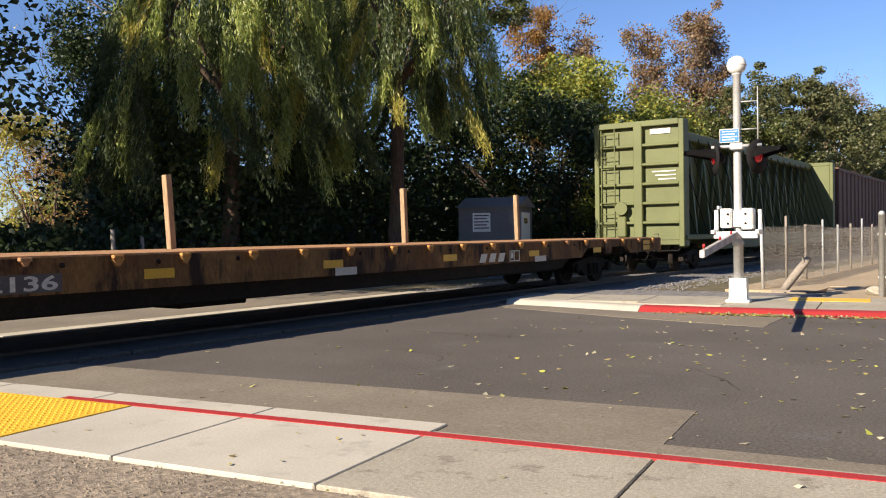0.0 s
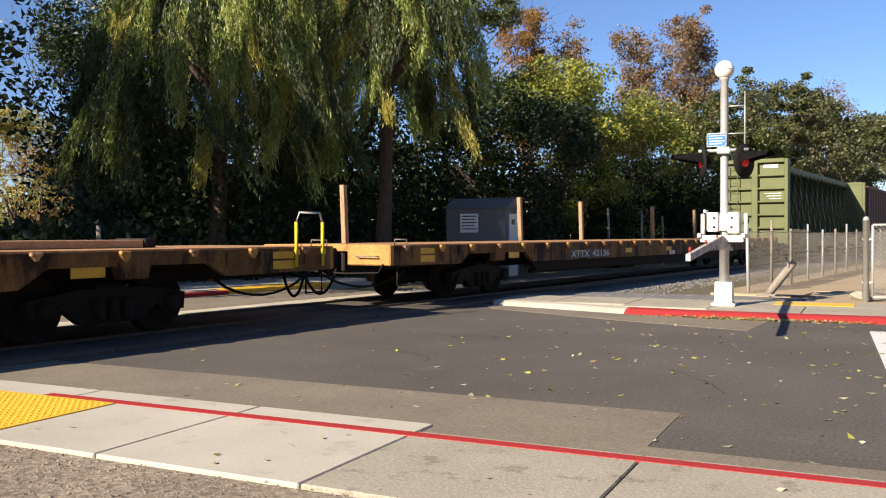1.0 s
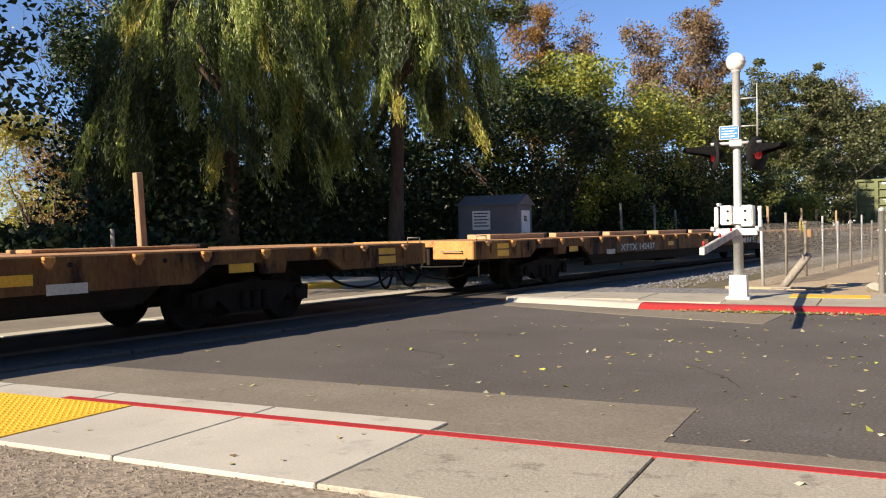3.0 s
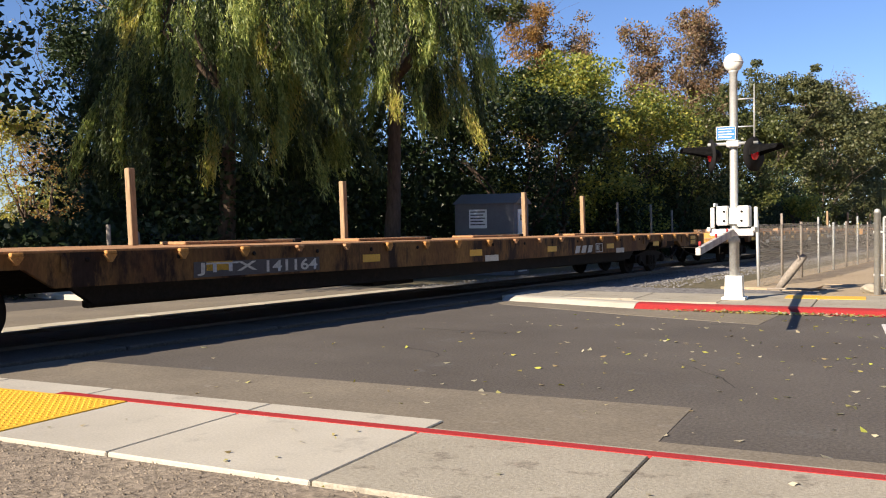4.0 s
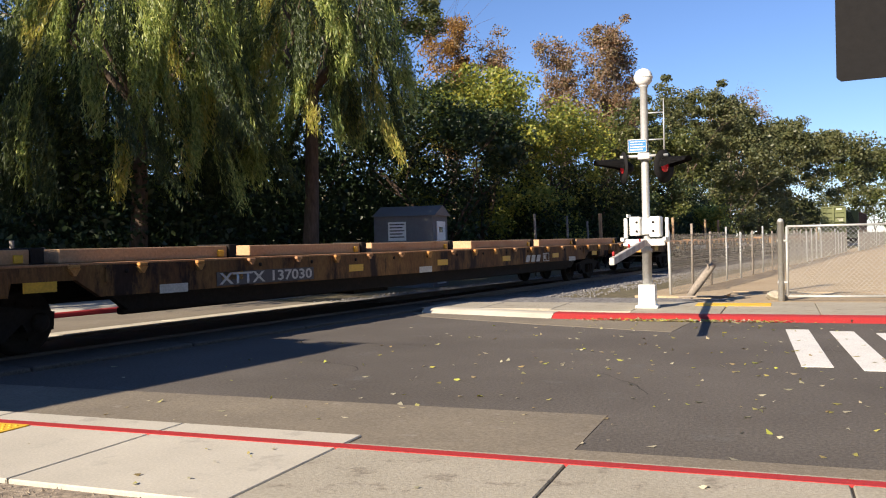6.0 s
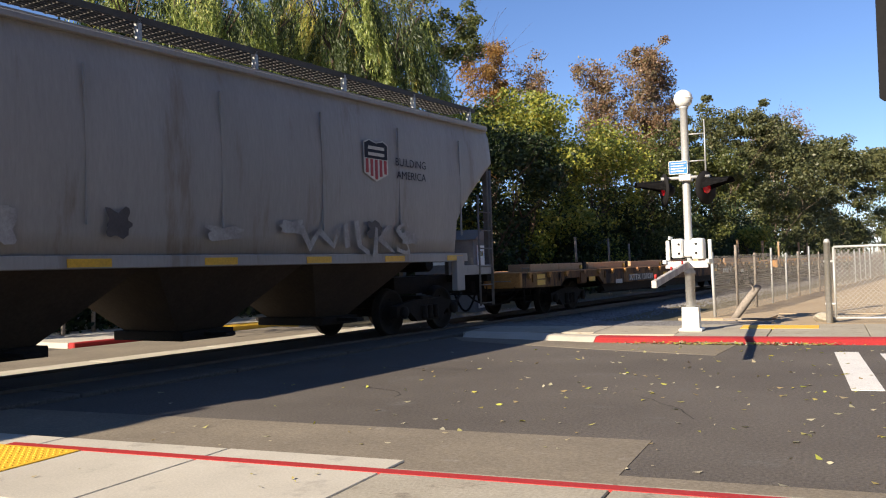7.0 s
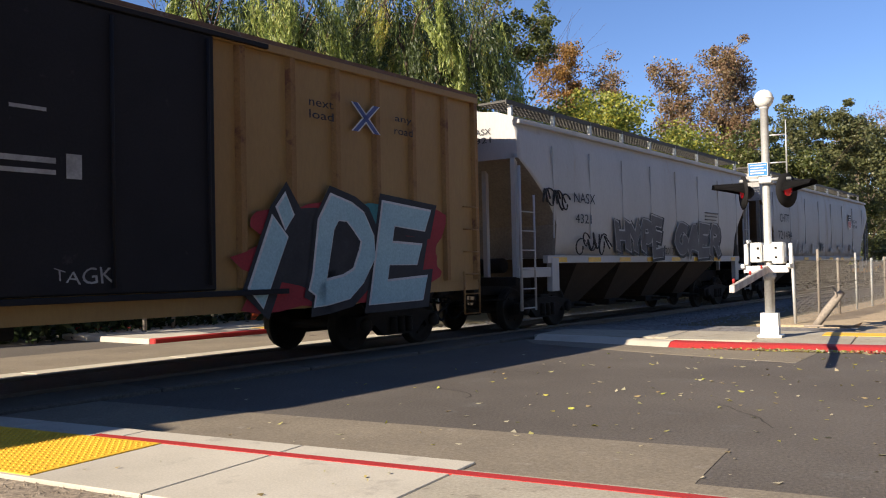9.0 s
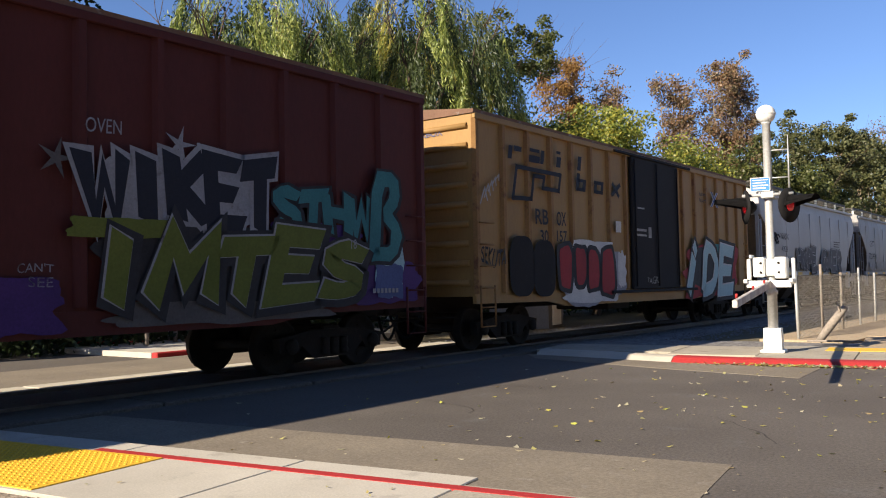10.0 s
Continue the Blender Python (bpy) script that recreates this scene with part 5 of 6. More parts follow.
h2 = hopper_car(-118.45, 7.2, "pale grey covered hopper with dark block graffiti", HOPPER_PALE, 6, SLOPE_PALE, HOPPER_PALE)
TRAIN.append((h2, -118.45))
b1 = boxcar(-134.78, 7.78, "faded yellow boxcar with black plug door and graffiti", BOX_YELLOW, (-1.15, 1.78), 7, 18, BOX_RIB)
TRAIN.append((b1, -134.78))
b2 = boxcar(-152.25, 8.2, "dark red boxcar covered in green and teal graffiti", BOX_RED, None, 8, 17)
TRAIN.append((b2, -152.25))


# markings on the first hopper
rndt = random.Random(12)
def shield(ob, x, z, w, h, y):
    def outline(k):
        return [(x - w / 2 * k, z + h * 0.42 * k), (x - w * 0.3 * k, z + h * 0.5 * k), (x, z + h * 0.44 * k), (x + w * 0.3 * k, z + h * 0.5 * k), (x + w / 2 * k, z + h * 0.42 * k), (x + w * 0.5 * k, z - h * 0.3 * k), (x, z - h * 0.5 * k), (x - w * 0.5 * k, z - h * 0.3 * k)]
    bm = bmesh.new()
    prism(bm, outline(1.06), y, y + 0.004)
    part("shield_edge", bm, LETTER, ob)
    bm = bmesh.new()
    prism(bm, [(x - w / 2, z + h * 0.05), (x - w / 2, z + h * 0.42), (x - w * 0.3, z + h * 0.5), (x, z + h * 0.44), (x + w * 0.3, z + h * 0.5), (x + w / 2, z + h * 0.42), (x + w / 2, z + h * 0.05)], y - 0.006, y - 0.002)
    part("shield_top", bm, NAVY, ob, "dark blue top of a striped shield")
    for k in range(5):
        xx = x - w * 0.4 + k * w * 0.2
        quick("shield_stripe", SHIELD_RED, ob, [(xx - w * 0.055, xx + w * 0.055, y - 0.006, y - 0.002, z - h * (0.47 - 0.075 * abs(k - 2)), z + h * 0.03)])
    for k in range(2):
        quick("emblem_bar", LETTER, ob, [(x - w * 0.35, x + w * 0.35, y - 0.011, y - 0.007, z + h * (0.28 - 0.16 * k), z + h * (0.36 - 0.16 * k))])


Y1 = -1.622
shield(h1, 4.63, 3.14, 0.66, 0.68, Y1)
letters("slogan", "BUILDING", 5.22, 6.2, 3.11, 3.25, Y1, NAVY, h1)
letters("slogan", "AMERICA", 5.24, 6.2, 2.88, 3.02, Y1, NAVY, h1)
letters("car_number", "CHTT", -6.78, -5.62, 2.78, 3.08, Y1, NAVY, h1)
letters("car_number", "721494", -7.05, -5.25, 2.16, 2.46, Y1, NAVY, h1)
quick("end_number_panel", HOPPER_GREY, h1, [(-8.862, -8.852, -1.3, 0.2, 3.72, 4.1)])
for car, half, top, low in ((h1, 8.85, "CHTT", "721494"), (h2, 7.2, "NASX", "4321")):
    for word, z in ((top, 3.97), (low, 3.8)):
        t = letters("end_number", word, 0.45, 0.45 + 0.13 * len(word), z, z + 0.12, -half - 0.02, NAVY, car)
        t.matrix_basis = pose(0, 0, 0, 0, 0, -90)
letters("faint_tag", "NIL", -6.9, -5.4, 1.58, 2.08, Y1 + 0.006, FAINT, h1, "faint pale spray tag", wobble=0.08)
letters("faint_tag", "KBANT", -4.9, -2.0, 1.58, 2.08, Y1 + 0.006, FAINT, h1, "faint pale spray tag", wobble=0.08)
letters("faint_tag", "WILKS", 2.6, 5.6, 1.58, 2.05, Y1 + 0.006, FAINT, h1, "faint pale spray tag", wobble=0.08)
for k in range(9):
    splash(h1, -6.6 + 1.55 * k + rndt.uniform(-0.3, 0.3), 1.85 + rndt.uniform(-0.1, 0.12), rndt.uniform(0.5, 1.1), rndt.uniform(0.3, 0.6), Y1 + 0.012 - 0.0006 * k, (FAINT, GRAF_GREY, FAINT)[k % 3], 80 + k, 30, 0.7)
letters("car_number", "NASX", -5.0, -4.0, 2.68, 2.9, Y1, NAVY, h2)
letters("car_number", "4321", -4.95, -4.2, 2.24, 2.44, Y1, NAVY, h2)
BLOCKS = [(GRAF_BLACK, 0.07, 0.05, -0.02), (FAINT, 0.03, -0.01, 0.01), (GRAF_GREY, 0.0, 0.0, 0.0)]
graffiti(h2, "HYPE", -2.95, -0.15, 1.62, 2.36, Y1, 0.24, BLOCKS, 3, -0.1, label="dark grey block letter edged in black")
graffiti(h2, "GAER", 0.7, 4.2, 1.62, 2.32, Y1, 0.27, BLOCKS, 4, 0.12, label="dark grey block letter edged in black")
letters("tag", "2017", -0.05, 0.55, 1.58, 1.75, Y1, GRAF_BLACK, h2)
for k in range(6):
    quick("stencil_line", GRAF_GREY, h2, [(3.0, 4.1 - 0.1 * (k % 3), Y1 - 0.002, Y1 + 0.02, 2.78 - 0.1 * k, 2.81 - 0.1 * k)])
for k in range(11):
    up = k < 5
    cx, cz = (-6.3 + 0.21 * k, 2.72 + rndt.uniform(-0.1, 0.1)) if up else (-4.85 + 0.27 * (k - 5), 1.85 + rndt.uniform(-0.12, 0.12))
    w, h, ph, fr = rndt.uniform(0.12, 0.22), rndt.uniform(0.12, 0.24), rndt.uniform(0, 6), rndt.choice((1, 2))
    bm = bmesh.new()
    tube(bm, [(cx + w * math.cos(a) + 0.03 * a, Y1, cz + h * math.sin(a * fr + ph)) for a in np.linspace(0, 5.6, 26)], 0.017, 4)
    part("scrawl", bm, GRAF_BLACK, h2, "looping black spray scrawl")
# yellow boxcar
YB = -1.572
for word, x0, x1, z0, z1 in (("next", 3.48, 3.98, 3.68, 3.78), ("load", 3.48, 3.98, 3.5, 3.62), ("any", 5.4, 5.83, 3.66, 3.76), ("road", 5.38, 5.85, 3.48, 3.6)):
    letters("slogan", word, x0, x1, z0, z1, YB, NAVY, b1)
for sgn in (-1, 1):
    for off, w, mt in ((0.0, 0.085, GRAF_WHITE), (-0.004, 0.05, LOGO_BLUE)):
        bm = bmesh.new()
        prism(bm, [(4.7 - sgn * 0.25 - w, 3.42), (4.7 - sgn * 0.25 + w, 3.42), (4.7 + sgn * 0.25 + w, 3.86), (4.7 + sgn * 0.25 - w, 3.86)], YB + off, YB + off + 0.003)
        part("cross_mark", bm, mt, b1, "white and blue crossed mark")


def stroke(ob, pts, w, y, material, name="logo_stroke"):
    """A painted line of even width along a run of corners."""
    for (xa, za), (xb, zb) in zip(pts, pts[1:]):
        d = math.hypot(xb - xa, zb - za)
        ux, uz = (xb - xa) / d, (zb - za) / d
        bm = bmesh.new()
        xa, za, xb, zb = xa - ux * w / 2, za - uz * w / 2, xb + ux * w / 2, zb + uz * w / 2
        prism(bm, [(xa - uz * w / 2, za + ux * w / 2), (xa + uz * w / 2, za - ux * w / 2), (xb + uz * w / 2, zb - ux * w / 2), (xb - uz * w / 2, zb + ux * w / 2)], y - 0.003, y)
        part(name, bm, material, ob)


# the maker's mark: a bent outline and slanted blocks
stroke(b1, [(-6.37, 3.55), (-4.63, 3.53), (-4.72, 3.19), (-5.38, 3.2), (-5.31, 3.43), (-5.73, 3.42), (-5.84, 2.95), (-6.53, 2.93), (-6.37, 3.55)], 0.085, YB, NAVY)
for x, z, w, h in ((-6.62, 3.68, 0.14, 0.26), (-6.33, 3.85, 0.28, 0.1), (-5.7, 3.69, 0.42, 0.14), (-5.4, 3.69, 0.13, 0.28), (-5.68, 3.9, 0.38, 0.07), (-4.72, 3.69, 0.18, 0.22), (-4.7, 3.97, 0.17, 0.06), (-3.8, 3.71, 0.15, 0.31), (-3.9, 3.26, 0.14, 0.39), (-3.6, 3.26, 0.15, 0.27), (-3.75, 3.26, 0.36, 0.08), (-3.72, 3.46, 0.3, 0.07), (-3.05, 3.26, 0.13, 0.29), (-2.73, 3.26, 0.12, 0.29), (-2.9, 3.26, 0.4, 0.08), (-2.9, 3.47, 0.4, 0.08)):
    bm = bmesh.new()
    prism(bm, [(x - w / 2, z), (x + w / 2, z), (x + w / 2 + h * 0.2, z + h), (x - w / 2 + h * 0.2, z + h)], YB - 0.004, YB - 0.001)
    part("logo_block", bm, NAVY, b1)
stroke(b1, [(-2.18, 3.3), (-1.78, 3.54)], 0.1, YB, NAVY)
stroke(b1, [(-2.13, 3.54), (-1.86, 3.3)], 0.1, YB - 0.004, NAVY)
for word, x0, x1, z0, z1 in (("RB", -5.7, -5.18, 2.46, 2.77), ("OX", -4.84, -4.43, 2.46, 2.76), ("30", -5.52, -5.19, 2.1, 2.35), ("157", -4.84, -4.41, 2.13, 2.36)):
    letters("car_number", word, x0, x1, z0, z1, YB, NAVY, b1, fat=0.015)
splash(b1, 4.4, 1.5, 5.6, 1.95, YB, GRAF_RED, 21, 60, 0.4)
splash(b1, 4.3, 1.55, 3.9, 1.5, YB - 0.003, GRAF_BLACK, 22, 60, 0.45)
splash(b1, 5.13, 2.15, 1.6, 0.5, YB - 0.005, GRAF_TEAL, 26, 40, 0.5)
graffiti(b1, "iDE", 2.0, 6.3, 0.95, 2.22, YB - 0.012, 0.31, [(GRAF_BLACK, 0.13, 0.03, 0.0), (GRAF_WHITE, 0.025, -0.012, 0.012), (GRAF_BLUE, 0.0, 0.0, 0.0)], 5, 0.2, 1.05, "pale blue block letter edged in black")
splash(b1, -3.15, 1.42, 3.85, 1.55, YB, GRAF_PALE, 25, 90, 0.42)
splash(b1, -3.3, 1.05, 3.2, 0.6, YB - 0.0012, GRAF_WHITE, 27, 70, 0.4)
splash(b1, -3.3, 2.05, 2.6, 0.42, YB - 0.0018, GRAF_WHITE, 28, 70, 0.5)
splash(b1, -1.75, 1.55, 0.6, 1.1, YB - 0.0024, GRAF_WHITE, 29, 50, 0.5)
for cx, z0, z1, w in ((-6.24, 1.02, 2.2, 0.47), (-5.38, 1.0, 2.14, 0.45)):
    bm = bmesh.new()
    prism(bm, [(cx + w * math.copysign(abs(math.cos(a)) ** 0.6, math.cos(a)) * (1 + 0.02 * math.sin(a * 7)), (z0 + z1) / 2 + (z1 - z0) / 2 * math.copysign(abs(math.sin(a)) ** 0.75, math.sin(a))) for a in np.linspace(0, 6.2, 40)], YB - 0.006, YB - 0.003)
    part("spray_oval", bm, DOOR_BLACK, b1, "solid black sprayed oval")
for k, (cx, cz, w, h) in enumerate(((-4.5, 1.6, 0.74, 1.08), (-3.83, 1.63, 0.7, 0.98), (-3.23, 1.55, 0.74, 1.04), (-2.5, 1.5, 0.86, 1.22))):
    for grow, mt, off in ((0.0, GRAF_BLACK, 0.004), (0.24, GRAF_RED, 0.008)):
        bm = bmesh.new()
        prism(bm, [(cx + (w - grow) / 2 * math.copysign(abs(math.cos(a)) ** 0.5, math.cos(a)) * (1 + 0.09 * math.sin(3 * a + k)), cz + (h - grow * 0.8) / 2 * math.copysign(abs(math.sin(a)) ** 0.6, math.sin(a)) * (1 + 0.06 * math.cos(5 * a + k * 2))) for a in np.linspace(0, 6.2, 40)], YB - off - 0.002, YB - off)
        part("spray_oval", bm, mt, b1, "red sprayed oval with a black rim" if grow else "")
letters("tag", "SEKUTA", -7.66, -6.82, 1.62, 1.95, YB, GRAF_BLACK, b1, "black looping spray tag", lean=0.2, wobble=0.05, fat=0.02)
for k in range(5):
    stroke(b1, [(-7.65 + 0.13 * k, 2.75 + 0.12 * k), (-7.5 + 0.12 * k, 3.05 + 0.07 * k), (-7.42 + 0.1 * k, 2.82 + 0.1 * k)], 0.03, YB - 0.001 * k, FAINT, "faint_scrawl")
quick("notice", LETTER, b1, [(-2.02, -1.75, YB - 0.003, YB, 2.43, 2.69)])
letters("door_stencil", "TAGK", -0.35, 0.35, 1.2, 1.36, -1.606, FAINT, b1, "faint pale scrawl", wobble=0.05)
t = letters("end_number", "RBOX", 0.35, 0.85, 4.06, 4.18, -7.8, LOGO_BLUE, b1)
t.matrix_basis = pose(0, 0, 0, 0, 0, -90)
# red boxcar
YR = -1.572
splash(b2, 1.1, 1.15, 1.8, 0.75, YR, GRAF_PURPLE, 51, 60, 0.4)
splash(b2, 7.2, 1.32, 1.9, 0.8, YR, GRAF_PURPLE, 52, 60, 0.4)
splash(b2, 4.3, 1.0, 5.0, 0.42, YR - 0.002, GRAF_GREY, 53, 60, 0.5)
splash(b2, 4.35, 1.6, 5.0, 1.1, YR - 0.004, GRAF_BLACK, 54, 60, 0.25)
splash(b2, 3.4, 2.42, 2.9, 0.95, YR - 0.006, GRAF_PALE, 55, 60, 0.35)
splash(b2, 5.6, 2.0, 2.2, 0.5, YR - 0.008, GRAF_PURPLE, 56, 60, 0.3)
graffiti(b2, "WIKET", 2.0, 4.85, 2.1, 2.86, YR - 0.012, 0.22, [(GRAF_PALE, 0.06, -0.01, 0.01), (NAVY, 0.005, 0.0, 0.0)], 6, -0.08, 1.2, "dark block letter edged in white")
graffiti(b2, "STHW", 4.8, 6.8, 2.05, 2.68, YR - 0.024, 0.19, [(GRAF_BLACK, 0.05, 0.02, -0.01), (GRAF_TEAL, 0.0, 0.0, 0.0)], 7, 0.0, 1.25, "teal block letter edged in black")
graffiti(b2, "B", 6.75, 7.5, 1.72, 2.9, YR - 0.034, 0.25, [(GRAF_BLACK, 0.05, 0.02, -0.01), (GRAF_TEAL, 0.0, 0.0, 0.0)], 8, 0.05, 1.1, "teal block letter edged in black")
splash(b2, 7.2, 1.5, 0.85, 1.0, YR - 0.016, GRAF_BLUE, 57, 40, 0.35)
splash(b2, 7.2, 1.35, 0.8, 0.7, YR - 0.019, LOGO_BLUE, 58, 40, 0.4)
graffiti(b2, "IMTES", 2.0, 6.6, 1.16, 1.9, YR - 0.036, 0.27, [(GRAF_BLACK, 0.1, 0.03, -0.02), (GRAF_PALE, 0.018, -0.012, 0.008), (GRAF_GREEN, 0.0, 0.0, 0.0)], 9, 0.2, 1.2, "olive green block letter with a pale edge")
splash(b2, 2.5, 2.0, 1.7, 0.3, YR - 0.03, GRAF_GREEN, 59, 40, 0.4)
for word, x0, x1, z0, z1 in (("CAN'T", 1.3, 1.68, 1.48, 1.58), ("SEE", 1.42, 1.68, 1.34, 1.44), ("OVEN", 2.05, 2.5, 3.06, 3.22), ("18", 6.3, 6.42, 1.85, 1.98)):
    letters("tag", word, x0, x1, z0, z1, YR - (0.045 if word == "18" else 0), GRAF_PALE, b2, "small white spray tag", wobble=0.015)
for cx, cz, mt in ((1.72, 2.72, GRAF_GREY), (3.3, 3.05, GRAF_PALE)):
    bm = bmesh.new()
    prism(bm, [(cx + (0.24 if k % 2 == 0 else 0.06) * math.sin(0.25 + k * math.pi / 5), cz + (0.24 if k % 2 == 0 else 0.06) * math.cos(0.25 + k * math.pi / 5)) for k in range(10)], YR - 0.002, YR)
    part("spray_star", bm, mt, b2, "sprayed five-pointed star")
for k in range(7):
    quick("stencil_bar", GRAF_PALE, b2, [(6.78 + 0.09 * k, 6.84 + 0.09 * k, YR - 0.046, YR - 0.042, 1.17, 1.24)])


# ================= trees =================
def limb(bm, p, d, length, r, depth, rnd, tips, bend=0.25, split=3):
    """A tapered limb that forks; its ends are gathered in tips."""
    pts, rad = [p], [r]
    q = p.copy()
    for k in range(4):
        d = (d + Vector((rnd.uniform(-bend, bend), rnd.uniform(-bend, bend), rnd.uniform(-bend * 0.3, bend * 0.6)))).normalized()
        q = q + d * length / 4
        pts.append(q.copy())
        rad.append(r * (1 - 0.14 * (k + 1)))
    tube(bm, pts, rad, 6 if depth > 1 else 5, False)
    if depth == 0:
        tips.append(q)
        tips.append(pts[2])
        return
    for k in range(split):
        a = rnd.uniform(0, 6.28)
        side = Vector((math.cos(a), math.sin(a), 0))
        limb(bm, pts[-1] if k else q, (d + side * rnd.uniform(0.5, 1.0) + Vector((0, 0, 0.15))).normalized(), length * rnd.uniform(0.6, 0.8), rad[-1] * 0.7, depth - 1, rnd, tips, bend, split)


def tree(x, y, height, radius, leaves, leaf_material, label, seed, base=0.25, leaf=0.16, clump=0.9, bark=BARK, stem=0.16, depth=2, name="tree", shell_share=0.8):
    rnd, rn = random.Random(seed), np.random.default_rng(seed)
    ob = thing(name, pose(x, y, -0.16), label, "tree", "trees beyond the railway")
    bm = bmesh.new()
    tips = []
    h0 = height * base
    trunk_top = Vector((rnd.uniform(-0.3, 0.3), rnd.uniform(-0.3, 0.3), h0 + 0.5))
    tube(bm, [(0, 0, 0), trunk_top * 0.5 + Vector((0.1, 0, 0)), trunk_top], [stem * 1.3, stem, stem * 0.9], 9, False)
    for k in range(5):
        a = k * 1.256 + rnd.uniform(-0.4, 0.4)
        limb(bm, trunk_top, Vector((math.cos(a) * 0.55, math.sin(a) * 0.55, 1.0)).normalized(), (height - h0) * 0.42, stem * 0.55, depth, rnd, tips)
    if shell_share < 0.5:  # the limbs of a sparse tree fill its crown
        rr = sorted(math.hypot(v.x, v.y) for v in tips)[int(len(tips) * 0.93)]
        zz = max(v.z for v in tips)
        for v in [w.co for w in bm.verts] + tips:
            if v.z > h0:
                g = min(1.0, (v.z - h0) / (0.3 * height))
                v.x, v.y = v.x * (1 + g * (radius / rr - 1)), v.y * (1 + g * (radius / rr - 1))
                v.z = h0 + (v.z - h0) * (height - h0) / (zz - h0)
    part("trunk", bm, bark, ob, "branching trunk and limbs")
    # clump centres: limb ends plus an uneven shell
    t = np.array([list(v) for v in tips])
    m = max(12, int(len(t) * shell_share))
    u = unit(rn.normal(size=(m, 3)))
    zc, rz = (height + h0 * 0.55) / 2, (height - h0 * 0.55) / 2
    lump = 1 + 0.28 * np.sin(u[:, :1] * 5 + seed) * np.cos(u[:, 2:] * 4 + seed * 2)
    shell = u * np.array([radius, radius, rz]) * lump * rn.uniform(0.55, 0.95, (m, 1)) + np.array([0, 0, zc])
    t[:, 2] = np.clip(t[:, 2], h0 * 0.4, height)
    r_xy = np.linalg.norm(t[:, :2], axis=1, keepdims=True)
    t[:, :2] *= np.minimum(1, radius / np.maximum(r_xy, 0.01))
    c = np.concatenate([t, shell])
    own = rn.integers(0, len(c), leaves)
    size = rn.uniform(0.5, 1.25, len(c)) * clump
    off = unit(rn.normal(size=(leaves, 3))) * rn.uniform(0.15, 1, (leaves, 1)) ** 0.6 * size[own][:, None] * np.array([1, 1, 0.7])
    pos = c[own] + off
    pos[:, 2] = np.maximum(pos[:, 2], 0.25)
    way = unit(rn.normal(size=(leaves, 3)) * np.array([1, 1, 0.6]) + np.array([0, 0, -0.35]))
    side = unit(np.cross(way, rn.normal(size=(leaves, 3))))
    ln = rn.uniform(0.6, 1.3, leaves) * leaf
    leaf_mesh("crown", pos, way, side, ln, ln * 0.62, leaf_material, ob)
    return ob


def autumn_tree(x, y, height, radius, leaves, leaf_material, label, seed, bark=BARK_PALE, open_share=0.25):
    """A tall upright tree: leaders that climb from a fork, twigs all the way up, thin leaf clumps."""
    rnd, rn = random.Random(seed), np.random.default_rng(seed)
    ob = thing("autumn_tree", pose(x, y, -0.16), label, "tree", "trees beyond the railway")
    bm = bmesh.new()
    fork = height * 0.3
    tube(bm, [(0, 0, 0), (0.1, 0.05, fork * 0.5), (0, 0, fork)], [0.22, 0.19, 0.17], 9, False)
    ends = []
    for k in range(5):
        a = k * 1.257 + rnd.uniform(-0.4, 0.4)
        lean = radius * (0.25 + 0.5 * (k % 2)) * rnd.uniform(0.8, 1.1)
        top = height * (0.98 if k == 0 else rnd.uniform(0.86, 1.0))
        pts = []
        for i in range(9):
            u = i / 8
            pts.append(Vector((math.cos(a) * lean * u ** 0.7 + rnd.uniform(-0.14, 0.14), math.sin(a) * lean * u ** 0.7 + rnd.uniform(-0.14, 0.14), fork + (top - fork) * u)))
        tube(bm, pts, [0.12 * (1 - 0.88 * i / 8) for i in range(9)], 6, False)
        for i in range(2, 9):
            for j in range(3):
                b = rnd.uniform(0, 6.28)
                far = radius * rnd.uniform(0.3, 0.75) * (1.05 - 0.6 * i / 8)
                tip = pts[i] + Vector((math.cos(b) * far, math.sin(b) * far, far * rnd.uniform(0.2, 0.9)))
                mid = pts[i].lerp(tip, 0.5) + Vector((0, 0, -0.08))
                tube(bm, [pts[i], mid, tip], [0.04, 0.028, 0.012], 5, False)
                if rnd.random() > open_share:
                    ends += [tip, mid] if rnd.random() < 0.5 else [tip]
    part("trunk", bm, bark, ob, "pale trunk with climbing limbs and twigs")
    c = np.array([list(v) for v in ends])
    own = rn.integers(0, len(c), leaves)
    size = rn.uniform(0.3, 0.85, len(c))
    pos = c[own] + unit(rn.normal(size=(leaves, 3))) * rn.uniform(0.1, 1, (leaves, 1)) ** 0.6 * size[own][:, None]
    way = unit(rn.normal(size=(leaves, 3)) + np.array([0, 0, -0.35]))
    side = unit(np.cross(way, rn.normal(size=(leaves, 3))))
    ln = rn.uniform(0.6, 1.3, leaves) * 0.15
    leaf_mesh("crown", pos, way, side, ln, ln * 0.62, leaf_material, ob)
    return ob


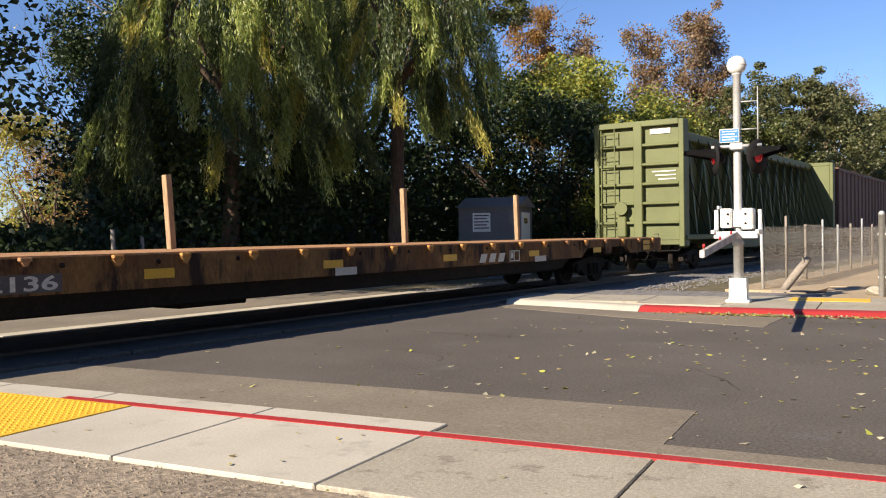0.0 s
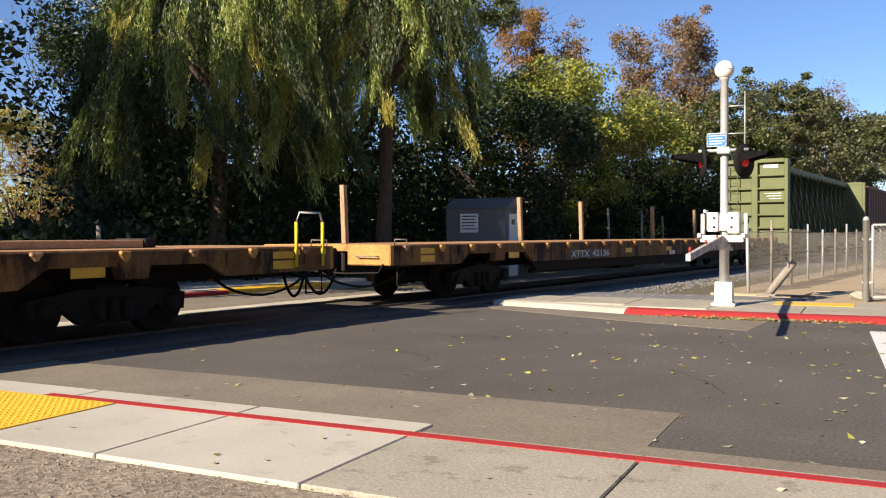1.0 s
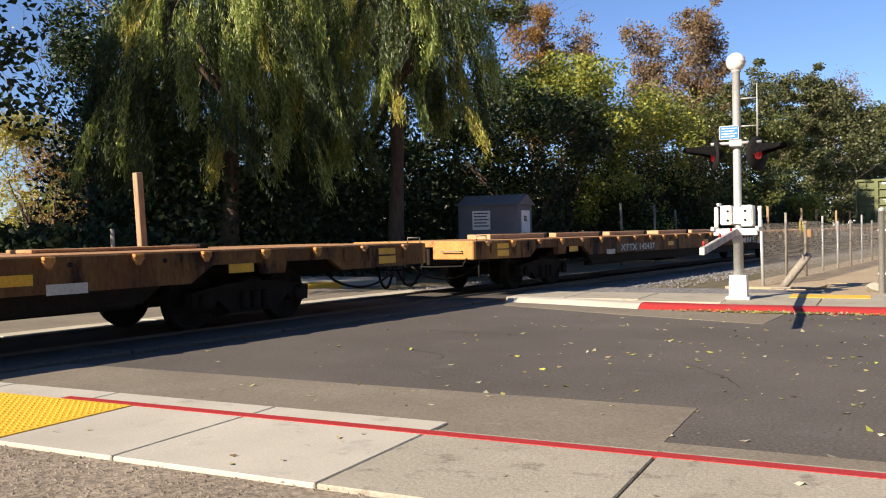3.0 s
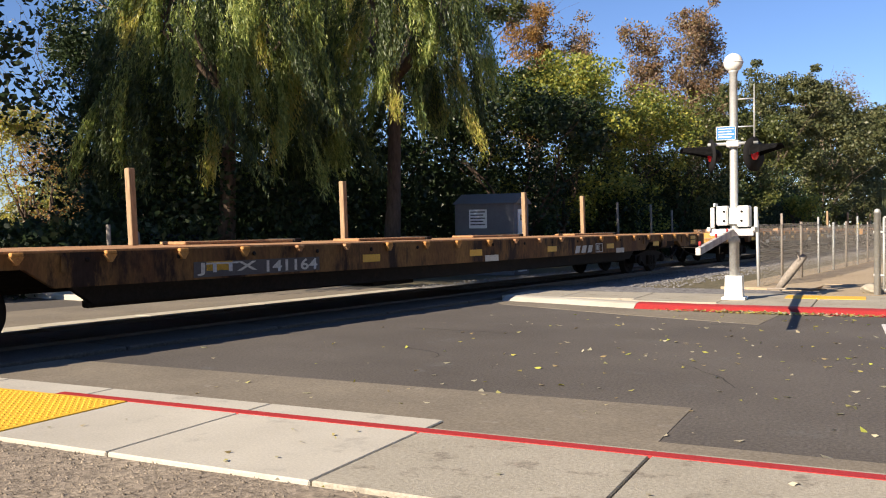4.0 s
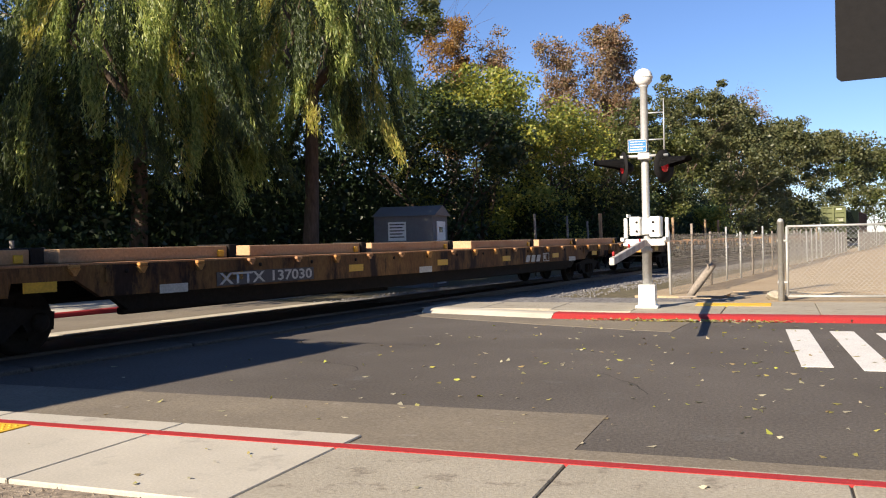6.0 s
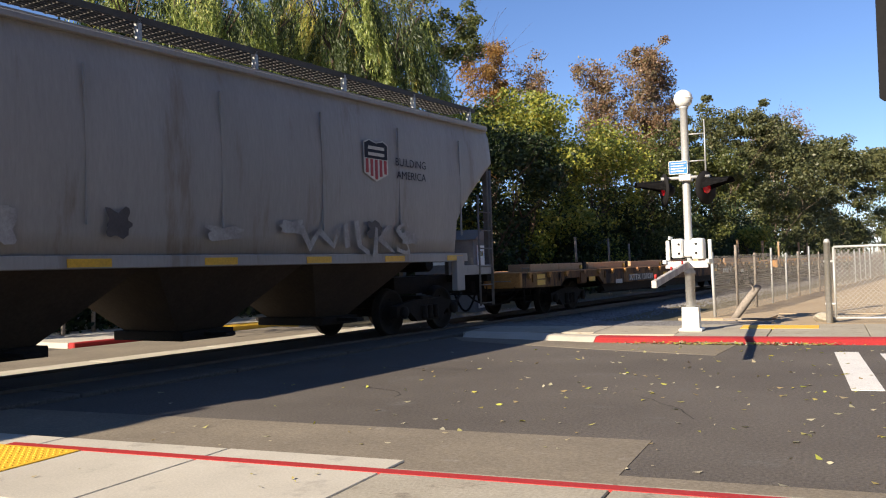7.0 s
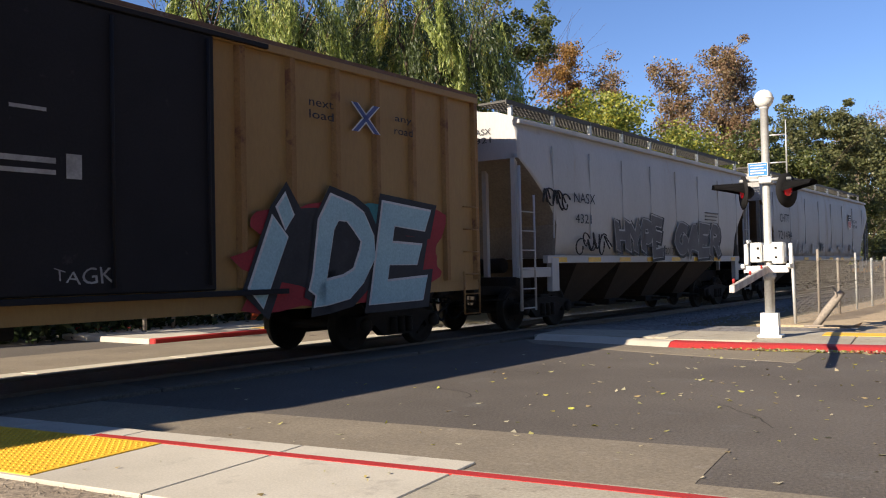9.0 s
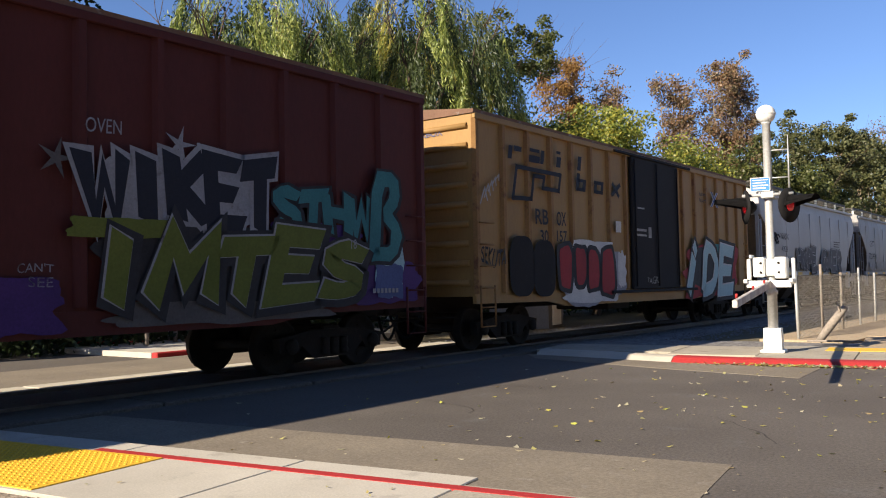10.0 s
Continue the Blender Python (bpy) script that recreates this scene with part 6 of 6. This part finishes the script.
def willow(x, y, height, radius, sprays, label, seed, low=2.0, gold_share=0.05):
    rnd, rn = random.Random(seed), np.random.default_rng(seed)
    ob = thing("willow_tree", pose(x, y, -0.16), label, "tree", "trees beyond the railway")
    bm = bmesh.new()
    tips = []
    top = Vector((0.2, 0.1, height * 0.45))
    tube(bm, [(0, 0, 0), (0.12, 0.05, height * 0.2), top], [0.3, 0.22, 0.18], 10, False)
    for k in range(7):
        a = k * 0.9 + rnd.uniform(-0.3, 0.3)
        limb(bm, top, Vector((math.cos(a) * 0.8, math.sin(a) * 0.8, 0.9)).normalized(), radius * 0.75, 0.13, 2, rnd, tips, 0.2)
    part("trunk", bm, BARK, ob, "dark furrowed trunk with arching limbs")
    # tapering sprays that arch out of an uneven dome, each a bundle of strands
    green, pale, gold = ([], [], []), ([], [], []), ([], [], [])
    for b in range(sprays):
        a, q = rn.uniform(0, 2 * np.pi), math.sqrt(rn.uniform(0.06, 1))
        z0 = height * (1 - 0.4 * q ** 2) * rn.uniform(0.5, 1.0)
        long = max(1.2, min((z0 - low) * rn.uniform(0.35, 1.0), rn.uniform(2.2, 6.5)))
        thick = rn.uniform(0.05, 0.13)
        reach, sway = rn.uniform(0.3, 1.3), rn.normal(0, 0.16, 2)
        go = np.array([math.cos(a), math.sin(a)])
        # each spray draws yellowed leaves, the painted sunlit green or the shaded one
        pick = rn.random()
        into = gold if pick < gold_share else pale if pick < gold_share + 0.48 else green
        for k in range(int(rn.uniform(22, 44))):
            u = rn.uniform(0, 0.72)
            n = max(6, int(long * (1 - u) * rn.uniform(0.55, 1.0) / 0.06))
            f = u * long + np.arange(n) * 0.06
            out = (1 - np.exp(-f * 0.9))[:, None] * reach * go + (f / long)[:, None] ** 2 * sway * long
            start = rn.normal(0, thick, 3) * (1.1 - 0.6 * u)
            fan = rn.normal(0, 0.045, 2)
            run = (f - u * long)[:, None]
            xy = go * q * radius * 0.85 + out + start[:2] + fan * run + 0.04 * np.sin(run * 2.4 + k)
            p = np.concatenate([xy, (z0 - f + 0.3 * np.exp(-f * 1.6) + start[2])[:, None]], 1)
            into[0].append(p + rn.normal(0, 0.022, (n, 3)))
            into[1].append(unit(rn.normal(0, 0.38, (n, 3)) + np.array([go[0] * 0.25, go[1] * 0.25, -1.0])))
            into[2].append(rn.uniform(0.1, 0.22, n))
    for (cen, way, ln), m, word in ((green, WILLOW_SHADED, "drooping sprays of narrow green leaves in a shaded tone"), (pale, WILLOW_LIT, "drooping sprays of green leaves in a sunlit tone"), (gold, WILLOW_GOLD, "drooping sprays of yellowed leaves")):
        if cen:
            cen, way, ln = np.concatenate(cen), np.concatenate(way), np.concatenate(ln)
            side = unit(np.cross(way, rn.normal(size=(len(cen), 3))))
            leaf_mesh("crown", cen, way, side, ln, ln * 0.19, m, ob, word)
    return ob


def stand(items):
    for angle, far, *rest, kw in items:
        x, y = polar(angle, far)
        tree(x, y, *rest, **kw)


willow(*polar(-12.3, 25.0), 11.6, 3.5, 140, "large weeping willow with long hanging green strands", 11)
willow(*polar(-1.6, 26.5), 13.5, 2.9, 110, "weeping willow with yellowing hanging strands", 12, low=4.2, gold_share=0.14)
stand([
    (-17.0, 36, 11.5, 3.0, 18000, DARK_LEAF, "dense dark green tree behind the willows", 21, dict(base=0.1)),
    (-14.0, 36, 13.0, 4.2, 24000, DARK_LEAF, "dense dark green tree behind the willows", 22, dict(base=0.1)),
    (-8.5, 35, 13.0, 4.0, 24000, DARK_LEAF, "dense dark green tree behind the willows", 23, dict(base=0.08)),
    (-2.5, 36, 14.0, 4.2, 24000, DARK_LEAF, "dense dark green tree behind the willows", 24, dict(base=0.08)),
    (2.1, 41, 15.6, 3.6, 26000, GREEN_LEAF, "tall dark green tree with a ragged edge", 25, dict(base=0.08, clump=0.75)),
    (6.9, 33.5, 7.2, 3.0, 17000, DARK_LEAF, "dark green tree behind the signal shed", 26, dict(base=0.05)),
    (9.6, 38, 9.2, 3.9, 26000, LIME_LEAF, "yellow-green leafy tree in the sun", 27, dict(base=0.1)),
    (13.0, 43, 8.0, 3.4, 18000, LIME_LEAF, "yellow-green bushy tree in the sun", 28, dict(base=0.05)),
    (16.8, 48, 8.2, 3.2, 16000, GREEN_LEAF, "green bushy tree behind the railway", 32, dict(base=0.05)),
    (20.3, 60, 9.4, 3.6, 16000, GREEN_LEAF, "green bushy tree behind the railway", 33, dict(base=0.05, leaf=0.2)),
    (22.9, 78, 15.2, 4.4, 26000, GREY_LEAF, "grey-green evergreen oak in the sun", 34, dict(base=0.1, leaf=0.24)),
    (25.4, 96, 14.6, 6.0, 26000, GREY_LEAF, "grey-green evergreen oak in the sun", 35, dict(base=0.08, leaf=0.3, clump=1.3)),
    (26.2, 108, 18.5, 3.6, 3600, BROWN_LEAF, "half-bare tree above the oaks", 36, dict(base=0.4, bark=BARK_PALE, depth=3, leaf=0.22, shell_share=0.1)),
    (28.6, 132, 18.5, 8.0, 26000, GREY_LEAF, "grey-green evergreen oak in the sun", 37, dict(base=0.08, leaf=0.4, clump=1.6)),
    (23.9, 84, 9.5, 4.0, 9000, GREEN_LEAF, "low green tree along the railway", 41, dict(base=0.05, leaf=0.28)),
    (27.0, 112, 10.0, 5.0, 9000, GREY_LEAF, "low grey-green tree along the railway", 42, dict(base=0.05, leaf=0.36, clump=1.3)),
    (29.4, 152, 6.5, 4.2, 6000, GREY_LEAF, "low grey-green scrub along the railway", 43, dict(base=0.03, leaf=0.36, clump=1.2)),
    (31.2, 176, 21.0, 9.5, 14000, GREY_LEAF, "broad oak along the railway", 38, dict(base=0.08, leaf=0.55, clump=2.0)),
    (33.6, 215, 21.0, 10.0, 12000, GREEN_LEAF, "broad green tree far along the railway", 39, dict(base=0.08, leaf=0.6, clump=2.2)),
    (35.8, 260, 20.0, 12.0, 10000, GREEN_LEAF, "broad green tree far along the railway", 40, dict(base=0.05, leaf=0.7, clump=2.5)),
    (-23.7, 52, 8.4, 2.7, 9500, GOLD_LEAF, "golden autumn tree beyond the hedge", 44, dict(base=0.2, clump=0.7)),
    (24.0, 68, 3.6, 1.3, 3000, LIME_LEAF, "low yellow-green bush beyond the fence", 48, dict(base=0.08, leaf=0.2, clump=0.5)),
    (-22.3, 50, 6.4, 2.0, 2200, ORANGE_LEAF, "russet autumn tree beyond the hedge", 45, dict(base=0.2, clump=0.6)),
    (-26.5, 60, 15.0, 2.5, 900, GOLD_LEAF, "tall bare tree with few leaves", 46, dict(base=0.3, clump=0.6, depth=3, bark=BARK_PALE)),
])
autumn_tree(*polar(8.0, 52), 14.6, 2.1, 15000, ORANGE_LEAF, "tall tree with orange autumn leaves", 29, open_share=0.1)
autumn_tree(*polar(10.9, 53), 14.2, 1.7, 6000, BROWN_LEAF, "thin half-bare tree with rusty leaves", 30, open_share=0.4)
autumn_tree(*polar(15.2, 54), 13.2, 2.0, 11000, BROWN_LEAF, "sparse tall tree with red-brown autumn leaves", 31, open_share=0.3)
autumn_tree(*polar(18.1, 55), 14.8, 2.5, 22000, BROWN_LEAF, "tall tree with red-brown autumn leaves and pale limbs", 47, open_share=0.15)
# big unseen trees beside the road, added left of the view to shade the willows
for x, y, h, r, sd in ((-20.5, 15.0, 15.6, 4.4, 61), (-23.5, 20.0, 13.0, 4.6, 62), (-27.5, 28.0, 16.5, 5.5, 63), (-24.0, 13.0, 15.0, 4.4, 64), (-15.0, 22.5, 9.5, 2.4, 66)):
    tree(x, y, h, r, 9000, DARK_LEAF, "large shade tree beside the road, out of view", sd, base=0.2, leaf=0.3, clump=0.95, stem=0.3)
tree(*polar(-30.6, 19.5), 9.0, 2.9, 9000, DARK_LEAF, "broad-leaved tree hanging over the crossing", 65, base=0.45, leaf=0.2, clump=1.0, stem=0.2)
# unseen tall dark trees added behind the camera to cut skylight on the train
for k, (a, far, h, r) in enumerate(((75, 19, 16, 5), (97, 16, 17.5, 5), (118, 15, 18, 5), (140, 15, 18, 5), (162, 15, 17, 5), (184, 17, 13, 4.5), (55, 26, 10, 4))):
    tree(*polar(a, far), h, r, 9000, DARK_LEAF, "tall dark tree behind the pavement", 70 + k, base=0.1, leaf=0.5, clump=1.6, stem=0.3)


def undergrowth():
    """Dense shrubs and ivy under the trees, too many to count."""
    rn = np.random.default_rng(90)
    n = 150000
    al, ac = rn.uniform(8, 78, n), rn.uniform(0, 1, n)
    ac = np.where(al < 36, 17.6 + 8 * ac, 14.8 + 6 * ac)
    top = 4.4 + 1.2 * np.sin(al * 0.55 + 1) + 0.8 * np.sin(al * 1.3) + 0.2 * (ac - 18)
    top = np.where(al < 14.5, 1.5 + 0.3 * np.sin(al * 3), top)
    z = rn.uniform(0, 1, n) ** 0.8 * top - 0.1
    p = np.stack([DX * al - DY * ac, DY * al + DX * ac, z], -1)
    way = unit(rn.normal(size=(n, 3)))
    side = unit(np.cross(way, rn.normal(size=(n, 3))))
    ln = rn.uniform(0.1, 0.26, n)
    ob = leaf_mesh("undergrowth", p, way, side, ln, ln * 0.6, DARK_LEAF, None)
    tagged(ob, "dense dark shrubs under the trees", "shrubs", "", "stuff")
    n = 26000
    a = np.radians(rn.uniform(-75, 75, n))
    far = rn.uniform(150, 170, n)
    top = 9 + 3 * np.sin(np.degrees(a) * 0.8) + 1.5 * np.sin(np.degrees(a) * 2.3)
    p = np.stack([far * np.sin(a), far * np.cos(a), rn.uniform(0, 1, n) * top], -1)
    p = p[np.abs(p[:, 1] * DX - p[:, 0] * DY - TRACK) > 7]
    n = len(p)
    way = unit(rn.normal(size=(n, 3)))
    side = unit(np.cross(way, rn.normal(size=(n, 3))))
    ln = rn.uniform(0.8, 1.7, n)
    ob = leaf_mesh("far_woods", p, way, side, ln, ln * 0.6, GREY_LEAF, None)
    tagged(ob, "distant grey-green woods on the horizon", "woods", "", "stuff")


undergrowth()


def ridge():
    bm = bmesh.new()
    row = []
    for k in range(141):
        al = -90 + k * 2.4
        h = (2.6 if al < 29 else 6.5) + 1.4 * noise.noise(Vector((al * 0.16, 0, 0))) + 0.8 * noise.noise(Vector((al * 0.6, 3, 0)))
        row.append([bm.verts.new((al, 46 + 2 * noise.noise(Vector((al * 0.2, 7, j))) - 2 * j, z)) for j, z in ((0, -0.3), (-0.2, h * 0.6), (-1.2, h), (-4, -0.3))])
    for a, b in zip(row, row[1:]):
        for j in range(3):
            bm.faces.new((a[j], b[j], b[j + 1], a[j + 1]))
    bmesh.ops.recalc_face_normals(bm, faces=bm.faces[:])
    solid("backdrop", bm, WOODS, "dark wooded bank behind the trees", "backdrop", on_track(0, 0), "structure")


ridge()


# ================= behind the track =================
def shed():
    ob = thing("signal_shed", pose(2.75, 28.2, -0.16, 0, 0, -25), "pale grey railway equipment shed with a gabled roof", "shed")
    quick("wall", SHED_GREY, ob, [(-1.25, 0.75, -0.75, 0.75, 0, 2.3)], 0.01)
    bm = bmesh.new()
    prism(bm, [(-0.85, 2.28), (0.85, 2.28), (0.0, 2.62)], -1.3, 0.85)
    bmesh.ops.rotate(bm, verts=bm.verts[:], matrix=Matrix.Rotation(radians(90), 3, "Z"))
    bmesh.ops.scale(bm, verts=bm.verts[:], vec=(-1, 1, 1))
    bmesh.ops.recalc_face_normals(bm, faces=bm.faces[:])
    part("roof", bm, SHED_ROOF, ob)
    d = quick("door", WHITE_PAINT, ob, [(0.752, 0.79, -0.42, 0.42, 0.1, 2.1)], 0.01, "white door")
    quick("notice", CAR_DARK, d, [(0.791, 0.8, -0.22, 0.12, 1.75, 1.92)])
    quick("handle", GALV, d, [(0.791, 0.83, 0.28, 0.34, 1.0, 1.12)])
    n = quick("notice_board", WHITE_PAINT, ob, [(-0.75, -0.15, -0.775, -0.752, 1.5, 2.1)], 0, "white notice with grey writing")
    for k in range(5):
        quick("text_line", GRAF_GREY, n, [(-0.7, -0.2 - 0.06 * (k % 2), -0.781, -0.777, 2.0 - 0.1 * k, 2.04 - 0.1 * k)])


shed()


def hedge():
    rn = np.random.default_rng(71)
    ob = thing("hedge", pose(*polar(-23, 36), -0.16, 0, 0, 20), "clipped dark green hedge beyond the car park", "hedge")
    n = 16000
    p = np.stack([rn.uniform(-9, 9, n), rn.uniform(-0.6, 0.6, n), rn.uniform(0.1, 1.75, n)], -1)
    p[:, 2] += 0.08 * np.sin(p[:, 0] * 3)
    way = unit(rn.normal(size=(n, 3)))
    side = unit(np.cross(way, rn.normal(size=(n, 3))))
    leaf_mesh("foliage", p, way, side, rn.uniform(0.1, 0.22, n), rn.uniform(0.06, 0.12, n), DARK_LEAF, ob)
    bm = bmesh.new()
    for k in range(18):
        x = -8.5 + k
        tube(bm, [(x, 0, 0), (x + 0.1, 0.1, 0.8), (x - 0.15, -0.1, 1.5)], [0.04, 0.03, 0.015], 6)
    part("stems", bm, BARK, ob)


hedge()


def parked_car(m, paint, label):
    ob = thing("parked_car", m, label, "car")
    bm = bmesh.new()
    prism(bm, [(-2.2, 0.3), (-2.25, 0.75), (-2.0, 0.95), (-1.2, 1.02), (-0.5, 1.42), (0.9, 1.45), (1.75, 1.05), (2.15, 0.95), (2.2, 0.35)], -0.85, 0.85)
    bmesh.ops.bevel(bm, geom=bm.edges[:], offset=0.07, segments=2, affect="EDGES")
    part("body", bm, paint, ob)
    for sg in (-1, 1):
        bm = bmesh.new()
        prism(bm, [(-1.05, 1.04), (-0.5, 1.36), (0.85, 1.39), (1.45, 1.06)], sg * 0.845, sg * 0.862)
        part("side_window", bm, GLASS, ob)
        for x in (-1.35, 1.35):
            bm = bmesh.new()
            lathe(bm, [(0.2, sg * 0.88), (0.31, sg * 0.87), (0.32, sg * 0.7), (0.2, sg * 0.68)], 18, "y", (x, 0, 0.32))
            w = part("wheel", bm, RUBBER, ob)
            bm = bmesh.new()
            lathe(bm, [(0.19, sg * 0.885), (0.17, sg * 0.875), (0.05, sg * 0.87), (0.02, sg * 0.885)], 12, "y", (x, 0, 0.32))
            part("rim", bm, GALV, w)


parked_car(pose(*polar(-25.2, 27), -0.1, 0, 0, 160), CAR_WHITE, "white parked car beyond the tracks")
parked_car(pose(*polar(-15.0, 27), -0.15, 0, 0, 185), CAR_DARK, "dark parked car under the willow")


def bollard_posts():
    for k, (a, d, h) in enumerate(((-19.2, 21, 1.6), (-17.5, 22, 1.45), (13.2, 34.5, 2.4), (15.3, 38.5, 2.4), (16.6, 41.5, 2.2))):
        bm = bmesh.new()
        tube(bm, [(0, 0, -0.2), (0.02, 0, h * 0.6), (0.0, 0.02, h)], 0.05, 7)
        solid("wooden_stake", bm, GREY_WOOD, "grey weathered wooden stake", "post", pose(*polar(a, d), -0.1), group="stakes behind the track")
    bm = bmesh.new()
    lathe(bm, [(0.17, 0), (0.17, 0.03), (0.12, 0.04), (0.03, 0.68), (0.01, 0.7)], 14, "z")
    solid("traffic_cone", bm, ORANGE, "orange traffic cone on the far pavement", "cone", pose(-5.3, 24.0, 0.0))


bollard_posts()


def near_sign():
    """Back of a sign on a post beside the camera."""
    x, y = polar(35.6, 4.7)
    ob = thing("road_sign", pose(x, y, -0.1, 0, 0, -36), "dark back of a rounded metal road sign on a post", "sign")
    bm = bmesh.new()
    prism(bm, [(-0.31, 2.12), (-0.29, 2.1), (0.29, 2.1), (0.31, 2.12), (0.31, 2.94), (0.29, 2.96), (-0.29, 2.96), (-0.31, 2.94)], -0.004, 0.004)
    part("plate", bm, BLACK, ob)
    bm = bmesh.new()
    tube(bm, [(0.0, 0.04, 0), (0.0, 0.04, 3.0)], 0.03, 8)
    part("post", bm, GALV, ob)


near_sign()


def leaf_litter():
    rn = np.random.default_rng(83)
    n = 560
    r = rn.normal(0.6, 3.4, n)
    q = rn.uniform(5.3, 13.8, n)
    z = np.full(n, ROAD_Z + 0.012)
    m = 500
    r2, q2 = rn.normal(-1.4, 0.8, m), 14.26 - np.abs(rn.normal(0, 0.09, m))
    k = 60
    r3, q3 = rn.uniform(-8, 3, k), rn.uniform(3.3, 4.75, k)
    rr, qq = np.concatenate([r, r2, r3]), np.concatenate([q, q2, q3])
    zz = np.concatenate([z, np.full(m, ROAD_Z + 0.012) + rn.uniform(0, 0.03, m), np.full(k, 0.012)])
    p = np.stack([rr, qq, zz], -1)
    way = unit(rn.normal(size=p.shape) * np.array([1, 1, 0.15]))
    side = unit(np.cross(way, np.array([0, 0, 1.0]) + rn.normal(0, 0.25, p.shape)))
    ln = rn.uniform(0.025, 0.095, len(p)) * np.where(rn.random(len(p)) < 0.1, 1.3, 1)
    ln[-k:] *= 0.55
    ob = leaf_mesh("fallen_leaves", p, way, side, ln, ln * 0.6, FALLEN, None)
    ob.matrix_basis = ROAD
    tagged(ob, "scattered yellow and brown fallen leaves on the road", "leaves", "", "stuff")


leaf_litter()


def cracks():
    rnd = random.Random(91)
    for k, (r, q, a, n) in enumerate(((-4.2, 8.0, 1.9, 9), (-1.0, 7.4, 1.4, 12), (-2.2, 12.4, 0.6, 8), (-6.0, 10.5, 0.2, 12), (1.2, 10.5, 2.6, 10))):
        bm = bmesh.new()
        x, y, w, row = r, q, 0.008, []
        for i in range(n):
            a += rnd.uniform(-0.5, 0.5)
            x, y = x + 0.16 * math.cos(a), y + 0.16 * math.sin(a)
            ww = w * rnd.uniform(0.4, 1.3) * (1 - i / n * 0.7)
            row.append((bm.verts.new((x - ww * math.sin(a), y + ww * math.cos(a), ROAD_Z + 0.0025)), bm.verts.new((x + ww * math.sin(a), y - ww * math.cos(a), ROAD_Z + 0.0025))))
        for p, o in zip(row, row[1:]):
            bm.faces.new((p[0], p[1], o[1], o[0]))
        bmesh.ops.recalc_face_normals(bm, faces=bm.faces[:])
        solid("road_crack", bm, JOINT, "thin dark crack in the asphalt", "crack", ROAD, "structure")


cracks()

# ================= movement =================
TRAVEL = [(0, 0.0), (1, 15.5), (2, 31.08), (3, 46.63), (4, 62.13), (5, 77.6), (6, 93.07), (7, 108.54), (8, 124.41), (9, 140.12), (10, 155.5)]


def motions():
    for car, s in TRAIN:
        walk(car, [(t, on_track(s + d, TRACK)) for t, d in TRAVEL])
    # wheels roll with the distance travelled
    far = [float(np.interp(k / FPS, [t for t, d in TRAVEL], [d for t, d in TRAVEL])) for k in range(10 * FPS + 1)]
    for wheel, x, r in WHEELS:
        walk(wheel, [(k / FPS, pose(x, 0, r) @ Matrix.Rotation(far[k] / r, 4, "Y")) for k in range(10 * FPS + 1)])


motions()
